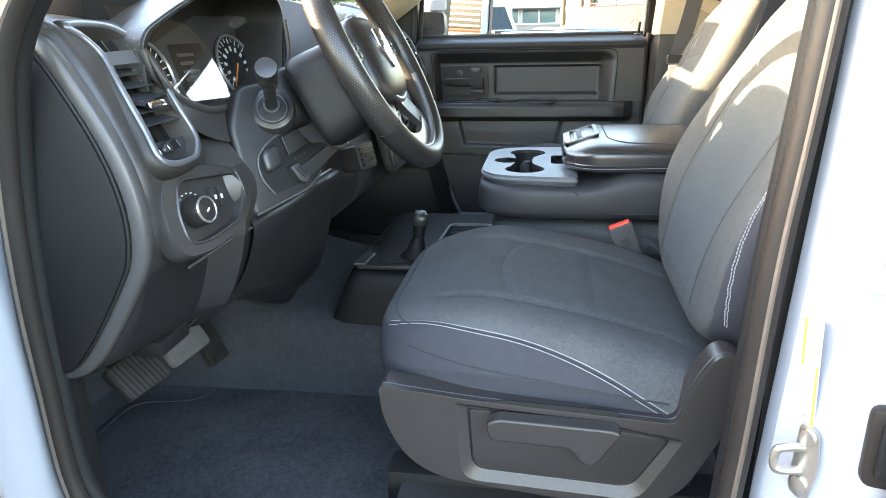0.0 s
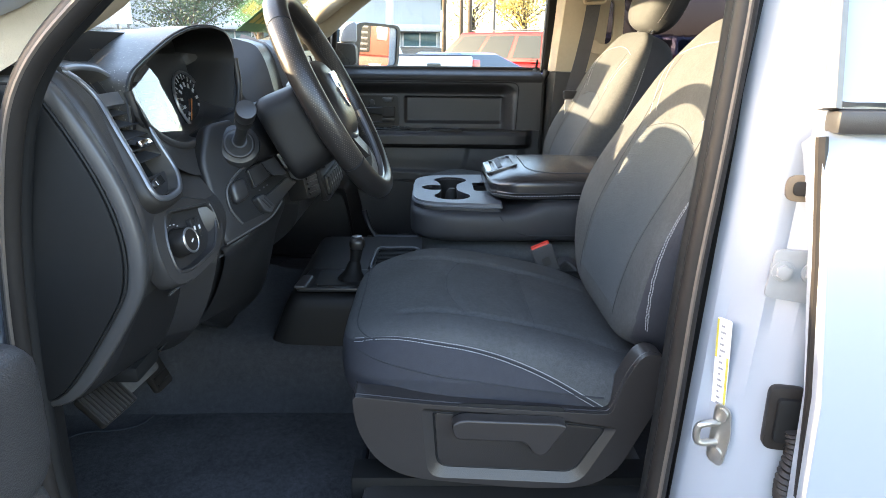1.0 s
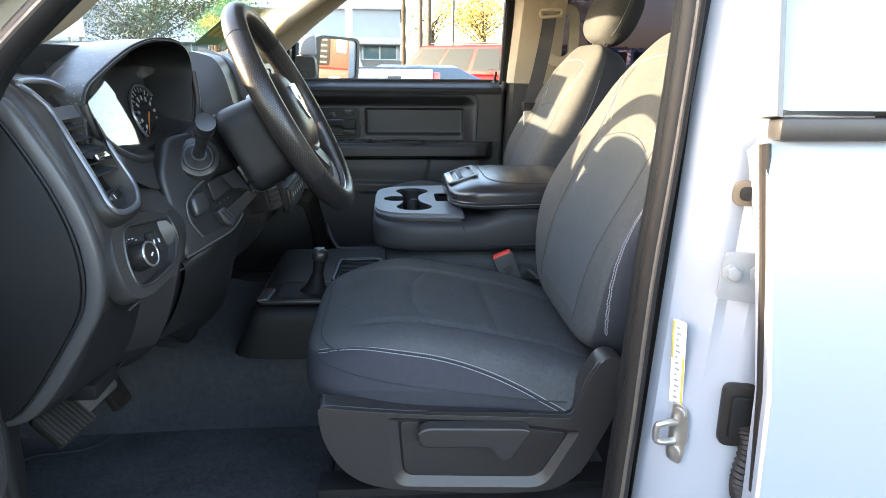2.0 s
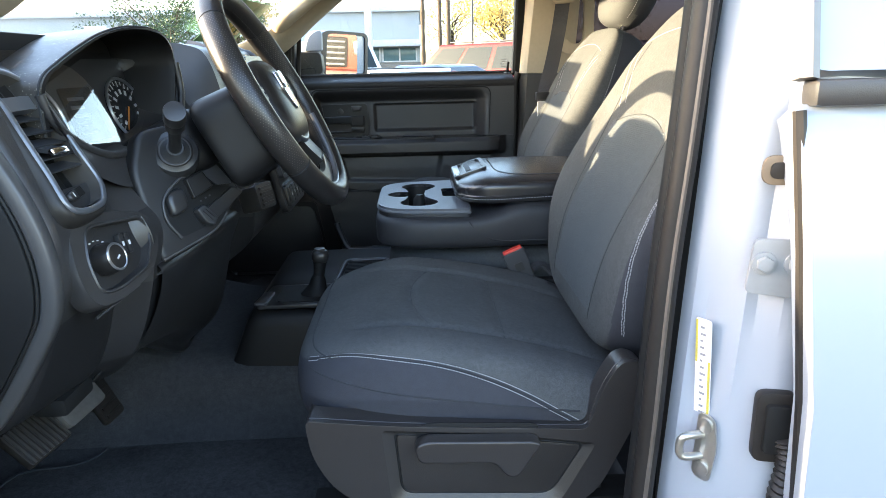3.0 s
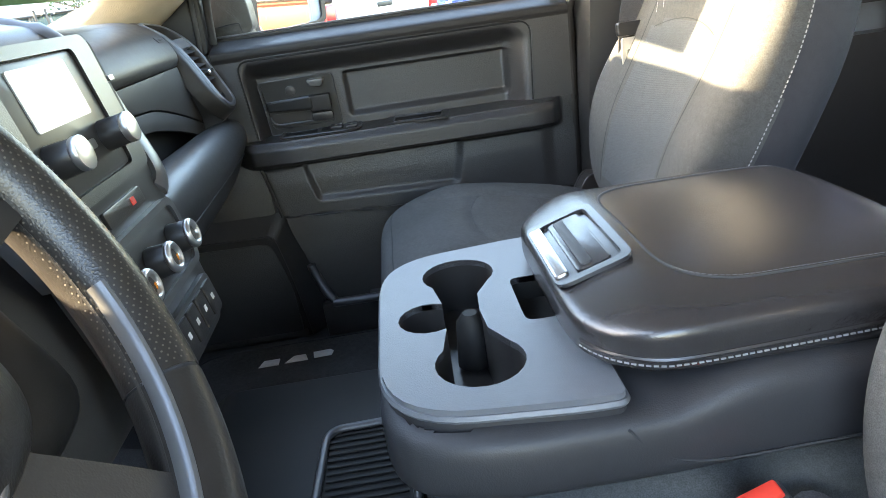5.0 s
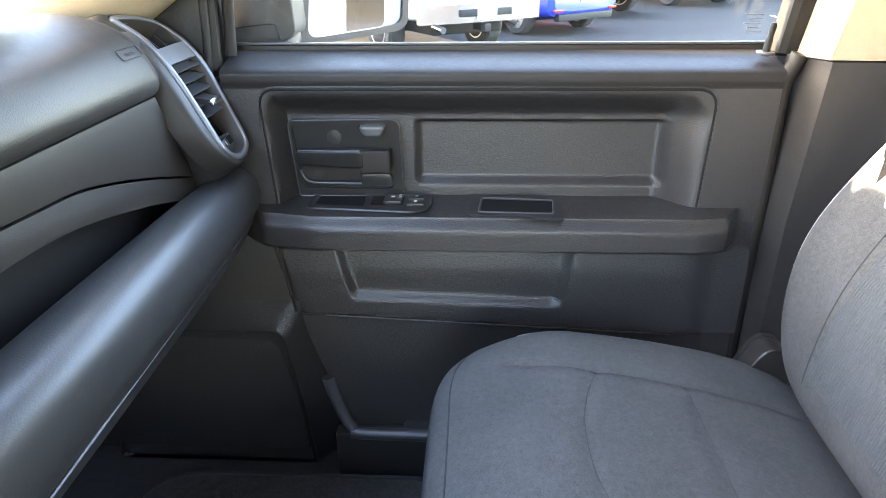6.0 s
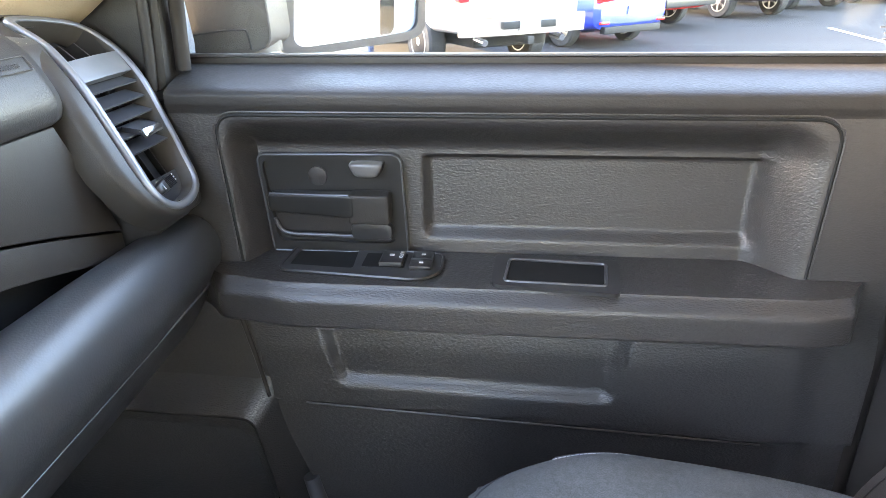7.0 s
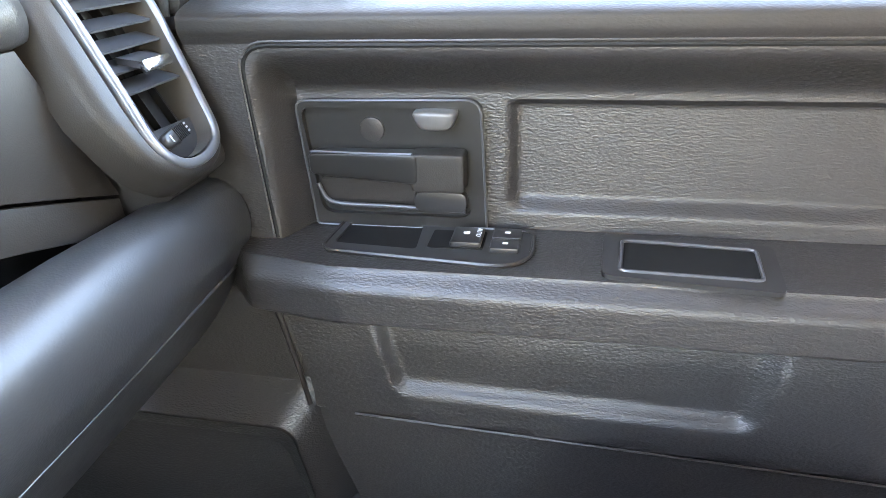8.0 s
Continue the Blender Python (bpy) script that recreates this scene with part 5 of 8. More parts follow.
# outer air vents
def air_vent(s):
    m, loop = vent_place(s)
    low = 0.0265 if s < 0 else 0.0355           # foot of the cross bar
    high = 0.0440 if s < 0 else 0.0600

    lean = 0.9 if s < 0 else 2.5                # how far the dash falls away towards the top of the ring

    def at(p, w):
        return m @ Vector((p[0], p[1], w + 0.005 - lean * max(0.0, p[1] + 0.003) ** 2))

    def rings(steps):
        return [[at(p, w) for p in offset_loop(loop, d)] for d, w in steps]
    vent = part("air_vent", loft(rings([(-0.0052, 0.001), (-0.0070, -0.012), (-0.0085, -0.030)]), True, False), surface("vent_wall", (0.055, 0.050, 0.045), 0.45, grain=0.1, grain_scale=900), dash, "black slatted vent in a satin grey ring", sharp=60)
    deep = offset_loop(loop, -0.008)
    mid = Vector((sum(p[0] for p in deep) / len(deep), 0.0))
    part("vent_back", loft([[at(p, -0.030) for p in deep], [at((mid.x + (p[0] - mid.x) * 0.05, p[1]), -0.030) for p in deep]], True, False), DARK, vent)
    part("vent_ring", loft(rings([(0.0038, -0.006), (0.0038, 0.0012), (0.0028, 0.0030), (-0.0026, 0.0034), (-0.0040, 0.0022), (-0.0046, -0.004)]), True, False), RING, vent, "satin grey vent ring", sharp=60)
    def pod(steps):
        """Rings round the vent, spread wider on the side of the cab's middle."""
        out = []
        for d, w in steps:
            row = []
            for p, q in zip(loop, offset_loop(loop, 1.0)):
                k = d * (1 + (1.5 * max(0.0, p[0] - q[0]) * min(1.0, max(0.0, (p[1] + 0.10) / 0.05)) if s > 0 else 0.0))
                row.append(at((p[0] + (q[0] - p[0]) * k, p[1] + (q[1] - p[1]) * k), w))
            out.append(row)
        return out
    part("vent_surround", loft(pod([(0.0035, 0.0), (0.0070, -0.0012), (0.0098, -0.0040), (0.0114, -0.011), (0.0128, -0.034)]), True, False), VENT_POD, vent, sharp=60)

    def bar(v0, v1, w0, w1, thick, inset=0.004):
        """A blade across the vent, from a front edge (v0, w0) to a back edge (v1, w1)."""
        own = bmesh.new()
        (l0, r0), (l1, r1) = span(loop, v0), span(loop, v1)
        d = Vector((v1 - v0, w1 - w0)).normalized()
        up_ = Vector((-d.y, d.x)) * thick / 2
        sec = [(v0, w0, l0, r0), (v1, w1, l1, r1)]
        rim = []
        for sgn in (1, -1):
            for v, w, l, r in (sec if sgn > 0 else sec[::-1]):
                rim.append((v + up_.x * sgn, w + up_.y * sgn, l + inset, r - inset))
        loft([[m @ Vector((r - (r - l) * k / 6, v, w + 0.004 - lean * max(0.0, v + 0.003) ** 2 * (v > high - 0.001))) for v, w, l, r in rim] for k in range(7)], bm=own)
        return own
    # cross bar between the louvres and the demister above
    l0, r0 = span(loop, low)
    l1, r1 = span(loop, high)
    cb = loft([[at((l0 + 0.004, low), w) for w in (-0.012, 0.0)] + [at((l1 + 0.004, high), w) for w in (0.001, -0.012)],
               [at(((l0 + r0) / 2, low), w) for w in (-0.012, 0.002)] + [at(((l1 + r1) / 2, high), w) for w in (0.003, -0.012)],
               [at((r0 - 0.004, low), w) for w in (-0.012, 0.0)] + [at((r1 - 0.004, high), w) for w in (0.001, -0.012)]])
    part("cross_bar", cb, RING, vent, "satin grey cross bar", sharp=50)
    BLADE = surface("vent_blade", (0.034, 0.035, 0.039), 0.36, vary=0.05)
    for k in range(5):
        v = low - 0.0125 - k * 0.0166
        part("slat", bar(v, v + 0.0150, -0.003, -0.0200, 0.0018), BLADE, vent)
    for k in range(3):
        u = (span(loop, -0.02)[0] * (0.75 - 0.25 * k) + span(loop, -0.02)[1] * (0.25 + 0.25 * k))
        part("vane", box((u - 0.001, -0.075, -0.029), (u + 0.001, low - 0.002, -0.018), 0, m), DARK, vent)
    for k in range(4):
        u = l1 + 0.010 + (r1 - l1 - 0.02) * k / 3
        part("demister_vane", loft([[at((u + a, v), w) for a, w in ((-0.001, -0.026), (0.001, -0.026), (0.001, -0.008), (-0.001, -0.008))] for v in (high + 0.003, high + 0.012, high + 0.022)]), SMOOTH, vent)
    # sliding tab on a middle slat
    c_u, c_v = (0.016, -0.026) if s < 0 else (0.018, -0.024)
    plate = [(-0.0075, 0.0105), (-0.0025, 0.0125), (0.0110, -0.0060), (0.0060, -0.0080)]
    part("tab", loft([[m @ Vector((c_u + u, c_v + v, w)) for v, w in plate] for u in (-0.0155, 0.0155)]), BLADE, vent)
    part("tab_edge", box((c_u - 0.0175, c_v - 0.0105, 0.0085), (c_u + 0.0175, c_v - 0.0015, 0.0150), 0.0022, m), CHROME, vent, "bright tab edge")
    # thumb wheel in a plate at the foot
    l2, r2 = span(loop, -0.082)
    foot_loop = [p for p in offset_loop(loop, -0.0060) if p[1] < -0.070]
    part("wheel_plate", prism(foot_loop, 0.010, m @ Matrix.Translation((0, 0, -0.018)), 0), SMOOTH, vent)
    c_u, c_v = (l2 + r2) / 2 - 0.002, -0.083
    tw = m @ Matrix.Translation((c_u, c_v, -0.010)) @ Matrix.Rotation(0.10, 4, "Z") @ Matrix.Diagonal((1.15, 1.4, 1, 1))
    part("thumb_wheel", pillow(lambda a, b, c: tw @ Vector((0.0155 * a, 0.0048 * b, 0.004 + 0.006 * c)), 3.0, 6), SMOOTH, vent, "ribbed thumb wheel")
    for k in range(7):
        part("wheel_rib", box((-0.002 + k * 0.002, -0.0040, 0.0098), (-0.0012 + k * 0.002, 0.0040, 0.0107), 0, tw), DARK, vent)
    part("mark", box((-0.0205, -0.0022, 0.0022), (-0.0165, 0.0022, 0.0027), 0, tw), PALE, vent, "pale closed mark")
    part("mark", box((-0.009, -0.0022, 0.0095), (-0.0082, 0.0022, 0.0103), 0, tw), PALE, vent)
    for k in range(3):
        part("mark", box((0.0185, -0.003 + k * 0.0024, 0.0022), (0.0235, -0.0018 + k * 0.0024, 0.0027), 0, tw), PALE, vent, "pale open mark")
    return m


air_vent(-1)
air_vent(1)

# headlamp switch panel
m = basis((-0.379, -0.772, 0.549), (0.20, 1, -0.10), (-0.30, 0.0, 1)) @ Matrix.Diagonal((1.12, 1.12, 1.0, 1))
outer = rounded([(-0.066, 0.048), (0.008, 0.052), (0.080, 0.040), (0.086, 0.0), (0.048, -0.036), (-0.020, -0.054), (-0.066, -0.054), (-0.078, -0.012)], 0.020, 5)
inner = rounded([(-0.040, 0.036), (0.062, 0.036), (0.068, 0.008), (0.046, -0.024), (-0.018, -0.039), (-0.050, -0.038), (-0.054, 0.0)], 0.014, 5)
rim_o = [(x * 0.97, y * 0.95) for x, y in outer]
panel = part("lamp_panel", loft([[m @ Vector((*p, -0.012)) for p in outer], [m @ Vector((*p, 0.008)) for p in outer], [m @ Vector((*p, 0.014)) for p in rim_o]], True, False), DASH, dash, "raised bezel with the headlamp switch", sharp=60)
part("panel_face", slab(rim_o, [inner], 0.002, m @ Matrix.Translation((0, 0, 0.0125))), DASH, panel)
part("panel_rim", tube([m @ Vector((x, y, 0.014)) for x, y in inner], 0.0025, 6, True), DASH, panel)
part("panel_well", loft([[m @ Vector((*p, 0.014)) for p in inner], [m @ Vector((p[0] * 0.94, p[1] * 0.92, 0.001)) for p in inner]], True, False), DASH, panel, sharp=60)
part("panel_back", prism(inner, 0.002, m, 0), SMOOTH, panel)
m = m @ Matrix.Diagonal((1 / 1.12, 1 / 1.12, 1, 1))
ax = m.to_3x3() @ Vector((0, 0, 1))
knob = part("lamp_knob", disc(m @ Vector((-0.022, -0.004, 0.003)), ax, 0.021, 0.024, 28, 0.003, r2=0.0185), GRIP, panel, "black knob with a chrome ring")
part("knob_ring", tube([m @ Vector((-0.022 + 0.0165 * math.cos(a), -0.004 + 0.0165 * math.sin(a), 0.0262)) for a in [2 * math.pi * k / 30 for k in range(30)]], 0.0018, 6, True), SILVER, knob)
part("knob_mark", prism(rect(-0.0035, -0.0012, 0.0035, 0.0012), 0.0005, m @ Matrix.Translation((-0.021, -0.005, 0.0273)) @ Matrix.Rotation(0.6, 4, "Z"), 0), PALE, knob)
for k in range(6):
    a = radians(60 + 18 * k)
    part("mark", prism(rect(-0.0018, -0.0007, 0.0018, 0.0007), 0.0004, m @ Matrix.Translation((-0.022 + 0.0265 * math.cos(a), -0.004 + 0.0265 * math.sin(a), 0.0033)), 0), PALE, panel)
for k in range(2):
    q = m @ Matrix.Translation((0.019 + 0.0125 * k, 0.010, 0.003))
    part("dimmer_wheel", prism(rect(-0.005, -0.014, 0.005, 0.014, 0.003), 0.008, q, 0.002), SMOOTH, panel)
    part("mark", prism(rect(-0.002, -0.003, 0.002, 0.003), 0.0004, q @ Matrix.Translation((0, 0, 0.0081)), 0), PALE, panel)
part("panel_line", tube([(-0.352, -0.68, 0.497), (-0.372, -0.70, 0.49), (-0.40, -0.79, 0.47)], 0.002, 5), SATIN, dash)

# lower knee panel and the gap lines in it
part("knee_line", tube(spline([(-0.358, -0.69, 0.512), (-0.385, -0.70, 0.45), (-0.425, -0.71, 0.385), (-0.455, -0.72, 0.35)], 5), 0.0022, 5), DARK, dash)
part("knee_line", tube([(-0.414, -0.70, 0.398), (-0.426, -0.58, 0.372), (-0.40, -0.40, 0.385)], 0.002, 5), DARK, dash)
part("knee_edge", tube(spline([(-0.352, -0.655, 0.508), (-0.350, -0.60, 0.502), (-0.348, -0.52, 0.50)], 5), 0.004, 6), SATIN, dash)
part("hood_release", box((-0.50, -0.80, 0.335), (-0.455, -0.72, 0.36), 0.006), DARK, dash)
part("screw_head", disc((-0.505, -0.80, 0.345), (0.6, -0.6, 0), 0.006, 0.003, 12, 0.001), SATIN, dash)

# column bracket: dark trim with the trailer brake control
m = basis((-0.320, -0.600, 0.595), (0.55, 0.80, 0.12), (-0.35, 0.0, 1))
br = part("column_trim", prism(rounded([(-0.092, -0.080), (-0.030, -0.074), (0.020, -0.064), (0.088, -0.020), (0.060, 0.062), (0.034, 0.108), (-0.046, 0.110), (-0.080, 0.058)], 0.016, 5), 0.030, m @ Matrix.Translation((0, 0, -0.030)), 0.009, 4), KNEE, dash, "black column trim with a control unit")
part("trim_cap", prism(rounded([(0.004, 0.0445), (0.048, 0.050), (0.072, -0.004), (0.0415, 0.002), (0.0215, 0.0300)], [0.003, 0.004, 0.006, 0.004, 0.008], 4), 0.004, m, 0.0018, 3), SATIN, br, "satin grey trim")
part("control_floor", prism(rounded([(0.020, 0.032), (-0.016, 0.026), (-0.044, 0.012), (-0.056, -0.002), (-0.058, -0.028), (-0.046, -0.054), (0.004, -0.052), (0.084, -0.0215), (0.066, -0.006), (0.041, 0.001)], 0.004), 0.0012, m, 0), DARK, br)
part("control_rim", tube(spline([m @ Vector((*p, 0.0015)) for p in ((0.0215, 0.0335), (-0.0148, 0.0275), (-0.0435, 0.0135), (-0.0565, -0.0010), (-0.0595, -0.0273), (-0.0485, -0.0545))], 6), 0.0021, 8), RIM, br)
part("control_drum", pillow(lambda a, b, c: m @ Vector((-0.0360 + 0.0165 * a + 0.0012 * b, -0.0030 + 0.0170 * b + 0.003 * a, 0.002 + 0.0105 * c)), 4.0, 12), SMOOTH, br, "glossy black rounded cover")
pad_ = rounded([(-0.0095, 0.0240), (0.0225, 0.0300), (0.0325, 0.0020), (-0.0080, -0.0070)], 0.003, 4)
part("control_pad", prism(pad_, 0.0100, m, 0.0015, 3), SMOOTH, br, "smooth black pad")
part("pad_outline", tube([m @ Vector((0.0118 + (x - 0.0118) * 0.9, 0.0125 + (y - 0.0125) * 0.9, 0.0102)) for x, y in pad_], 0.0005, 5, True), DARK, br)
part("control_plate", prism(rounded([(-0.0060, -0.0310), (0.0301, -0.0205), (0.0660, -0.0095), (0.0838, -0.0215), (0.0423, -0.0387), (0.0043, -0.0509)], 0.003), 0.0060, m, 0.0015, 3), SMOOTH, br)
for x, y in ((0.006, -0.0135), (0.016, -0.0115), (0.024, -0.0100)):
    part("control_mark", prism(rect(x - 0.0016, y - 0.0012, x + 0.0016, y + 0.0012), 0.0004, m @ Matrix.Translation((0, 0, 0.0016)), 0), SATIN, br)
lv = part("control_lever", prism(rounded([(-0.0165, -0.0228), (-0.0010, -0.0190), (0.0142, -0.0450), (0.0030, -0.0545), (-0.0085, -0.0470)], 0.0045, 4), 0.0170, m, 0.005, 4), COLUMN, br, "black slider with a rounded grip")
for k in range(2):
    part("lever_groove", tube([m @ Vector((-0.0085 + k * 0.0055, -0.0275 + k * 0.0012, 0.0172)), m @ Vector((0.0022 + k * 0.0050, -0.0455 + k * 0.0020, 0.0172))], 0.0009, 6), DARK, lv)
part("trim_edge", tube(spline([m @ Vector((*p, -0.002)) for p in ((-0.088, -0.0745), (-0.0377, -0.0690), (0.0138, -0.0615), (0.045, -0.044))], 5), 0.0024, 8), RIM, br)

# centre stack: radio above, climate controls below
m = basis((-0.336, 0.0, 0.734), (0, 1, 0), (-0.209, 0, 1))
n_ax = m.to_3x3() @ Vector((0, 0, 1))
ringy = lambda y, z, r, h: [m @ Vector((y + r * math.cos(a), z + r * math.sin(a), h)) for a in [2 * math.pi * k / 30 for k in range(30)]]
stack = part("center_stack_panel", prism(rounded([(-0.125, -0.285), (0.125, -0.285), (0.150, 0.070), (-0.150, 0.070)], 0.03), 0.016, m @ Matrix.Translation((0, 0, -0.010)), 0.006), SMOOTH, dash, "black centre stack")
part("radio_bezel", slab(rounded([(-0.122, -0.082), (0.122, -0.082), (0.126, 0.068), (-0.126, 0.068)], 0.018), [rounded([(-0.084, -0.070), (0.084, -0.070), (0.084, 0.056), (-0.084, 0.056)], 0.010)], 0.008, m @ Matrix.Translation((0, 0, 0.005))), GRIP, stack, "dark glossy radio bezel")
part("radio", prism(rect(-0.083, -0.069, 0.083, 0.055, 0.010), 0.006, m @ Matrix.Translation((0, 0, 0.004)), 0.002), SMOOTH, stack, "black radio")
# The display's bright sky reflection is painted as one pale colour.
part("radio_screen", prism(rect(-0.056, -0.008, 0.056, 0.048, 0.004), 0.0015, m @ Matrix.Translation((0, 0, 0.010)), 0), surface("sky_reflection_screen", (0.42, 0.43, 0.44), 0.2), stack, "radio screen with the sky's pale reflection painted on")
for y in (-0.059, 0.059):
    k1 = part("radio_knob", disc(m @ Vector((y, -0.034, 0.008)), n_ax, 0.0165, 0.026, 28, 0.002, r2=0.0155), SMOOTH, stack, "black knob with a silver cap")
    part("knob_cap", disc(m @ Vector((y, -0.034, 0.033)), n_ax, 0.0160, 0.008, 28, 0.002), SILVER, k1, "brushed silver knob cap")
part("radio_slot", prism(rect(-0.030, -0.040, 0.030, -0.030, 0.003), 0.003, m @ Matrix.Translation((0, 0, 0.009)), 0.001), SILVER, stack)
part("hazard_bar", prism(rect(-0.030, -0.112, 0.070, -0.094, 0.003), 0.006, m @ Matrix.Translation((0, 0, 0.004)), 0.001), GRIP, stack)
part("hazard_mark", prism(rect(0.034, -0.107, 0.044, -0.099), 0.001, m @ Matrix.Translation((0, 0, 0.0102)), 0), RED, stack)
part("climate_bezel", slab(rounded([(-0.116, -0.206), (0.116, -0.206), (0.118, -0.122), (-0.118, -0.122)], 0.018), [rounded([(-0.106, -0.198), (0.106, -0.198), (0.108, -0.130), (-0.108, -0.130)], 0.014)], 0.012, m @ Matrix.Translation((0, 0, 0.004))), SATIN, stack, "satin grey climate bezel")
part("climate_panel", prism(rounded([(-0.107, -0.199), (0.107, -0.199), (0.109, -0.129), (-0.109, -0.129)], 0.014), 0.008, m @ Matrix.Translation((0, 0, 0.004)), 0.002), SMOOTH, stack, "black climate panel")
for i, y in enumerate((-0.070, 0.002, 0.074)):
    k1 = part("climate_knob", disc(m @ Vector((y, -0.165, 0.012)), n_ax, 0.0185, 0.024, 32, 0.003, r2=0.016), SMOOTH, stack, "black climate knob with a silver ring")
    part("knob_ring", tube(ringy(y, -0.165, 0.0132, 0.036), 0.0042, 8, True), SILVER, k1)
    if i < 2:
        part("knob_mark", prism(rect(0.006, -0.010, 0.009, 0.0), 0.001, m @ Matrix.Translation((y, -0.165, 0.0362)), 0), ORANGE, k1)
part("switch_bank", prism(rect(-0.110, -0.272, 0.110, -0.222, 0.010), 0.010, m @ Matrix.Translation((0, 0, 0.004)), 0.003), SMOOTH, stack)
for k in range(6):
    sw = part("switch", prism(rect(-0.097 + k * 0.033, -0.266, -0.068 + k * 0.033, -0.228, 0.003), 0.004, m @ Matrix.Translation((0, 0, 0.0135)), 0.0015), GRIP, stack)
    part("switch_mark", prism(rect(-0.086 + k * 0.033, -0.250, -0.079 + k * 0.033, -0.243), 0.0005, m @ Matrix.Translation((0, 0, 0.0178)), 0), PALE, sw)
for s_ in (-1, 1):
    cv = part("air_vent", prism(rounded([(s_ * 0.128, -0.060), (s_ * 0.146, -0.050), (s_ * 0.148, 0.060), (s_ * 0.128, 0.062)], 0.006), 0.002, m @ Matrix.Translation((0, 0, 0.004)), 0), DARK, stack)
    part("vent_tab", prism(rect(s_ * 0.138 - 0.006, -0.008, s_ * 0.138 + 0.006, -0.002, 0.001), 0.006, m @ Matrix.Translation((0, 0.022, 0.008)), 0.001), SILVER, cv, "bright vent tab")
    line = spline([(-0.45, s_ * 0.128, 0.826), (-0.395, s_ * 0.146, 0.808), (-0.360, s_ * 0.152, 0.765), (-0.336, s_ * 0.150, 0.700), (-0.314, s_ * 0.140, 0.640), (-0.318, s_ * 0.120, 0.615)], 6)
    part("stack_trim", tube(line, [0.010] * 6 + [0.014] * (len(line) - 9) + [0.009] * 3, profile=[(-1, -0.7), (0, -1), (1, -0.7), (1, 0.7), (0, 1), (-1, 0.7)], up=(1, 0, 0.2)), SATIN, stack, "satin grey curved edge trim")
# small outlet below the column, beside the stack
m = basis((-0.272, -0.330, 0.540), (0.3, 1, 0), (-0.25, 0, 1)) @ Matrix.Scale(0.85, 4)
ov = part("floor_vent", prism(rect(-0.036, -0.030, 0.036, 0.030, 0.010), 0.05, m @ Matrix.Translation((0, 0, -0.05)), 0.005), SMOOTH, dash, "small black outlet with grey slats")
for k in range(4):
    part("slat", prism(rect(-0.026, -0.021 + k * 0.012, 0.026, -0.015 + k * 0.012), 0.005, m, 0.001), COLUMN, ov)

# passenger side: soft pad, upper bin, open shelf and the padded glove box lid
SECT = [(-0.80, 0.803), (-0.62, 0.812), (-0.52, 0.808), (-0.462, 0.785), (-0.434, 0.745), (-0.432, 0.722), (-0.446, 0.712), (-0.50, 0.712)]
rings = []
for y, k in ((0.172, 0.90), (0.186, 1.0), (0.50, 1.0), (0.745, 1.0), (0.760, 0.97), (0.767, 0.86)):
    rings.append([(-0.56 + (p.x + 0.56) * k, y, 0.757 + (p.y - 0.757) * k) for p in spline([Vector(q) for q in SECT], 4)])
part("dash_pad", loft(rings, True, True), PAD, dash, "soft black upper dash pad", sharp=50)
m = basis((-0.403, 0.0, 0.0), (0, 1, 0), (-0.06, 0, 1))
GAP = [(p.x, p.y) for p in spline([Vector(q) for q in ((0.19, 0.684), (0.345, 0.675), (0.47, 0.667), (0.555, 0.659), (0.67, 0.631), (0.796, 0.592))], 5)]
LIP = [(p.x, p.y) for p in spline([Vector(q) for q in ((0.19, 0.640), (0.345, 0.638), (0.45, 0.636), (0.54, 0.626), (0.67, 0.597), (0.796, 0.560))], 5)]
part("bin_door", prism([(y, z + 0.0014) for y, z in GAP] + [(0.742, 0.714), (0.19, 0.714)], 0.011, m, 0.0015, 2), BIN, dash, "dark grained bin door")
part("bin_strip", prism([(y, z) for y, z in LIP] + [(y, z - 0.0014) for y, z in reversed(GAP)], 0.0100, m, 0.002, 2), BIN, dash)
part("shelf_back", box((-0.56, 0.19, 0.50), (-0.465, 0.87, 0.70), 0.004), DARK, dash)
R0 = [(-0.47, 0.550), (-0.435, 0.578), (-0.405, 0.596), (-0.368, 0.598), (-0.346, 0.580), (-0.341, 0.545), (-0.355, 0.510), (-0.40, 0.44), (-0.47, 0.37), (-0.56, 0.36)]
R1 = [(-0.47, 0.535), (-0.445, 0.558), (-0.420, 0.574), (-0.392, 0.577), (-0.372, 0.562), (-0.366, 0.535), (-0.376, 0.505), (-0.42, 0.43), (-0.48, 0.37), (-0.56, 0.36)]
rings = []
# the lid's inner end is rounded off beside the centre stack
for y, u, k in ((0.186, 0.0, 0.62), (0.190, 0.0, 0.78), (0.200, 0.0, 0.89), (0.218, 0.02, 0.97), (0.245, 0.05, 1.0), (0.45, 0.15, 1.0), (0.70, 0.45, 1.0), (0.84, 0.9, 1.0), (0.872, 1.0, 1.0), (0.885, 1.06, 1.0)):
    sec = [Vector((-0.47, 0.47)).lerp(Vector(a).lerp(Vector(b), u), k) for a, b in zip(R0, R1)]
    rings.append([(p.x, y, p.y) for p in spline(sec, 4)])
part("glove_box", loft(rings, True, True), ROLL, dash, "padded black glove box lid", sharp=60)
part("glove_seam", tube(spline([(-0.359, 0.26, 0.500), (-0.364, 0.45, 0.500), (-0.370, 0.70, 0.500), (-0.376, 0.86, 0.500)], 6), 0.0016, 5), SATIN, dash)
font = bpy.data.curves.new("airbag_mark", "FONT")
font.body, font.size, font.extrude, font.align_x = "AIRBAG", 0.0070, 0.0002, "CENTER"
font.materials.append(DASH)
mark = new("airbag_mark", font)
mark.parent = dash
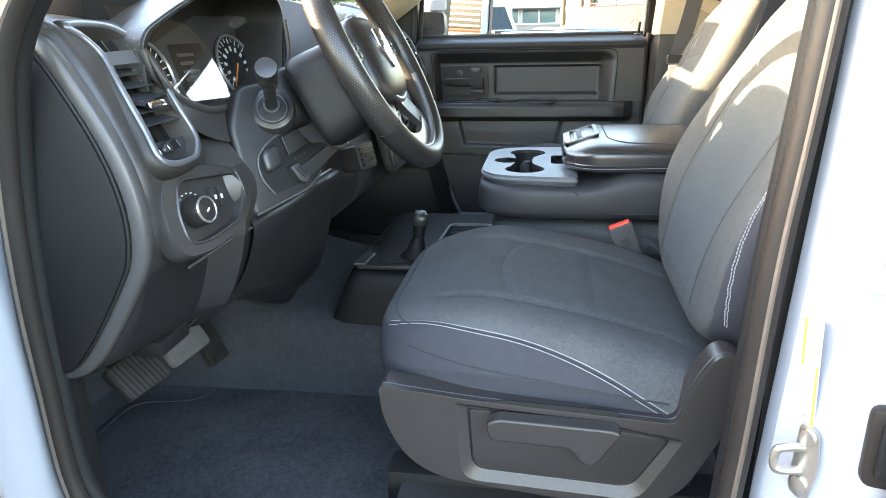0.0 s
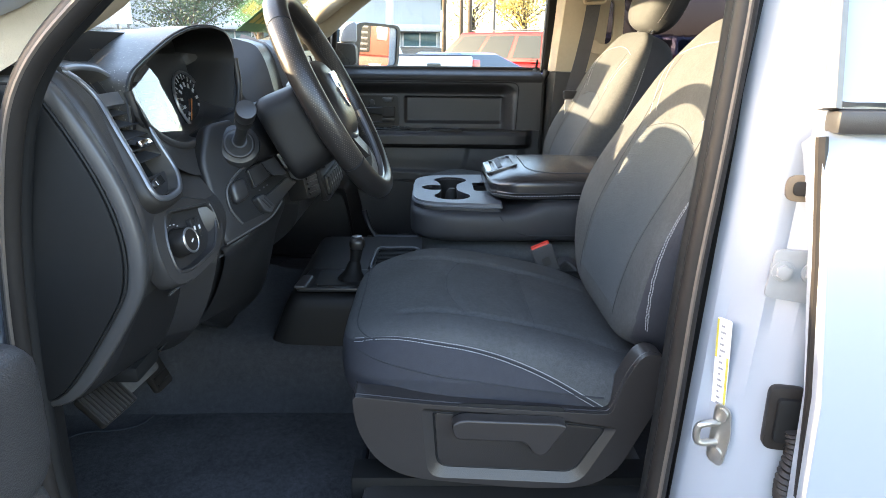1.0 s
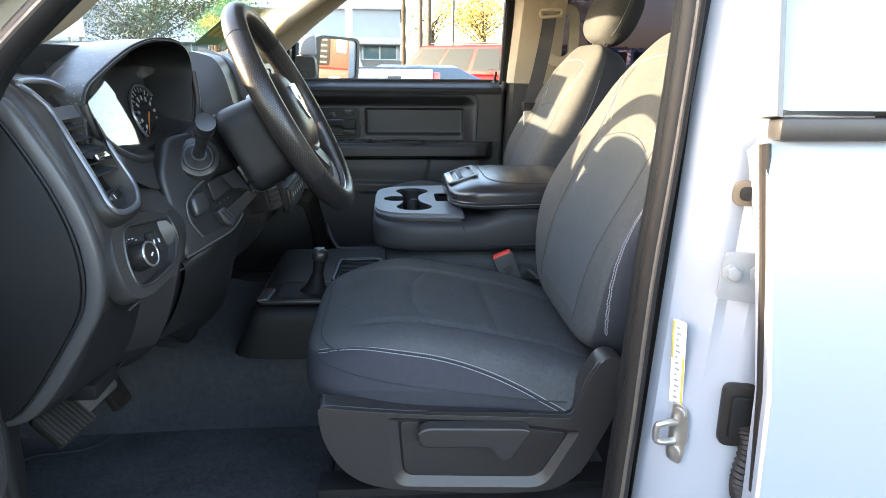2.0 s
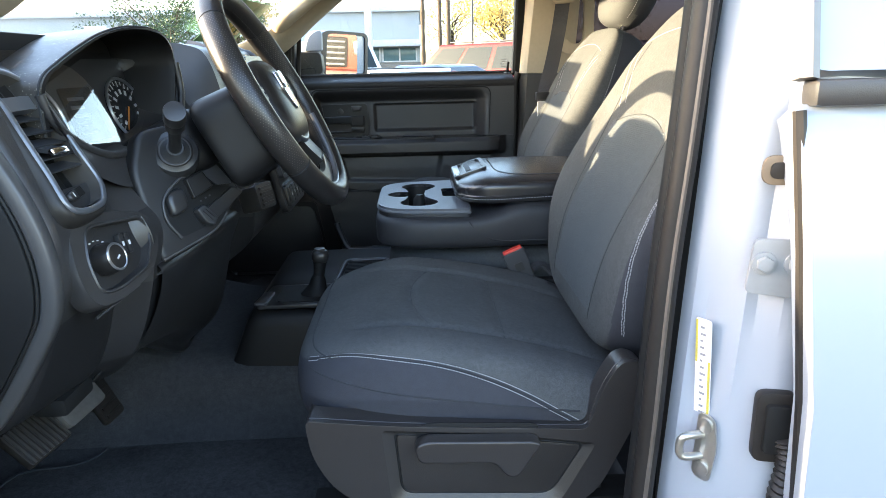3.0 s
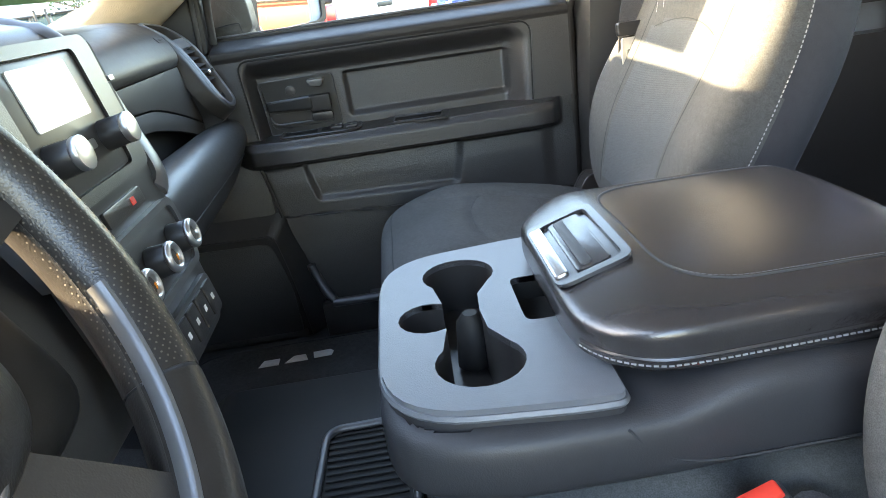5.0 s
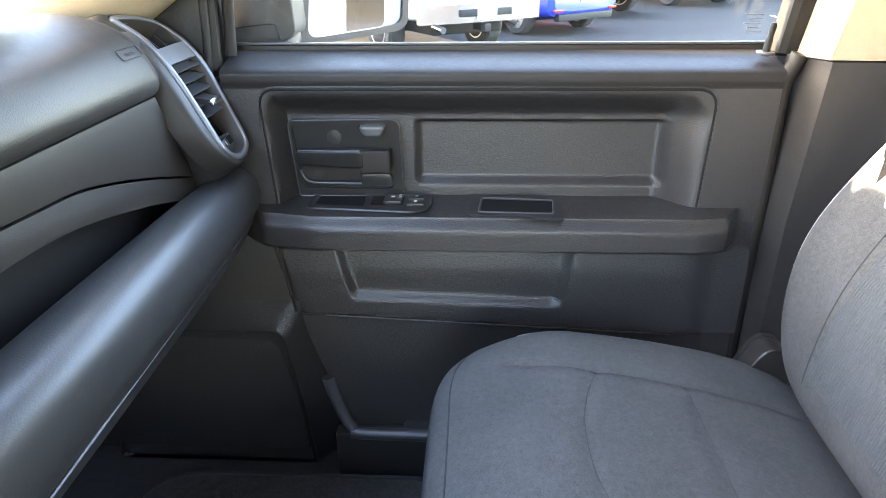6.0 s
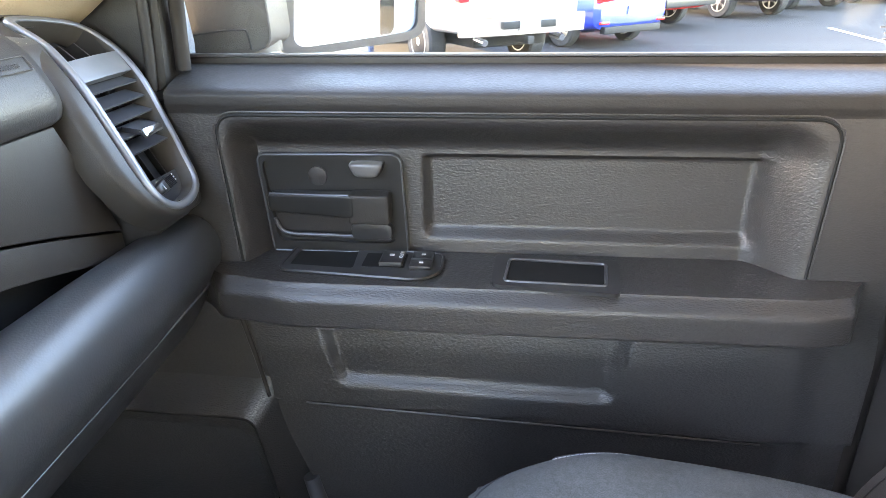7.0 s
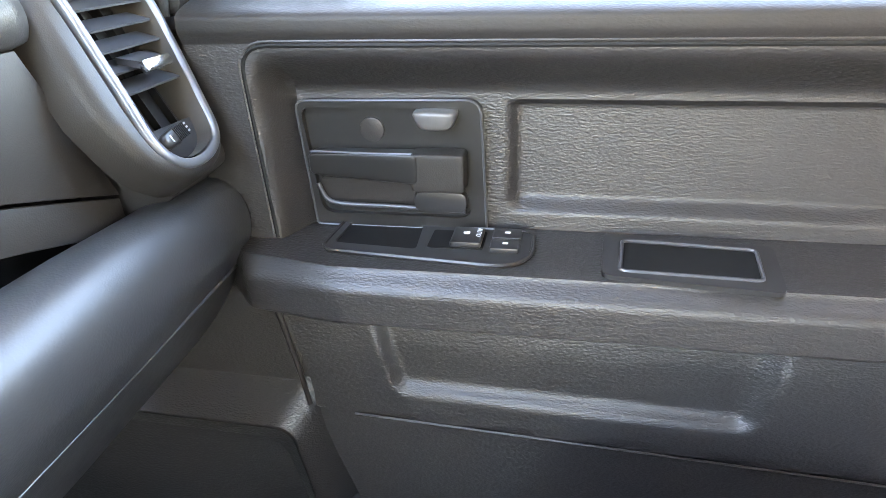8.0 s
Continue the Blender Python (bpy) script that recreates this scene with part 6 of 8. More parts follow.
mark.matrix_basis = BASE[dash.name].inverted() @ basis((-0.4445, 0.722, 0.7665), (0, 1, 0), (-0.48, 0, 0.60))
m = basis((-0.4445, 0.722, 0.7665), (0, 1, 0), (-0.48, 0, 0.60))
part("airbag_frame", tube([m @ Vector((x, y, 0)) for x, y in rect(-0.024, -0.004, 0.024, 0.010, 0.002)], 0.0007, 4, True), DASH, dash)

# ---- steering wheel and column ----
HUB = Vector((-0.198, -0.505, 0.730))
AXIS = Vector((0.885, 0.0, 0.466)).normalized()
m = basis(HUB, (0, -1, 0), (-0.466, 0, 0.885))
if (m.to_3x3() @ Vector((0, 0, 1))).dot(AXIS) < 0:
    m = basis(HUB, (0, 1, 0), (-0.466, 0, 0.885))
wheel = thing("steering_wheel", "black leather steering wheel with perforated grips and a silver lower spoke", "steering wheel", HUB)
R = 0.176


def rim_arc(a0, a1, r, n=40):
    return [m @ Vector((R * math.cos(radians(a0 + (a1 - a0) * k / n)), R * math.sin(radians(a0 + (a1 - a0) * k / n)), 0.0)) for k in range(n + 1)]


grip_prof = [(math.cos(2 * math.pi * k / 14) * 1.0, math.sin(2 * math.pi * k / 14) * 1.12) for k in range(14)]
for a0, a1, mat_, nm in ((45, 135, GRIP, "rim_top"), (135, 215, PERF, "rim_grip"), (215, 325, GRIP, "rim_bottom"), (325, 405, PERF, "rim_grip")):
    part(nm, tube(rim_arc(a0 + 0.4, a1 - 0.4, 0.0175), 0.0178, profile=grip_prof, up=AXIS), mat_, wheel)
for a0 in (135, 325):                        # rows of fine perforations on the grips, sun glint painted as pale dots
    dots = bmesh.new()
    for k in range(84):
        a = radians(a0 + 1.5 + 77 * k / 83)
        out = m.to_3x3() @ Vector((math.cos(a), math.sin(a), 0))
        mid, along = HUB + out * R, m.to_3x3() @ Vector((-math.sin(a), math.cos(a), 0))
        for j in range(17):
            b = radians(-10 + 200 * (j + 0.5 * (k % 2)) / 17)
            nn = out * -math.cos(b) + AXIS * math.sin(b)
            p = mid + out * (-math.cos(b) * 0.0180) + AXIS * (math.sin(b) * 0.0201)
            w = nn.cross(along)
            dots.faces.new([dots.verts.new(p + (along * math.cos(c) + w * math.sin(c)) * 0.0006) for c in [k_ * math.pi / 3 for k_ in range(6)]])
    part("perforation", dots, surface("grip_perforation_glint", (0.11, 0.10, 0.085), 0.5), wheel)
for a in (45, 135, 215, 325):
    part("rim_joint", tube(rim_arc(a - 0.5, a + 0.5, 0.0170, 2), 0.0170, profile=grip_prof, up=AXIS), SEAM, wheel)
ring = [HUB + (p - HUB) * 0.905 for p in rim_arc(0, 360, 0.017, 72)[:-1]]
part("rim_stitching", tube(ring, 0.0014, 5, True), DASH, wheel)
inlay = [HUB + (p - HUB) * 0.918 + AXIS * 0.006 for p in rim_arc(196, 344, 0.017, 60)]
part("rim_inlay", tube(inlay, 0.0062, profile=[(math.cos(a) * 0.55, math.sin(a)) for a in [2 * math.pi * k / 12 for k in range(12)]], up=AXIS), RING, wheel, "satin grey inlay on the lower rim")
arc = [m @ Vector((0.070 * math.cos(radians(a)), 0.066 * math.sin(radians(a)) - 0.010, 0.002)) for a in range(196, 345, 6)]
part("cover_trim", tube(arc, 0.005, 8), RING, wheel, "satin trim below the airbag cover")
part("airbag_cover", pillow(lambda a, b, c: m @ Vector((0.084 * a * (1 - 0.10 * b), 0.072 * b - 0.004, -0.012 + 0.030 * c * (1 - 0.3 * (a * a + b * b) / 2))), 3.6, 16), GRIP, wheel, "domed grained airbag cover")
em = [(-0.020, 0.024), (0.020, 0.024), (0.022, 0.0), (0.010, -0.024), (0.0, -0.030), (-0.010, -0.024), (-0.022, 0.0)]
part("emblem", prism([(x * 1.25, y * 1.25) for x, y in rounded(em, 0.005)], 0.004, m @ Matrix.Translation((0, 0.008, 0.0165)), 0.0015), CHROME, wheel, "plain chrome shield emblem")
part("emblem_bar", prism(rect(-0.014, -0.004, 0.014, 0.004, 0.002), 0.002, m @ Matrix.Translation((0, 0.012, 0.0203)), 0.0006), SCREEN, wheel)
for a in (8, 172):
    c, s_ = math.cos(radians(a)), math.sin(radians(a))
    line = [m @ Vector((r * c, r * s_ - 0.004, z)) for r, z in ((0.066, -0.012), (0.10, -0.010), (0.14, -0.004), (0.172, 0.0))]
    sp = part("spoke", tube(line, [0.030, 0.024, 0.020, 0.018], profile=[(-1, -0.3), (1, -0.3), (1.0, 0.3), (-1, 0.3)], up=AXIS), SMOOTH, wheel)
    part("spoke_buttons", prism(rect(-0.024, -0.015, 0.024, 0.015, 0.006), 0.006, m @ Matrix.Translation((0.108 * c, 0.108 * s_ - 0.004, -0.004)), 0.002), SATIN, sp, "grey button cluster")
    for dx, dy in ((-0.01, 0.006), (0.01, 0.006), (-0.01, -0.006), (0.01, -0.006)):
        part("button", prism(rect(dx - 0.007, dy - 0.004, dx + 0.007, dy + 0.004, 0.002), 0.003, m @ Matrix.Translation((0.108 * c, 0.108 * s_ - 0.004, 0.002)), 0.001), SMOOTH, sp)
for a in (238, 302):
    c, s_ = math.cos(radians(a)), math.sin(radians(a))
    line = [m @ Vector((r * c, r * s_, z)) for r, z in ((0.055, -0.016), (0.10, -0.012), (0.14, -0.006), (0.172, -0.002))]
    part("lower_spoke", tube(line, [0.022, 0.020, 0.019, 0.018], profile=[(-1, -0.28), (1, -0.28), (1.0, 0.28), (-1, 0.28)], up=AXIS), VALANCE, wheel, "dark satin lower spoke")
line = [m @ Vector((0.150 * math.cos(radians(238 + 64 * k / 16)), 0.150 * math.sin(radians(238 + 64 * k / 16)), -0.004)) for k in range(17)]
part("spoke_bridge", tube(line, 0.014, profile=[(-1, -0.4), (1, -0.4), (1, 0.4), (-1, 0.4)], up=AXIS), SILVER, wheel, "silver bridge at the foot of the wheel")
part("hub_back", disc(HUB - AXIS * 0.06, AXIS, 0.058, 0.055, 24, 0.01), SMOOTH, wheel)

column = thing("steering_column", "black plastic steering column shroud with a multifunction stalk", "steering column", (-0.33, -0.505, 0.66))
side = Vector((0, 1, 0))
upc = AXIS.cross(side) * -1
if upc.z < 0:
    upc = -upc


def shroud(a, b, c):
    o = Vector((-0.330, -0.505, 0.690)) + AXIS * (0.078 + 0.043 * a) - upc * 0.044
    w = 0.146 - 0.006 * a
    return o + side * (b * w) + upc * (c * (0.070 - 0.004 * a) - 0.004)


part("shroud", pillow(shroud, 7.0, 16), SHROUD, column)
part("neck", pillow(lambda a, b, c: Vector((-0.365, -0.505, 0.650)) + AXIS * (0.07 * a) + side * (b * 0.09) + upc * (c * 0.05), 6.0, 8), SHROUD, column)
part("shroud_screw", disc((-0.240, -0.647, 0.692), (0.1, -1, 0.1), 0.0045, 0.003, 12, 0.001), GRIP, column)
tip, foot_ = Vector((-0.288, -0.730, 0.726)), Vector((-0.338, -0.606, 0.659))
d = (tip - foot_).normalized()
stalk = part("stalk", tube([foot_, foot_ + d * 0.05, tip - d * 0.045], [0.010, 0.0085, 0.009], 12), SMOOTH, column, "multifunction stalk with a ribbed end knob")
part("stalk_boot", tube([foot_ - d * 0.02, foot_ + d * 0.000, foot_ + d * 0.005, foot_ + d * 0.010, foot_ + d * 0.020], [0.035, 0.0345, 0.032, 0.019, 0.012], 24), COLUMN, stalk)
part("boot_ring", tube([foot_ + d * 0.006 + (d.cross(Vector((0, 0, 1))).normalized() * math.cos(a) + d.cross(d.cross(Vector((0, 0, 1))).normalized()) * math.sin(a)) * 0.022 for a in [2 * math.pi * k / 28 for k in range(28)]], 0.0035, 8, True), GRIP, stalk)
part("stalk_knob", disc(tip - d * 0.050, d, 0.0130, 0.022, 24, 0.002), SMOOTH, stalk)
part("stalk_knob_end", disc(tip - d * 0.026, d, 0.0146, 0.028, 24, 0.003), SMOOTH, stalk)
for k in range(3):
    part("stalk_mark", box((-0.0015, -0.0008, 0), (0.0015, 0.0008, 0.0006), 0, basis(tip - d * 0.030 + Vector((0.0140 * math.cos(0.5 + k * 0.25), -0.0140 * math.sin(0.8), 0)), (1, 0, 0), (0, 0, 1))), PALE, stalk)
part("tilt_lever", tube(spline([(-0.275, -0.520, 0.603), (-0.255, -0.545, 0.598), (-0.235, -0.570, 0.605)], 4), [0.008, 0.009, 0.009, 0.008, 0.007, 0.006, 0.005, 0.004, 0.002], 8), SILVER, column, "small pale tilt lever")

# ---- pedals, floor and tunnel items ----
pedals = thing("brake_pedal", "worn black rubber brake pedal on a steel arm", "pedal", (-0.60, -0.545, 0.15))
m = basis((-0.592, -0.542, 0.228), (0.10, 1, 0), (-0.55, 0, 0.83))
part("pad", prism(rect(-0.055, -0.035, 0.055, 0.035, 0.012), 0.014, m, 0.004), surface("worn_grey_rubber", (0.10, 0.095, 0.09), 0.6, vary=0.3), pedals)
part("arm", tube(spline([(-0.605, -0.545, 0.225), (-0.66, -0.545, 0.30), (-0.70, -0.545, 0.45)], 5), 0.010, 8), DARK, pedals)
gas = thing("accelerator_pedal", "black ribbed rubber accelerator pedal", "pedal", (-0.64, -0.42, 0.05))
m = basis((-0.612, -0.428, 0.180), (0.1, 1, 0), (-0.45, 0, 0.9))
part("pad", prism(rect(-0.030, -0.060, 0.030, 0.060, 0.01), 0.014, m, 0.004), RUBBER, gas)
for k in range(6):
    part("rib", prism(rect(-0.024, -0.05 + k * 0.017, 0.024, -0.044 + k * 0.017), 0.003, m @ Matrix.Translation((0, 0, 0.014)), 0.001), RUBBER, gas)
part("arm", tube([(-0.62, -0.428, 0.19), (-0.72, -0.428, 0.30), (-0.76, -0.428, 0.42)], 0.009, 8), DARK, gas)
park = thing("parking_brake_pedal", "ribbed black parking brake pedal", "pedal", (-0.52, -0.77, 0.2))
m = basis((-0.528, -0.765, 0.283), (0.15, 1, 0.0), (-0.62, 0.1, 0.62))
part("pad", prism(rect(-0.042, -0.030, 0.042, 0.030, 0.006), 0.012, m, 0.003), RUBBER, park)
for k in range(9):
    part("rib", prism(rect(-0.038 + k * 0.009, -0.028, -0.034 + k * 0.009, 0.028), 0.003, m @ Matrix.Translation((0, 0, 0.012)), 0.001), DASH, park)
part("arm", tube([(-0.54, -0.765, 0.285), (-0.60, -0.77, 0.34), (-0.62, -0.78, 0.46)], 0.009, 8), DARK, park)


def floor_mat(outline, label, at):
    mat_ = thing("floor_mat", label, "floor mat", at, "floor mats")
    pts = rounded(outline, 0.05, 6)
    part("carpet", prism(pts, 0.010, Matrix.Translation((0, 0, 0.003)), 0.003), MAT, mat_)
    part("binding", tube([(x, y, 0.010) for x, y in pts], 0.006, 6, True), SEAM, mat_, "black bound edge")
    return mat_


floor_mat([(-0.80, -0.80), (-0.16, -0.80), (-0.16, -0.33), (-0.20, -0.30), (-0.60, -0.275), (-0.645, -0.315), (-0.66, -0.40), (-0.80, -0.42)],
          "charcoal carpet floor mat in the driver's footwell", (-0.45, -0.55, 0.0))
pm = floor_mat([(-0.62, 0.34), (-0.10, 0.34), (-0.10, 0.84), (-0.56, 0.84), (-0.62, 0.78)], "charcoal carpet floor mat with a silver badge, passenger footwell", (-0.35, 0.6, 0.0))
for pts in ([(-0.440, 0.742), (-0.430, 0.770), (-0.392, 0.770), (-0.392, 0.742)], [(-0.378, 0.744), (-0.358, 0.772), (-0.330, 0.772), (-0.322, 0.745)],
            [(-0.308, 0.748), (-0.312, 0.776), (-0.270, 0.778), (-0.262, 0.768), (-0.266, 0.750)]):
    part("badge_bar", prism(pts, 0.002, Matrix.Translation((0, 0, 0.0135)), 0.0005), surface("bright_badge", (0.75, 0.75, 0.74), 0.35), pm, "plain silver badge bar")

shifter = thing("transfer_case_lever", "black transfer case lever with a rubber boot on the tunnel", "gear lever", (-0.205, -0.185, 0.276))
part("bezel", prism(rounded([(-0.335, -0.255), (-0.09, -0.255), (-0.09, -0.115), (-0.325, -0.115)], 0.014), 0.010, Matrix.Translation((0, 0, 0.276)), 0.004), SMOOTH, shifter)
part("bezel_strip", prism(rounded([(-0.338, -0.256), (-0.312, -0.254), (-0.307, -0.176), (-0.330, -0.176)], 0.006), 0.006, Matrix.Translation((0, 0, 0.285)), 0.002), SATIN, shifter, "grey strip")
part("bezel_well", prism(rect(-0.295, -0.240, -0.105, -0.130, 0.02), 0.002, Matrix.Translation((0, 0, 0.2862)), 0), DARK, shifter)
part("boot", tube([(-0.213, -0.185, 0.284), (-0.212, -0.185, 0.292), (-0.210, -0.184, 0.305), (-0.208, -0.184, 0.318), (-0.206, -0.184, 0.33)], [0.036, 0.029, 0.020, 0.017, 0.012], 14), DARK, shifter)
part("lever", tube([(-0.207, -0.184, 0.32), (-0.203, -0.183, 0.346), (-0.201, -0.182, 0.362)], [0.0115, 0.0135, 0.0155], 12), DARK, shifter)
part("knob", pillow(lambda a, b, c: Vector((-0.200 + 0.019 * a, -0.182 + 0.019 * b, 0.372 + 0.017 * c)), 2.4, 10), SMOOTH, shifter)
part("knob_cap", disc((-0.200, -0.182, 0.386), (0, 0, 1), 0.012, 0.004, 20, 0.001), SATIN, shifter, "grey pattern cap")

tray = thing("tunnel_tray", "black open tray with a satin rim on the tunnel", "storage tray", (-0.11, 0.02, 0.276))
pts = rounded([(-0.180, -0.118), (-0.06, -0.124), (-0.06, 0.078), (-0.172, 0.076)], 0.026, 6)
part("rim", tube([(x, y, 0.284) for x, y in pts], 0.0055, 8, True), SATIN, tray, "satin black rim")
part("liner", prism(pts, 0.004, Matrix.Translation((0, 0, 0.2755)), 0), DARK, tray)
for k in range(15):
    part("rib", box((-0.168, -0.104 + k * 0.012, 0.279), (-0.07, -0.0995 + k * 0.012, 0.2822), 0.001), DARK, tray)


# ---- passenger door, seen from inside ----
door = thing("door_passenger", "closed passenger door with dark grey grained plastic trim", "car door", (0.0, 0.93, 0.1))


def inside(x, z, x0, z0, x1, z1, w):
    """1 well inside a rectangle, 0 outside, with flat sloping walls and rounded corners; w: how wide each wall is (left, bottom, right, top)."""
    a = max(0.0, 1 - min((x - x0) / w[0], (x1 - x) / w[2]))
    b = max(0.0, 1 - min((z - z0) / w[1], (z1 - z) / w[3]))
    return max(0.0, 1 - math.hypot(a, b))


def eased(u):
    return u * u * (3 - 2 * u)


def ramp(a, b, x):
    return min(1.0, max(0.0, (x - a) / (b - a)))


ARM_TOP = 0.5160


def left_edge(z):
    """The front edge of the door, which steps back below the armrest."""
    return -0.345 - 0.060 * smooth(0.440, 0.475, z) + 0.022 * smooth(0.47, 0.34, z) + 0.050 * smooth(0.34, 0.12, z)



def trim_depth(x, z):
    y = 0.888
    # soft roll below the window
    y += 0.075 * smooth(0.712, 0.742, z) ** 1.5
    y -= 0.004 * smooth(0.694, 0.706, z) * (1 - smooth(0.715, 0.742, z))
    # large recess with sloping sides
    y += 0.048 * eased(inside(x, z, -0.352 - 0.06 * (z - 0.69), 0.40, 0.300 + 0.04 * (z - 0.69), 0.691, (0.024, 0.001, 0.058, 0.046)))
    # pocket panel set deeper, broad slope along its foot
    y += 0.013 * eased(inside(x, z, -0.134, 0.531, 0.257, 0.640, (0.013, 0.017, 0.018, 0.008)))
    if z <= ARM_TOP:
        end = min(smooth(-0.398, -0.350, x), smooth(0.362, 0.325, x))
        front = 0.824 + 0.014 * smooth(-0.26, -0.36, x) + 0.016 * smooth(0.28, 0.36, x)
        body = smooth(0.446, 0.470, z)
        lip = 0.016 * smooth(0.494, ARM_TOP, z) ** 2
        arm = front + lip
        base = 0.880 - 0.006 * smooth(0.46, 0.40, z)
        # long shallow impression under the armrest
        skew = -0.25 * (z - 0.37)
        base += 0.011 * eased(inside(x, z, -0.262 + 0.25 * 0.08 + skew, 0.3565 - 0.030 * (x + 0.234), 0.112 + 0.2 * (z - 0.37), 0.60, (0.016, 0.013, 0.026, 0.001)))
        # seam and the pocket lower down
        line = 0.3285 - 0.047 * (x + 0.275)
        base += 0.007 * ramp(line, line - 0.003, z)
        base += 0.010 * smooth(0.30, 0.34, x)
        y = base + (arm - base) * body * end
    return y


xs = [-0.372 + 0.76 * k / 210 for k in range(211)]
zs = sorted(set([round(0.05 + 0.40 * k / 80, 5) for k in range(81)] + [round(0.45 + 0.065 * k / 30, 5) for k in range(31)] + [ARM_TOP, ARM_TOP + 0.0005]
                + [round(0.518 + 0.226 * k / 100, 5) for k in range(101)]))


def at_edge(x, z):
    return x if x > -0.2 else -0.2 + (x + 0.2) * (left_edge(z) + 0.2) / (-0.172)


own = loft([[(at_edge(x, z), trim_depth(at_edge(x, z), z), z) for x in xs] for z in zs], False, False)
shelf = [f for f in own.faces if max(v.co.y for v in f.verts) - min(v.co.y for v in f.verts) > 0.02 and max(v.co.z for v in f.verts) - min(v.co.z for v in f.verts) < 0.0008]
bmesh.ops.delete(own, geom=shelf, context="FACES")
for f in own.faces:
    if f.calc_center_median().z > 0.6935:
        f.material_index = 1
part("trim_panel", own, [TRIM, SILL], door, "dark grey grained door trim with armrest", sharp=42)
# the top of the armrest, open where the two pockets sink in
sw_in = rounded([(-0.285, 0.880), (-0.207, 0.874), (-0.211, 0.926), (-0.283, 0.928)], 0.005, 4)
tr_in = rounded([(-0.032, 0.853), (0.077, 0.848), (0.083, 0.905), (-0.027, 0.913)], 0.006, 4)
shelf_x = [x for x in xs if trim_depth(at_edge(x, 0.517), 0.517) - trim_depth(at_edge(x, ARM_TOP), ARM_TOP) > 0.012]
outline = [(at_edge(x, ARM_TOP), trim_depth(at_edge(x, ARM_TOP), ARM_TOP)) for x in shelf_x] + [(at_edge(x, ARM_TOP), trim_depth(at_edge(x, 0.517), 0.517) + 0.004) for x in reversed(shelf_x)]
part("armrest_top", holed(outline, [sw_in, tr_in], ARM_TOP), TRIM, door)
part("window_sill", box((-0.42, 0.957, 0.728), (0.46, 0.985, 0.745), 0.003), RUBBER, door, "black window seal")
part("seal_edge", box((-0.42, 0.9575, 0.7452), (0.46, 0.9620, 0.7490), 0.001), SATIN, door, "thin bright edge of the seal")

FACE = 0.9345
m = basis((0, FACE, 0), (1, 0, 0), (0, 0, 1))
if (m.to_3x3() @ Vector((0, 0, 1))).y > 0:
    OUT = -1
else:
    OUT = 1
bez = rounded([(-0.317, 0.5175), (-0.150, 0.5175), (-0.155, 0.641), (-0.326, 0.639)], [0.004, 0.004, 0.014, 0.010], 5)
opn = rounded([(-0.310, 0.530), (-0.164, 0.530), (-0.164, 0.633), (-0.322, 0.633)], 0.012, 5)
PIANO = surface("gloss_black_plastic", (0.016, 0.015, 0.014), 0.36, vary=0.05, grain=0.05, grain_scale=900, spec=0.45)
handle_unit = part("handle_bezel", slab(bez, [opn], OUT * 0.010, m), PIANO, door, "black bezel round the inner door handle")
part("bezel_edge", tube([m @ Vector((x, z, OUT * 0.010)) for x, z in bez], 0.0011, 6, True), SATIN, handle_unit)
part("bezel_back", prism(opn, OUT * 0.003, m, 0), PIANO, handle_unit)
part("handle_paddle", pillow(lambda a, b, c: m @ Vector((-0.262 + 0.053 * a, 0.583 + (0.0125 + 0.002 * a) * b, OUT * (0.017 + 0.010 * c + 0.005 * a))), 10.0, 12), PIANO, handle_unit, "black pull handle")
part("paddle_edge", tube(spline([m @ Vector((x, z, OUT * w)) for x, z, w in ((-0.312, 0.5945, 0.019), (-0.26, 0.5953, 0.0245), (-0.214, 0.5972, 0.0295))], 4), 0.0013, 6), SATIN, handle_unit)
part("handle_pivot", pillow(lambda a, b, c: m @ Vector((-0.192 + 0.0245 * a, 0.579 + 0.018 * b, OUT * (0.018 + 0.012 * c))), 12.0, 12), BIN, handle_unit)
part("lock_lever", pillow(lambda a, b, c: m @ Vector((-0.195 + (0.022 - 0.004 * (1 - b)) * a, 0.624 + 0.0095 * b, OUT * (0.010 + 0.012 * c * (1 + 0.25 * b)))), 4.0, 8), surface("grey_lock_lever", (0.125, 0.12, 0.115), 0.28, spec=0.6), handle_unit, "grey lock lever")
part("pivot_cover", prism(rounded([(-0.218, 0.536), (-0.168, 0.536), (-0.168, 0.556), (-0.218, 0.556)], 0.008), OUT * 0.014, m, 0.003), SMOOTH, handle_unit)
part("finger_lip", tube(spline([m @ Vector((x, z, OUT * 0.010)) for x, z in ((-0.312, 0.560), (-0.306, 0.546), (-0.292, 0.540), (-0.24, 0.539), (-0.170, 0.537))], 4), 0.0022, 8), SATIN, handle_unit)
part("finger_bowl", prism(rounded([(-0.308, 0.543), (-0.215, 0.542), (-0.215, 0.562), (-0.312, 0.564)], 0.006), OUT * 0.004, m, 0), VALANCE, handle_unit)
part("round_cap", disc(m @ Vector((-0.256, 0.612, OUT * 0.002)), (0, -1, 0), 0.0115, 0.004, 24, 0.001), VALANCE, handle_unit, "round grey cap")

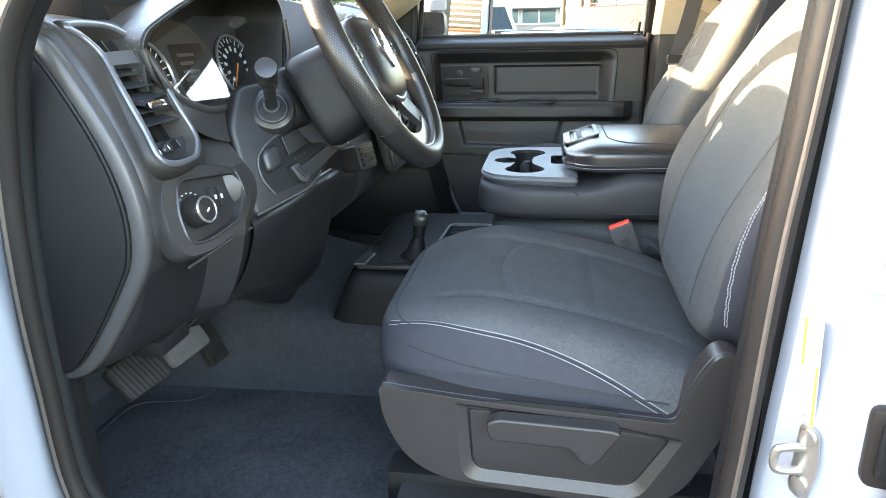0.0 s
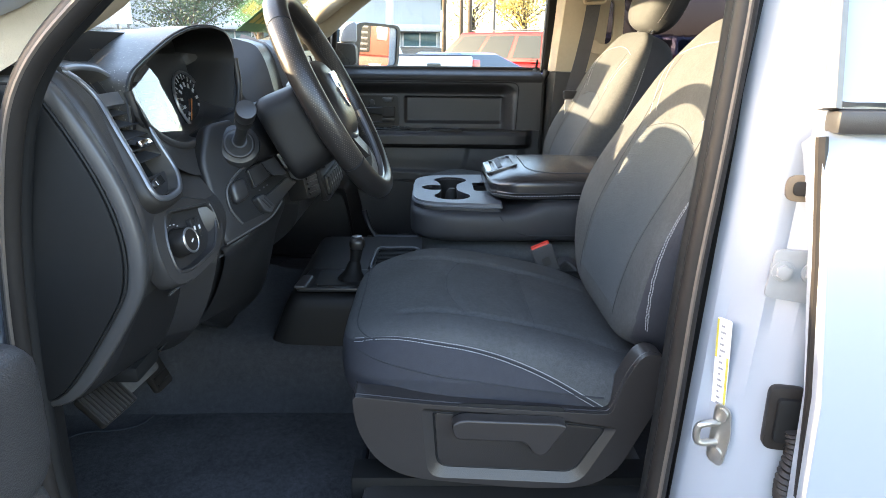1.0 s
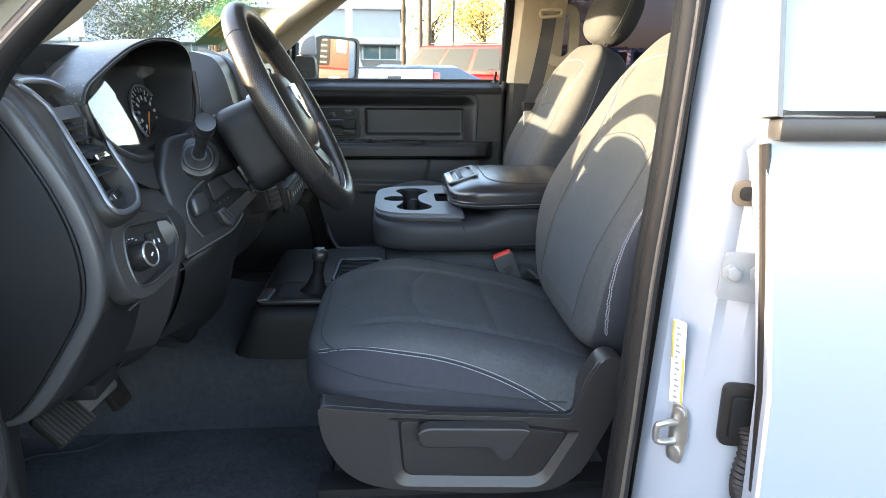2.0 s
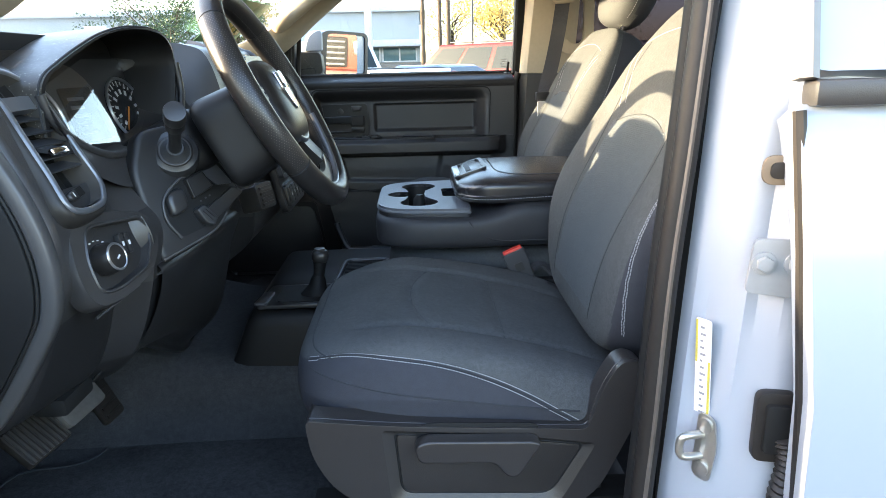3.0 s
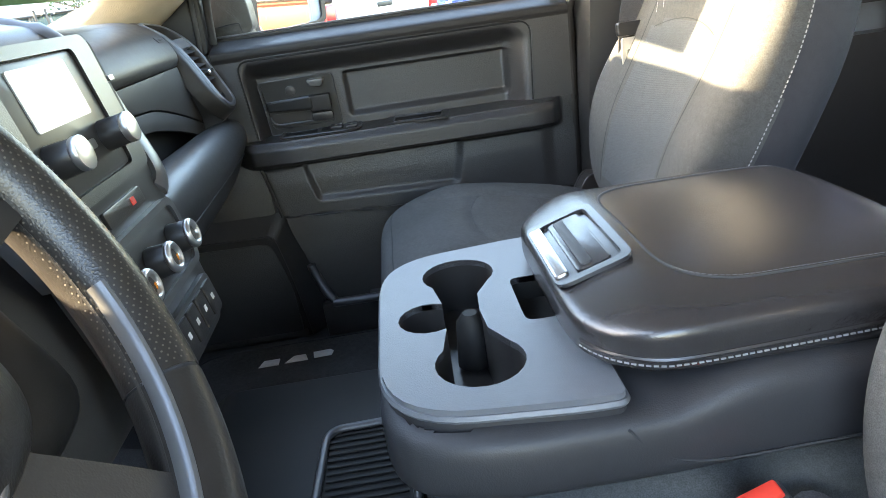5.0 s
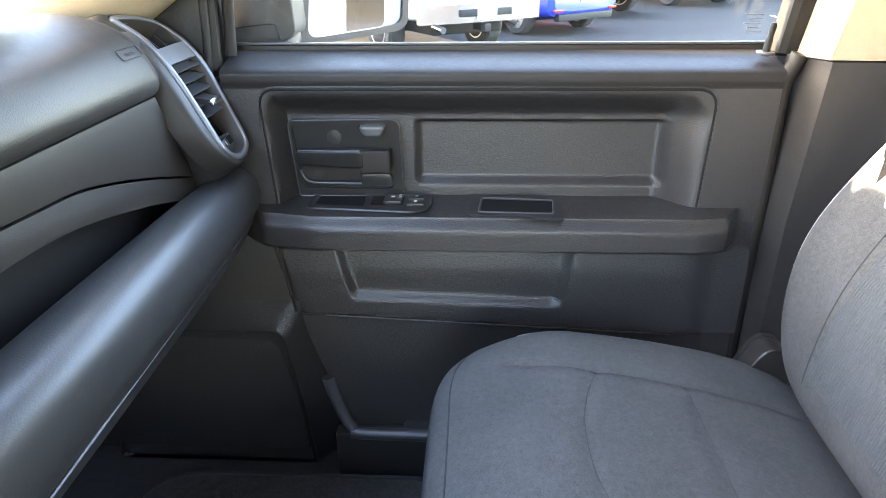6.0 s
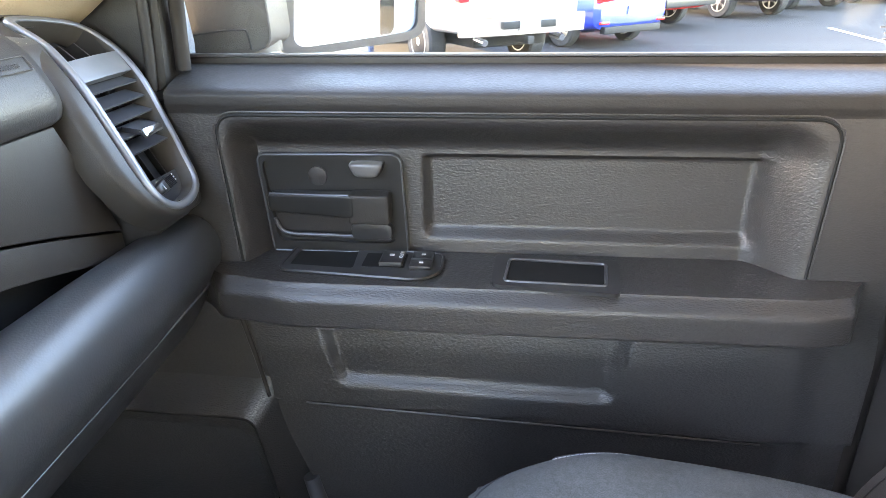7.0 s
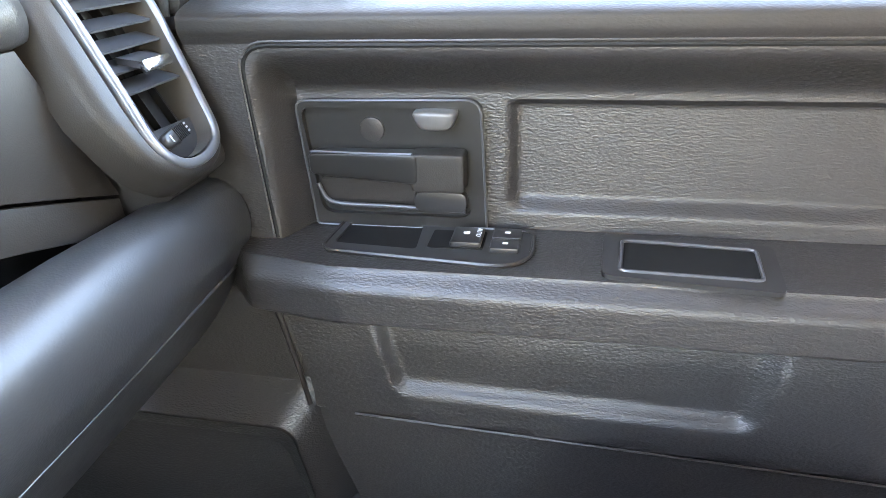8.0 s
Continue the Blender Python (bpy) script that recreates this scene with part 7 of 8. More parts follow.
# window switches and pull pocket, let into the armrest
top = Matrix.Translation((0, 0, ARM_TOP))
sw_out = rounded([(-0.294, 0.866), (-0.124, 0.850), (-0.104, 0.872), (-0.106, 0.922), (-0.290, 0.934)], [0.014, 0.02, 0.018, 0.012, 0.010], 5)
switches = part("switch_bezel", slab(sw_out, [sw_in], 0.004, top), SMOOTH, door, "black window switch bezel")
part("switch_rim", tube([(x, y, ARM_TOP + 0.0032) for x, y in sw_out], 0.0022, 6, True), GRIP, switches)
part("switch_pocket", loft([[(x, y, ARM_TOP + 0.002) for x, y in sw_in], [(x * 0.98 - 0.005, 0.903 + (y - 0.903) * 0.9, ARM_TOP - 0.030) for x, y in sw_in]], True, True), DARK, switches)
part("window_switch_well", prism(rect(-0.198, 0.878, -0.148, 0.916, 0.003), 0.001, Matrix.Translation((0, 0, ARM_TOP + 0.0036)), 0), DARK, switches)
part("window_switch", prism(rect(-0.178, 0.880, -0.150, 0.914, 0.003), 0.006, Matrix.Translation((0, 0, ARM_TOP + 0.004)), 0.002), SMOOTH, switches, "window switch with a pale mark")
part("window_mark", prism(rect(-0.168, 0.898, -0.162, 0.903, 0.0015), 0.0004, Matrix.Translation((0, 0, ARM_TOP + 0.0101)), 0), PALE, switches)
font = bpy.data.curves.new("auto_mark", "FONT")
font.body, font.size, font.extrude, font.align_x = "AUTO", 0.0065, 0.0001, "CENTER"
font.materials.append(PALE)
mark = new("auto_mark", font)
mark.parent = switches
mark.matrix_basis = BASE[switches.name].inverted() @ pose(-0.156, 0.902, ARM_TOP + 0.0102, 0, 0, -90)
for y in (0.874, 0.897):
    b = part("lock_switch", prism(rect(-0.142, y, -0.116, y + 0.020, 0.002), 0.005, Matrix.Translation((0, 0, ARM_TOP + 0.0035)), 0.0015), SMOOTH, switches, "lock switch with a pale mark")
    part("lock_mark", prism(rect(-0.131, y + 0.009, -0.126, y + 0.0125, 0.001), 0.0004, Matrix.Translation((0, 0, ARM_TOP + 0.0086)), 0), PALE, b)
tr_out = rounded([(-0.047, 0.845), (0.090, 0.830), (0.099, 0.914), (-0.043, 0.926)], 0.010, 5)
cupr = part("pull_pocket", slab(tr_out, [tr_in], 0.004, top), SMOOTH, door, "black pull pocket in the armrest")
part("pocket_rim", tube([(x, y, ARM_TOP + 0.0042) for x, y in tr_in], 0.0018, 6, True), SATIN, cupr)
part("pocket_well", loft([[(x, y, ARM_TOP + 0.002) for x, y in tr_in], [(0.025 + (x - 0.025) * 0.95, 0.88 + (y - 0.88) * 0.85, ARM_TOP - 0.040) for x, y in tr_in]], True, True), DARK, cupr)
part("lock_pin", tube([(0.366, 0.915, 0.735), (0.368, 0.914, 0.757), (0.3685, 0.914, 0.760), (0.370, 0.913, 0.776), (0.3702, 0.913, 0.779)], [0.0052, 0.0050, 0.0040, 0.0046, 0.0030], 10), DARK, door, "black lock pin")
part("lock_pin_collar", disc((0.366, 0.915, 0.736), (0.1, 0, 1), 0.013, 0.005, 20, 0.002), SATIN, door)
ETCH = surface("etched_glass_print", (0.12, 0.12, 0.12), 0.8)
for k, (x, w) in enumerate(((0.358, 0.013), (0.361, 0.010), (0.357, 0.012), (0.359, 0.008), (0.362, 0.011))):
    z = 0.7865 - 0.0062 * k
    part("glass_mark", box((x - w, 0.9665 - 0.28 * (z - 0.74), z - 0.0007), (x + w, 0.9672 - 0.28 * (z - 0.74), z + 0.0007), 0), ETCH, door, "faint etched mark on the glass")
part("trim_gap", tube([(x, trim_depth(x, 0.3275 - 0.047 * (x + 0.275)) - 0.0035, 0.3275 - 0.047 * (x + 0.275)) for x in [-0.281 + 0.56 * k / 30 for k in range(31)]], 0.0012, 5), VALANCE, door)
part("door_edge", tube([(-0.355, 0.8765, 0.462), (-0.350, 0.8765, 0.44), (-0.340, 0.8765, 0.39), (-0.3305, 0.8765, 0.332)], [0.0034, 0.0034, 0.0032, 0.0026], 8), VALANCE, door)
part("rear_seal", tube([(0.392, 0.90, 0.10), (0.392, 0.90, 0.70), (0.405, 0.895, 0.74)], 0.012, 8), RUBBER, door, "black rubber seal")
edge = [(-0.344, 0.518), (-0.354, 0.693), (0.302, 0.693), (0.295, 0.518)]
line = [edge[0]] + rounded(edge, [0.0, 0.026, 0.03, 0.0], 6)[7:21] + [edge[3]]
dense = [Vector(a).lerp(Vector(b), k / 6) for a, b in zip(line, line[1:]) for k in range(6)] + [Vector(edge[3])]
part("recess_line", tube([(p.x, trim_depth(p.x, p.y) + 0.0004, p.y) for p in dense], 0.0020, 6), DARK, door)
part("recess_lip", tube([(p.x + (0.0032 if p.x > -0.02 else -0.0032) * (p.y < 0.68), trim_depth(p.x + (0.004 if p.x > -0.02 else -0.004), p.y + 0.004) + 0.0002, p.y + (0.0036 if p.y > 0.66 else 0.0)) for p in dense], 0.0013, 6), TRIM, door)
part("trim_flank", box((0.30, 0.900, 0.10), (0.392, 0.955, 0.69), 0.01), TRIM, door)

# footwell side panel ahead of the door
kick = thing("kick_panel_passenger", "black plastic kick panel in the passenger footwell", "kick panel", (-0.5, 0.93, 0.0))
part("side_panel", box((-0.95, 0.918, 0.0), (-0.352, 0.95, 0.70), 0.01), TRIM, kick)
part("joint_filler", box((-0.365, 0.921, 0.05), (-0.280, 0.948, 0.45), 0.004), TRIM, kick)
part("lower_panel", box((-0.36, 0.928, -0.02), (0.45, 0.955, 0.40), 0.004), TRIM, kick)
# raised frame with a sloping flank, a fine groove and a bevel down to its panel
radii = [0.01, 0.01, 0.06, 0.022, 0.01]
outer_k = rounded([(-0.72, 0.004), (-0.283, 0.004), (-0.297, 0.19), (-0.333, 0.333), (-0.72, 0.339)], radii, 5)
crest_k = rounded([(-0.70, 0.004), (-0.322, 0.004), (-0.340, 0.172), (-0.361, 0.288), (-0.70, 0.294)], radii, 5)
inner_k = rounded([(-0.69, 0.004), (-0.334, 0.004), (-0.353, 0.168), (-0.379, 0.264), (-0.69, 0.271)], radii, 5)


def between(u, y):
    return [(a[0] + (b[0] - a[0]) * u, y, a[1] + (b[1] - a[1]) * u) for a, b in zip(crest_k, inner_k)]


part("raised_frame", loft([[(x, 0.930, z) for x, z in outer_k], [(x, 0.922, z) for x, z in outer_k], between(-0.10, 0.8865), between(0.0, 0.884), between(0.05, 0.8885), between(0.14, 0.8890),
                           between(0.18, 0.8852), between(0.9, 0.8895), between(1.0, 0.894)], False, True), TRIM, kick, sharp=40)
part("sill_edge", tube(spline([(-0.289, 0.880, 0.200), (-0.279, 0.876, 0.162), (-0.250, 0.862, 0.108), (-0.20, 0.855, 0.098), (0.25, 0.855, 0.102)], 5), 0.011, 8), SATIN, kick, "grey sill edge")

# ---- passenger seat belt on the middle pillar ----
belt = thing("seat_belt", "grey webbing seat belt with a steel tongue on the middle pillar", "seat belt", (0.5, 0.8, 0.6))
m = basis((0, 0, 0), (1, 0, 0), (0, 1, 0))
line = spline([(0.535, 0.765, 0.975), (0.520, 0.752, 0.88), (0.495, 0.730, 0.77), (0.470, 0.712, 0.68), (0.466, 0.712, 0.62), (0.470, 0.76, 0.40), (0.48, 0.83, 0.16)], 6)
part("webbing", tube(line, 0.024, profile=[(-1, -0.04), (1, -0.04), (1, 0.04), (-1, 0.04)], up=(0.1, 1, 0)), WEBBING, belt)
part("guide_ring", tube(rounded([(0.500, 0.757, 0.968), (0.575, 0.757, 0.972), (0.575, 0.757, 0.994), (0.500, 0.757, 0.992)], 0.010, 4), 0.006, 8, True), BEIGE, belt, "beige shoulder guide")
part("guide_slider", box((0.515, 0.772, 0.98), (0.560, 0.785, 1.08), 0.006), BEIGE, belt)
part("tongue_cover", prism(rect(-0.032, 0.005, 0.030, 0.032, 0.006), 0.016, basis((0.464, 0.702, 0.645), (1, 0.1, 0), (-0.15, 0.05, 1)), 0.004), SMOOTH, belt)
part("tongue", slab(rect(-0.019, -0.052, 0.019, 0.008, 0.006), [rect(-0.009, -0.040, 0.009, -0.014, 0.003)], 0.004, basis((0.457, 0.686, 0.640), (1, 0.1, 0), (-0.15, 0.05, 1))), surface("pale_belt_steel", (0.62, 0.60, 0.56), 0.35, metal=0.4, vary=0.05), belt, "pale steel belt tongue")

# ---- outside mirror on the passenger door ----
mirror = thing("door_mirror", "tall folding towing mirror on the passenger door", "door mirror", (-0.30, 1.05, 0.74))
mm = basis((-0.249, 1.170, 0.822), (0.632, 0.775, 0.0), (0.0423, -0.0347, 1)) @ Matrix.Diagonal((1.36, 0.90, 1, 1))
face = (mm.to_3x3() @ Vector((0, 0, 1)))
flip = 1 if face.y < 0 else -1
housing = prism(rounded([(-0.098, -0.105), (0.090, -0.098), (0.094, 0.090), (-0.080, 0.098), (-0.102, 0.07)], 0.028, 6), -flip * 0.085, mm, 0.022, 3)
part("housing", housing, WHITE, mirror, "white mirror shell")
part("bezel", slab(rounded([(-0.099, -0.106), (0.091, -0.099), (0.095, 0.091), (-0.081, 0.099), (-0.103, 0.07)], 0.028, 6), [rounded([(-0.084, -0.092), (0.080, -0.086), (0.083, 0.080), (-0.072, 0.086)], 0.02, 6)], flip * 0.006, mm), SMOOTH, mirror)
part("mirror_glass", prism(rounded([(-0.084, -0.092), (0.046, -0.088), (0.048, 0.082), (-0.072, 0.086)], 0.014, 5), flip * 0.002, mm @ Matrix.Translation((0, 0, flip * 0.002)), 0), MIRROR, mirror, "flat mirror glass")
part("wide_angle_glass", prism(rounded([(0.052, -0.087), (0.080, -0.085), (0.083, 0.080), (0.053, 0.082)], 0.012, 5), flip * 0.002, mm @ Matrix.Translation((0, 0, flip * 0.002)) @ Matrix.Rotation(0.25 * flip, 4, "Y"), 0), MIRROR, mirror, "wide-angle mirror strip")
ARM = surface("brown_black_plastic", (0.058, 0.049, 0.042), 0.5, grain=0.2, grain_scale=500, spec=0.35)
arm = part("arm", prism(rounded([(-0.490, 0.722), (-0.412, 0.726), (-0.362, 0.741), (-0.318, 0.750), (-0.322, 0.828), (-0.440, 0.832), (-0.490, 0.800)], [0.006, 0.01, 0.02, 0.02, 0.02, 0.02, 0.02], 5), 0.075, basis((0, 1.075, 0), (1, 0, 0), (0, 0, 1)), 0.012, 3), ARM, mirror, "brown-grey plastic mirror arm")
part("arm_seam", tube(spline([(-0.424, 0.9995, 0.764), (-0.385, 0.9995, 0.769), (-0.353, 0.9995, 0.771), (-0.348, 0.9995, 0.764), (-0.345, 0.9995, 0.748)], 5), 0.0012, 6), DARK, arm)
part("folding_pivot", tube([(-0.362, 1.040, 0.742), (-0.362, 1.040, 0.833)], [0.040, 0.034], 20), ARM, arm)
part("shell_wing", prism(rounded([(-0.390, 0.834), (-0.322, 0.834), (-0.320, 0.912), (-0.350, 0.906), (-0.378, 0.880)], [0.01, 0.01, 0.02, 0.03, 0.03], 5), 0.07, basis((0, 1.115, 0), (1, 0, 0), (0, 0, 1)), 0.014, 3), WHITE, mirror, "white mirror shell")

# ---- open driver's door, its trim beside the doorway ----
opened = thing("door_driver", "open driver's door with dark grey plastic trim", "car door", (-0.56, -1.0, 0.1))
hinge_m = Matrix.Translation((-0.590, -1.0, 0)) @ Matrix.Rotation(radians(-97), 4, "Z")
part("inner_skin", box((0.02, -0.05, -0.05), (1.0, 0.03, 0.735), 0.02, hinge_m), WHITE, opened)
part("trim_panel", box((0.05, 0.03, 0.02), (0.97, 0.06, 0.73), 0.02, hinge_m), TRIM, opened)
part("armrest", pillow(lambda a, b, c: hinge_m @ Vector((0.50 + 0.38 * a, 0.150 + 0.115 * b, 0.505 + 0.075 * c)), 7, 14), TRIM, opened)
part("map_pocket", prism(rounded([(0.16, 0.03), (0.86, 0.03), (0.88, 0.45), (0.14, 0.45)], 0.04), -0.19, hinge_m @ basis((0, 0.06, 0), (1, 0, 0), (0, 0, 1)), 0.02, 3), TRIM, opened)

# ---- price sticker on the windshield, mirrored writing as plain bars ----
sticker = thing("windshield_sticker", "green price sticker with yellow bars on the windshield", "sticker", (-0.55, 0.62, 0.93))
m = basis((-0.585, 0.640, 0.885), (0.18, 1, 0.0), (0.48, 0, 0.345)) @ Matrix.Diagonal((0.50, 0.70, 1, 1))
part("sheet", prism(rect(-0.26, -0.060, 0.26, 0.22, 0.01), 0.0015, m, 0), STICKER, sticker)
for k in range(5):
    part("digit_bar", prism(rect(-0.22 + k * 0.09, 0.0, -0.155 + k * 0.09, 0.075, 0.012), 0.001, m @ Matrix.Translation((0, 0, 0.0017)), 0), STICKER_Y, sticker, "yellow bar")
    part("digit_bar", prism(rect(-0.22 + k * 0.09, 0.0, -0.155 + k * 0.09, 0.075, 0.012), -0.001, m @ Matrix.Translation((0, 0, -0.0003)), 0), STICKER_Y, sticker, "yellow bar")
for k in range(2):
    part("text_bar", prism(rect(-0.20, 0.10 + k * 0.05, 0.18 - k * 0.08, 0.125 + k * 0.05, 0.004), -0.001, m @ Matrix.Translation((0, 0, -0.0003)), 0), surface("dark_green_print", (0.02, 0.16, 0.08), 0.5), sticker, "dark green bar")


# ---- outside: parking lot ----
def asphalt():
    m = surface("asphalt", (0.026, 0.0252, 0.0246), 0.95, spec=0.12, vary=0.18, vary_scale=0.5, weave=0.35, weave_scale=70)
    return m


def lot(x, y):
    """Height of the lot, which climbs gently away from the truck."""
    return -0.76 + 0.008 * max(-20.0, min(40.0, y))


own = loft([[(x, y, lot(x, y)) for x in (-2000, -100, -40, -15, 0, 15, 40, 100, 2000)] for y in (-2000, -100, -30, -20, 0, 20, 40, 100, 2000)], False, False)
solo("ground", own, asphalt(), "sunlit grey asphalt parking lot", "ground", "structure")
STRIPE = surface("worn_white_paint", (0.55, 0.55, 0.52), 0.8, vary=0.3, vary_scale=3)
for k, x in enumerate((6.3, 9.4)):
    own = box((x, 9.8, 0), (x + 0.10, 15.5, 0.005), 0)
    for v in own.verts:
        v.co.z += lot(v.co.x, v.co.y) + 0.003
    solo("parking_line", own, STRIPE, "worn white parking bay line on the asphalt", "road marking", "structure", "parking lines")

TYRE = surface("tyre_rubber", (0.02, 0.02, 0.02), 0.8, vary=0.2)
ALLOY = surface("alloy", (0.5, 0.5, 0.5), 0.3, metal=0.9)
CARGLASS = surface("dark_car_glass", (0.020, 0.027, 0.030), 0.12, vary=0.0, rough_vary=0.0, spec=0.12)
TAIL = surface("tail_lamp_red", (0.55, 0.02, 0.02), 0.15, spec=0.7)
PLATE_PAINT = surface("plate_white", (0.8, 0.8, 0.8), 0.5)


def wheel_at(car, x, y, z, r, w):
    wh = part("wheel", disc((x - w / 2, y, z), (1, 0, 0), r * 0.62, w, 24, 0.01), DARK, car, local=True)
    ty = bmesh.new()
    prof = [(r * 0.62, -w / 2), (r * 0.93, -w / 2), (r, -w * 0.36), (r, w * 0.36), (r * 0.93, w / 2), (r * 0.62, w / 2)]
    loft([[(x + q, y + p * math.cos(2 * math.pi * k / 32), z + p * math.sin(2 * math.pi * k / 32)) for p, q in prof] for k in range(33)], True, False, bm=ty)
    part("tyre", ty, TYRE, wh, local=True)
    for side in (-1, 1):
        for k in range(6):
            a = 2 * math.pi * k / 6
            q = Matrix.Translation((x + side * w * 0.44, y, z)) @ Matrix.Rotation(a, 4, "X")
            part("rim_spoke", box((-0.015, -0.035, 0.02), (0.015, 0.035, r * 0.60), 0.008, q), ALLOY, wh, local=True)
        part("hub_cap", disc((x + side * w * 0.44, y, z), (side, 0, 0), 0.06, 0.02, 16, 0.004), ALLOY, wh, local=True)
        part("rim_lip", tube([(x + side * w * 0.46, y + r * 0.60 * math.cos(2 * math.pi * k / 32), z + r * 0.60 * math.sin(2 * math.pi * k / 32)) for k in range(32)], 0.018, 6, True), ALLOY, wh, local=True)


def shell(stations, n=3.2):
    """A body from stations along its length: (y, half width, bottom, top)."""
    rings = []
    for y, w, b, t in stations:
        mid, h = (b + t) / 2, (t - b) / 2
        ring = []
        for k in range(28):
            a = 2 * math.pi * k / 28
            c, s = math.cos(a), math.sin(a)
            ring.append((w * math.copysign(abs(c) ** (2 / n), c), y, mid + h * math.copysign(abs(s) ** (2 / (n + 1)), s)))
        rings.append(ring)
    return loft(rings)


def cabin(car, base, top, paint, windows=True):
    """A greenhouse between a lower and an upper rectangle: (half width, y rear, y front, z)."""
    (wb, rb, fb, zb), (wt, rt, ft, zt) = base, top
    lo = [(-wb, rb, zb), (wb, rb, zb), (wb, fb, zb), (-wb, fb, zb)]
    hi = [(-wt, rt, zt), (wt, rt, zt), (wt, ft, zt), (-wt, ft, zt)]
    own = loft([lo, hi])
    bevelled(own, own.edges[:], 0.05, 3)
    part("roof_cabin", own, paint, car, local=True)

    def pane(a, b, c, d, name, u0=0.06, u1=0.94, v0=0.14, v1=0.88):
        a, b, c, d = (Vector(q) for q in (a, b, c, d))
        nn = (b - a).cross(d - a).normalized()
        if nn.dot((a + c) / 2 - Vector((0, (rb + fb) / 2, (zb + zt) / 2))) < 0:
            nn = -nn
        at = lambda u, v: a.lerp(b, u).lerp(d.lerp(c, u), v) + nn * 0.006
        bm = bmesh.new()
        quad = [at(u0, v0), at(u1, v0), at(u1, v1), at(u0, v1)]
        loft([quad, [q - nn * 0.03 for q in quad]], True, True, bm=bm)
        part(name, bm, CARGLASS, car, "dark glass", local=True)
    pane(lo[0], lo[1], hi[1], hi[0], "rear_window")
    pane(lo[2], lo[3], hi[3], hi[2], "front_window")
    for a, b, c, d in ((lo[1], lo[2], hi[2], hi[1]), (lo[3], lo[0], hi[0], hi[3])):
        rev = a[1] > b[1]
        cuts = ((0.06, 0.30), (0.34, 0.62), (0.65, 0.93))
        for u0, u1 in cuts:
            if rev:
                u0, u1 = 1 - u1, 1 - u0
            pane(a, b, c, d, "side_window", u0, u1)


def pickup(at, paint, label, turn=0.0):
    car = thing("pickup_truck", label, "pickup truck", at, "parked vehicles", turn)
    part("body", shell([(0.05, 0.93, 0.62, 1.32), (0.12, 0.98, 0.55, 1.36), (1.9, 0.99, 0.50, 1.36), (4.3, 0.98, 0.45, 1.30), (5.8, 0.95, 0.42, 1.25), (6.2, 0.85, 0.48, 1.05)], 6), paint, car, local=True)
    cabin(car, (0.92, 2.45, 4.75, 1.33), (0.74, 2.62, 4.05, 1.90), paint)
    part("tonneau_cover", box((-0.88, 0.14, 1.36), (0.88, 2.45, 1.40), 0.015), DARK, car, "black bed cover", local=True)
    part("tailgate", box((-0.80, -0.02, 0.82), (0.80, 0.10, 1.385), 0.03), paint, car, local=True)
    part("tailgate_handle", box((-0.13, -0.035, 1.20), (0.13, -0.01, 1.27), 0.01), SMOOTH, car, local=True)
    part("badge", prism(rounded([(-0.06, 0.0), (0.0, -0.05), (0.06, 0.0), (0.05, 0.09), (-0.05, 0.09)], 0.015), 0.01, basis((0, -0.022, 1.02), (1, 0, 0), (0, 0, 1)), 0.003), SMOOTH, car, "plain dark badge", local=True)
    for s in (-1, 1):
        part("tail_light", box((s * 0.90 - 0.085, -0.01, 0.98), (s * 0.90 + 0.075, 0.14, 1.33), 0.03), TAIL, car, "red tail light", local=True)
        part("reverse_light", box((s * 0.90 - 0.06, -0.018, 1.05), (s * 0.90 + 0.05, 0.02, 1.12), 0.01), PLATE_PAINT, car, local=True)
        part("exhaust_tip", tube([(s * 0.62, -0.06, 0.47), (s * 0.62, 0.20, 0.50)], 0.045, 12), CHROME, car, local=True)
    own = loft([[(x, -0.16 + 0.10 * (x / 1.0) ** 2, z) for x in (-0.99, -0.8, -0.45, -0.40, 0.40, 0.45, 0.8, 0.99)] for z in (0.56, 0.60, 0.76, 0.80)], False, False)
    thicken(own, 0.12, (0, 1, 0))
    bp = part("bumper", own, CHROME, car, "bright chrome rear bumper", local=True)
    part("bumper_step", box((-0.42, -0.19, 0.64), (0.42, -0.05, 0.74), 0.02), DARK, bp, local=True)
    part("licence_plate", box((-0.155, -0.20, 0.60), (0.155, -0.185, 0.76), 0.006), PLATE_PAINT, bp, "plain white plate", local=True)
    part("hitch", box((-0.05, -0.22, 0.44), (0.05, 0.1, 0.54), 0.01), DARK, car, local=True)
    part("rear_axle", tube([(-0.8, 1.25, 0.40), (0.8, 1.25, 0.40)], 0.06, 10), DARK, car, local=True)
    part("underbody", box((-0.6, 0.3, 0.36), (0.6, 5.2, 0.62), 0.05), DARK, car, local=True)
    for y in (1.25, 5.2):
        for s in (-1, 1):
            wheel_at(car, s * 0.86, y, 0.40, 0.40, 0.27)
    return car


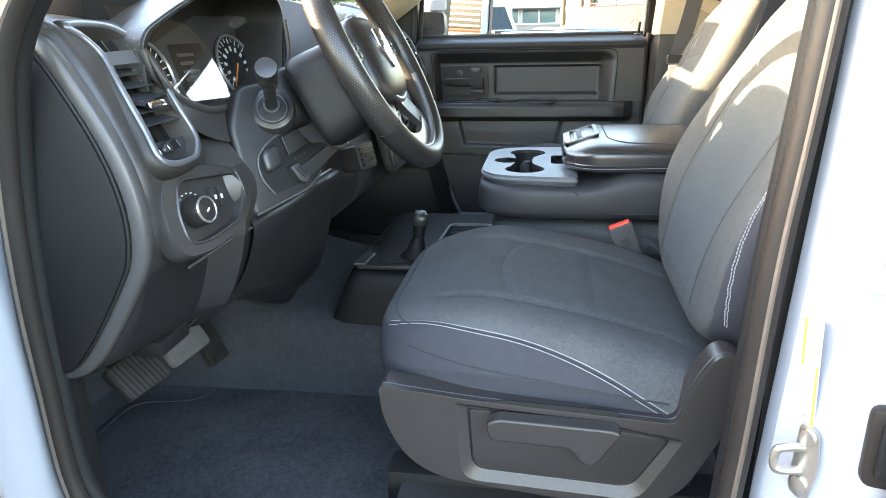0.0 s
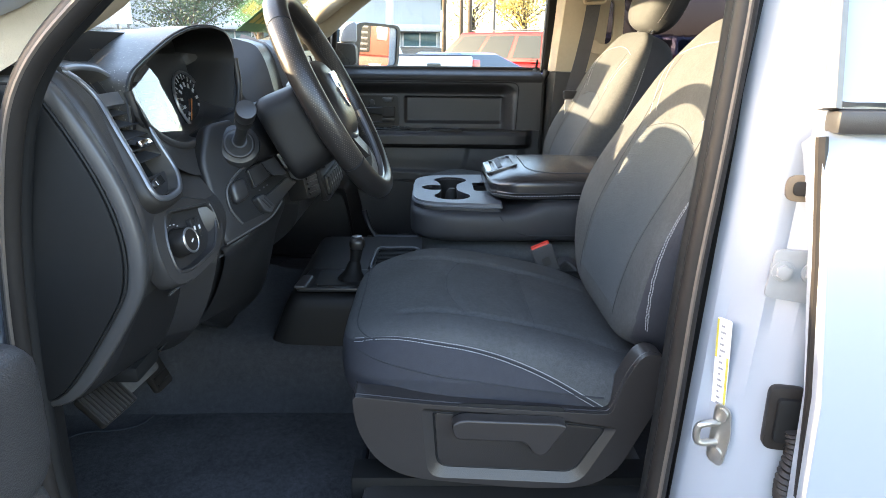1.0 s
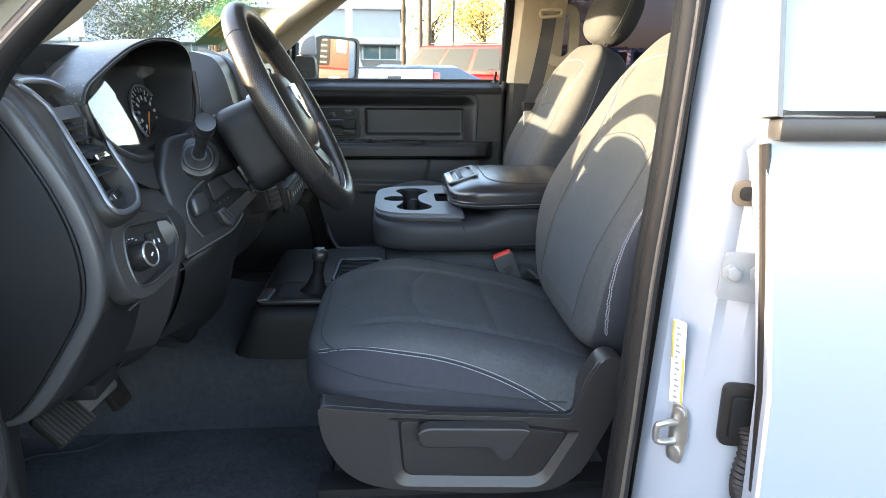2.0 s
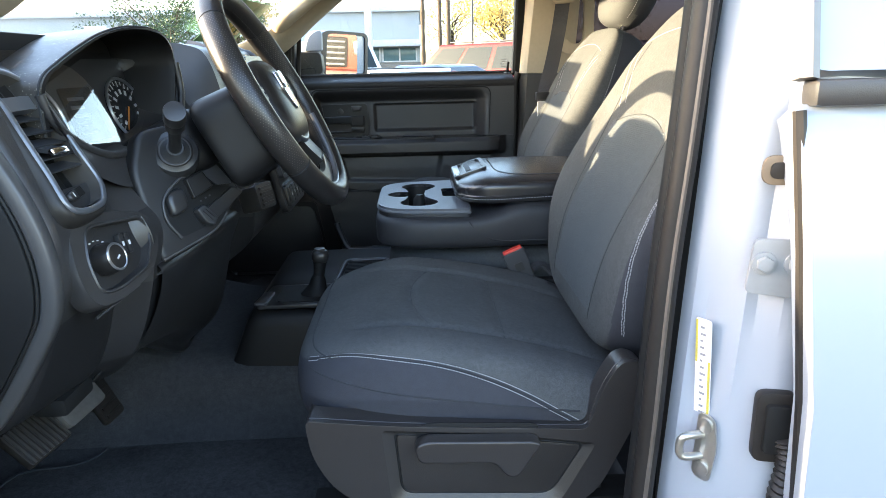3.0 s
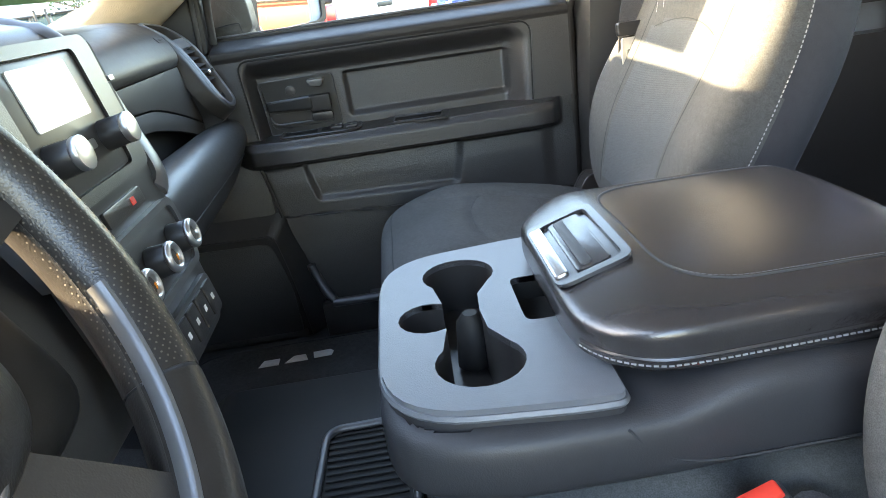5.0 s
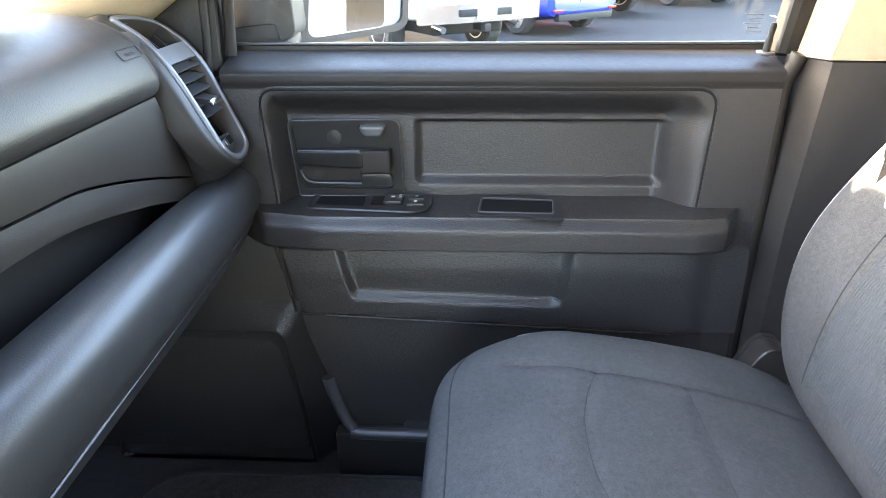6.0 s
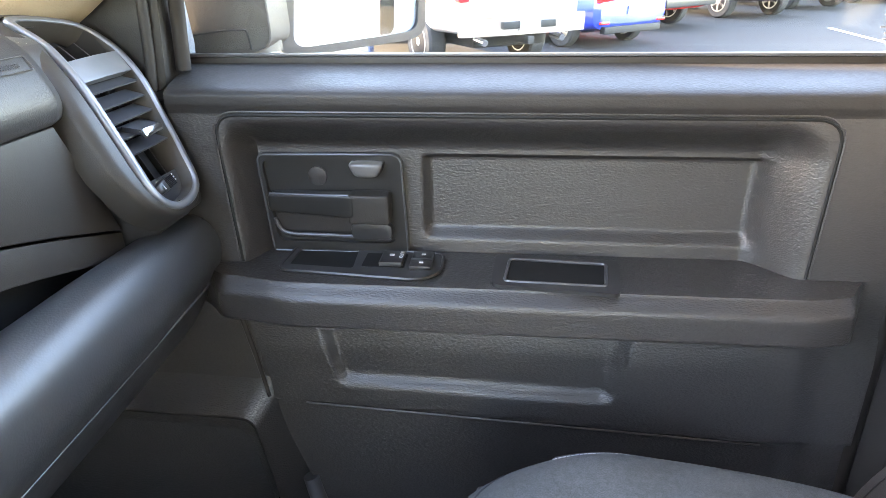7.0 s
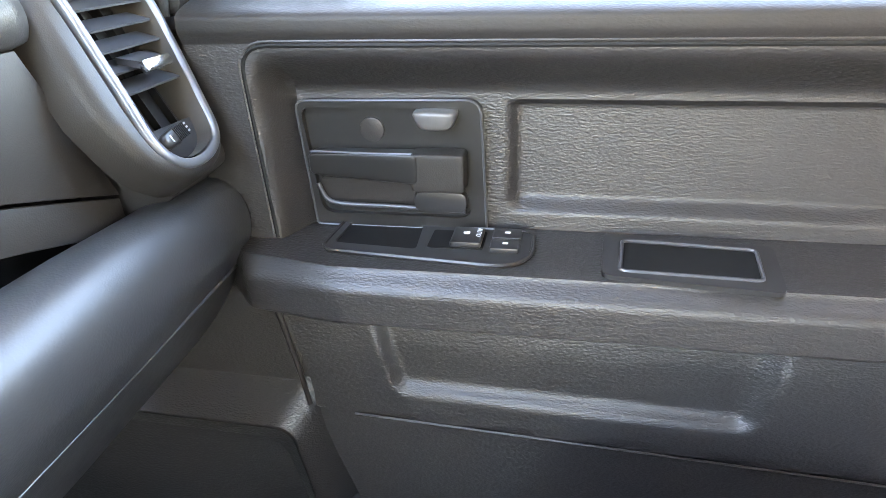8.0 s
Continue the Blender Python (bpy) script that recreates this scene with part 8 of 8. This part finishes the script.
def sedan(at, paint, label, turn=0.0):
    car = thing("sedan", label, "car", at, "parked vehicles", turn)
    part("body", shell([(0.0, 0.80, 0.42, 0.85), (0.10, 0.88, 0.30, 1.02), (0.7, 0.91, 0.22, 1.05), (2.3, 0.91, 0.20, 0.98), (3.6, 0.90, 0.22, 0.92), (4.4, 0.82, 0.28, 0.78), (4.6, 0.65, 0.36, 0.66)], 4), paint, car, local=True)
    cabin(car, (0.82, 0.35, 3.65, 0.97), (0.56, 1.45, 2.80, 1.41), paint)
    part("boot_lip", box((-0.72, -0.03, 0.98), (0.72, 0.20, 1.05), 0.025), paint, car, local=True)
    part("light_bar", box((-0.80, -0.035, 0.80), (0.80, 0.02, 0.84), 0.01), TAIL, car, "red light bar", local=True)
    for s in (-1, 1):
        part("tail_light", prism(rounded([(s * 0.42, 0.80), (s * 0.86, 0.76), (s * 0.87, 0.92), (s * 0.60, 0.86)], 0.02), 0.06, basis((0, 0.05, 0), (1, 0, 0), (0, 0, 1)), 0.01), TAIL, car, "red tail light", local=True)
        part("reflector", box((s * 0.70 - 0.10, -0.02, 0.42), (s * 0.70 + 0.10, 0.03, 0.46), 0.006), TAIL, car, local=True)
    part("rear_apron", box((-0.70, -0.015, 0.26), (0.70, 0.10, 0.38), 0.02), DARK, car, local=True)
    part("licence_plate", box((-0.155, -0.045, 0.56), (0.155, -0.01, 0.70), 0.006), PLATE_PAINT, car, "plain white plate", local=True)
    for k in range(6):
        part("letter_bar", box((-0.22 + k * 0.08, -0.032, 0.875), (-0.165 + k * 0.08, -0.015, 0.90), 0.002), ALLOY, car, local=True)
    for y in (0.85, 3.6):
        for s in (-1, 1):
            wheel_at(car, s * 0.80, y, 0.32, 0.32, 0.21)
    return car


def wagon(at, paint, label, turn=0.0, name="sport_utility"):
    car = thing(name, label, "car", at, "parked vehicles", turn)
    part("body", shell([(0.0, 0.86, 0.50, 1.05), (0.10, 0.97, 0.40, 1.18), (1.2, 1.0, 0.36, 1.20), (3.4, 1.0, 0.36, 1.18), (4.7, 0.98, 0.40, 1.12), (5.1, 0.88, 0.48, 0.95)], 5), paint, car, local=True)
    cabin(car, (0.95, 0.06, 3.75, 1.15), (0.78, 0.22, 2.95, 1.88), paint)
    for s in (-1, 1):
        part("roof_rail", tube([(s * 0.66, 0.5, 1.93), (s * 0.66, 2.7, 1.93)], 0.02, 8), SMOOTH, car, local=True)
        part("tail_light", box((s * 0.90 - 0.07, -0.02, 0.95), (s * 0.90 + 0.07, 0.12, 1.35), 0.03), TAIL, car, "red tail light", local=True)
    part("bumper", box((-0.95, -0.10, 0.45), (0.95, 0.10, 0.68), 0.05), SMOOTH, car, local=True)
    part("licence_plate", box((-0.155, -0.115, 0.74), (0.155, -0.02, 0.88), 0.006), PLATE_PAINT, car, "plain white plate", local=True)
    for y in (0.95, 4.05):
        for s in (-1, 1):
            wheel_at(car, s * 0.85, y, 0.38, 0.38, 0.25)
    return car


WHITE_CAR = surface("white_car_paint", (0.62, 0.62, 0.62), 0.3, coat=0.8, vary=0.02)
BLUE_CAR = surface("blue_car_paint", (0.03, 0.06, 0.50), 0.25, coat=1.0, vary=0.04)
RED_CAR = surface("red_car_paint", (0.36, 0.018, 0.018), 0.5, vary=0.06, spec=0.2)
MAROON = surface("maroon_car_paint", (0.22, 0.02, 0.02), 0.25, coat=1.0, vary=0.04)
SILVER_CAR = surface("silver_car_paint", (0.45, 0.45, 0.45), 0.3, metal=0.5, coat=1.0, vary=0.04)
ORANGE_CAR = surface("orange_car_paint", (0.12, 0.016, 0.004), 0.6, coat=0.1, vary=0.04)
DARK_CAR = surface("dark_blue_car_paint", (0.02, 0.03, 0.06), 0.25, coat=1.0, vary=0.04)

pickup((0.0, 9.75, lot(0, 10)), WHITE_CAR, "white pickup truck with chrome bumper and black bed cover", 33)
sedan((-2.35, 7.3, lot(0, 7)), DARK_CAR, "dark blue sedan parked beside the white pickup", 33)
sedan((1.9, 12.6, lot(0, 13)), BLUE_CAR, "blue sedan with red tail lights parked on the lot", 40)
wagon((3.45, 15.5, lot(0, 16)), RED_CAR, "red sport utility parked on the lot", 46)
wagon((6.0, 17.6, lot(0, 18)), DARK_CAR, "dark blue sport utility parked on the lot", 30)
wagon((8.3, 19.9, lot(0, 20)), SILVER_CAR, "silver sport utility parked on the lot", 30)
sedan((10.8, 22.0, lot(0, 22)), SILVER_CAR, "silver sedan parked on the lot", 30)
wagon((13.4, 24.2, lot(0, 24)), MAROON, "dark red sport utility parked on the lot", 30)
big = pickup((14.2, 1.45, lot(0, 1)), ORANGE_CAR, "bright orange pickup truck with a dark grille parked behind the cab", 90)
part("front_panel", box((-0.98, 5.80, 0.74), (0.98, 6.22, 1.40), 0.07), ORANGE_CAR, big, local=True)
gr = part("grille", box((-0.66, 6.12, 0.86), (0.66, 6.26, 1.33), 0.05), DARK, big, "dark barred grille", local=True)
for k in range(5):
    part("grille_bar", box((-0.60, 6.245, 0.895 + 0.085 * k), (0.60, 6.28, 0.930 + 0.085 * k), 0.010), SATIN, gr, local=True)
for s in (-1, 1):
    part("headlight", box((s * 0.83 - 0.09, 6.15, 1.06), (s * 0.83 + 0.09, 6.25, 1.28), 0.04), ALLOY, big, "clear headlight", local=True)
    part("fog_light", box((s * 0.72 - 0.09, 6.36, 0.60), (s * 0.72 + 0.09, 6.44, 0.72), 0.02), PLATE_PAINT, big, local=True)
part("front_bumper", box((-1.0, 6.08, 0.48), (1.0, 6.42, 0.84), 0.07), ORANGE_CAR, big, "orange front bumper", local=True)

# long pale building behind the lot
WALL = surface("pale_stucco", (0.36, 0.385, 0.40), 0.9, vary=0.05, vary_scale=0.6, wrinkle=0.1)
BASE_WALL = surface("brown_grey_block", (0.20, 0.185, 0.17), 0.9, vary=0.12, vary_scale=0.8, wrinkle=0.2)
PANE_BLUE = surface("blue_green_glazing", (0.10, 0.17, 0.19), 0.15, vary=0.15, vary_scale=0.5, spec=0.4)
ROOF_EDGE = surface("roof_metal", (0.55, 0.56, 0.58), 0.5, metal=0.3)


def building(x0, x1, y0, y1, h, label, sill=1.0, head=2.5, pitch=2.4, canopy=False):
    z0 = lot(0, y0)
    b = thing("building", label, "building", ((x0 + x1) / 2, y0, z0))
    part("wall", box((x0, y0, z0), (x1, y1, z0 + h), 0.02), WALL, b)
    part("roof", box((x0 - 0.3, y0 - 0.3, z0 + h), (x1 + 0.3, y1 + 0.3, z0 + h + 0.35), 0.05), ROOF_EDGE, b)
    if canopy:
        part("canopy", box((x0, y0 - 1.1, z0 + head + 0.08), (x1 + 0.2, y0, z0 + head + 0.50), 0.03), ROOF_EDGE, b, "pale metal canopy over the windows")
        part("base_wall", box((x0, y0 - 0.25, z0), (x1 + 0.1, y0, z0 + sill - 0.10), 0.03), BASE_WALL, b, "brown-grey lower wall")
    n = int((x1 - x0 - 0.3) / pitch)
    for k in range(n):
        xb = x1 - 0.25 - k * pitch
        xa = xb - pitch * 0.92
        w = part("window", box((xa, y0 - 0.03, z0 + sill), (xb, y0 + 0.05, z0 + head), 0.01), PANE_BLUE, b, "blue-green glazing")
        part("window_sill", box((xa - 0.05, y0 - 0.08, z0 + sill - 0.08), (xb + 0.05, y0 + 0.02, z0 + sill), 0.01), ROOF_EDGE, w)
        for f in (0.0, 0.5, 1.0):
            part("mullion", box((xa + (xb - xa) * f - 0.05, y0 - 0.06, z0 + sill), (xa + (xb - xa) * f + 0.05, y0, z0 + head), 0.005), ROOF_EDGE, w)
    return b


building(-40, 0.55, 44, 60, 4.5, "long low pale building with a band of blue-green windows", 1.45, 2.25, 2.4, True)
building(-70, -46, -20, 40, 7.0, "pale building ahead of the truck", 1.0, 2.5, 3.0)

# palms and trees
BARK = surface("palm_bark", (0.085, 0.058, 0.036), 0.9, vary=0.45, vary_scale=7, wrinkle=0.6)
FROND = surface("palm_leaf", (0.07, 0.10, 0.03), 0.6, vary=0.3)
LEAF = surface("green_leaf", (0.05, 0.09, 0.025), 0.6, vary=0.4, vary_scale=2)
AUTUMN = surface("autumn_leaf", (0.50, 0.36, 0.09), 0.6, vary=0.35, vary_scale=2)


def palm(x, y, h, seed):
    rnd = random.Random(seed)
    t = thing("palm_tree", "tall palm with a slim brown trunk and drooping fronds", "palm tree", (x, y, lot(x, y)), "palms")
    lean = rnd.uniform(-0.3, 0.3)
    line = [Vector((x + lean * (k / 30) ** 2, y, lot(x, y) + h * k / 30)) for k in range(31)]
    part("trunk", tube(line, [0.105 - 0.02 * k / 30 + 0.016 * (k % 2) + rnd.uniform(-0.015, 0.02) for k in range(31)], 10), BARK, t)
    crown = bmesh.new()
    top = line[-1]
    for k in range(26):
        a, up = rnd.uniform(0, 6.283), rnd.uniform(-0.5, 1.0)
        length = rnd.uniform(1.5, 2.2)
        d = Vector((math.cos(a), math.sin(a), 0))
        rib = [top + d * (length * u) + Vector((0, 0, up * u * 1.2 - 1.8 * u * u)) for u in (0, 0.25, 0.5, 0.75, 1.0)]
        s = d.cross(Vector((0, 0, 1)))
        for i in range(4):
            for j in range(5):
                u = (i + j / 5) / 4
                p = rib[i].lerp(rib[i + 1], j / 5)
                for sd in (-1, 1):
                    tipp = p + s * sd * 0.45 * math.sin(3.0 * u + 0.2) + d * 0.12 - Vector((0, 0, 0.18))
                    crown.faces.new([crown.verts.new(q) for q in (p, p + d * 0.07, tipp)])
    part("crown", crown, FROND, t)


def tree(x, y, h, seed, leaf, label, bare=0.0):
    rnd = random.Random(seed)
    t = thing("tree", label, "tree", (x, y, lot(x, y)), "trees")
    z0 = lot(x, y)
    wood = bmesh.new()
    tube([(x, y, z0), (x + 0.1, y, z0 + h * 0.2), (x, y + 0.1, z0 + h * 0.45)], [0.22, 0.17, 0.12], 8, bm=wood)
    tips = []
    for k in range(16):
        a = rnd.uniform(0, 6.283)
        z = h * rnd.uniform(0.25, 0.5)
        d = Vector((math.cos(a), math.sin(a), rnd.uniform(0.5, 1.4))).normalized()
        p = Vector((x, y, z0 + z))
        q = p + d * h * rnd.uniform(0.22, 0.40)
        e = q + (d + Vector((rnd.uniform(-0.6, 0.6), rnd.uniform(-0.6, 0.6), 0.2))).normalized() * h * 0.18
        tube([p, p.lerp(q, 0.5) + Vector((0, 0, 0.1)), q, e], [0.045, 0.03, 0.02, 0.010], 5, bm=wood)
        for u in (0.4, 0.7, 1.0):
            w = p.lerp(q, u)
            f = w + Vector((rnd.uniform(-1, 1), rnd.uniform(-1, 1), rnd.uniform(0, 1))) * h * 0.12
            tube([w, f], [0.02, 0.008], 4, bm=wood)
            tips.append(f)
        tips += [q, e]
    part("trunk", wood, BARK, t)
    crown = bmesh.new()
    for p in tips:
        for k in range(int(60 * (1 - bare))):
            o = p + Vector((rnd.gauss(0, 1), rnd.gauss(0, 1), rnd.gauss(0, 0.8))) * h * 0.055
            n1 = Vector((rnd.gauss(0, 1), rnd.gauss(0, 1), rnd.gauss(0, 1))).normalized() * h * 0.011
            n2 = Vector((rnd.gauss(0, 1), rnd.gauss(0, 1), rnd.gauss(0, 1))).normalized() * h * 0.008
            crown.faces.new([crown.verts.new(q) for q in (o - n1, o + n2, o + n1, o - n2)])
    if len(crown.faces):
        part("crown", crown, leaf, t)
    else:
        crown.free()


for i, (x, y, h) in enumerate(((0.6, 34, 10.5), (1.55, 36, 11.0), (1.85, 33, 9.5), (-24, 26, 9))):
    palm(x, y, h, 10 + i)
tree(5.5, 40, 7.0, 3, AUTUMN, "autumn tree with yellow leaves")
tree(9.5, 43, 8.0, 4, AUTUMN, "autumn tree with yellow leaves", 0.5)
tree(3.0, 50, 8.0, 5, AUTUMN, "autumn tree with thin yellow leaves", 0.6)
tree(14.0, 46, 8.0, 6, AUTUMN, "almost bare autumn tree", 0.85)
tree(-9.2, 24.7, 5.0, 7, LEAF, "small green tree at the edge of the lot")
tree(-7.2, 27.5, 5.6, 8, LEAF, "small green tree at the edge of the lot")
tree(-17.0, 20.0, 6.0, 9, LEAF, "small green tree at the edge of the lot")

# lamp posts and a white sign
POST = surface("dark_post", (0.06, 0.055, 0.05), 0.6)
for x, y in ((2.95, 32.0), (-22.0, 12.0)):
    lp = thing("lamp_post", "dark steel parking lot lamp post", "lamp post", (x, y, lot(x, y)), "lamp posts")
    part("pole", tube([(x, y, lot(x, y)), (x, y, lot(x, y) + 8)], 0.06, 8), POST, lp)
    part("lamp_head", box((x - 0.5, y - 0.15, lot(x, y) + 8), (x + 0.5, y + 0.15, lot(x, y) + 8.15), 0.02), POST, lp)
col = thing("steel_column", "grey square steel column standing beyond the lot", "column", (-2.5, 40.0, lot(0, 40)))
part("shaft", box((-2.7, 39.8, lot(0, 40)), (-2.3, 40.2, lot(0, 40) + 9.0), 0.03), ROOF_EDGE, col)
part("foot_plate", box((-2.9, 39.6, lot(0, 40)), (-2.1, 40.4, lot(0, 40) + 0.12), 0.02), ROOF_EDGE, col)
sign = thing("white_sign", "blank white sign on two posts", "sign", (-8.8, 18.4, lot(0, 18)))
part("board", box((-9.1, 18.36, 1.40), (-8.5, 18.40, 2.0), 0.01), PLATE_PAINT, sign)
for x in (-8.95, -8.65):
    part("post", tube([(x, 18.43, lot(0, 18)), (x, 18.43, 1.95)], 0.03, 6), POST, sign)
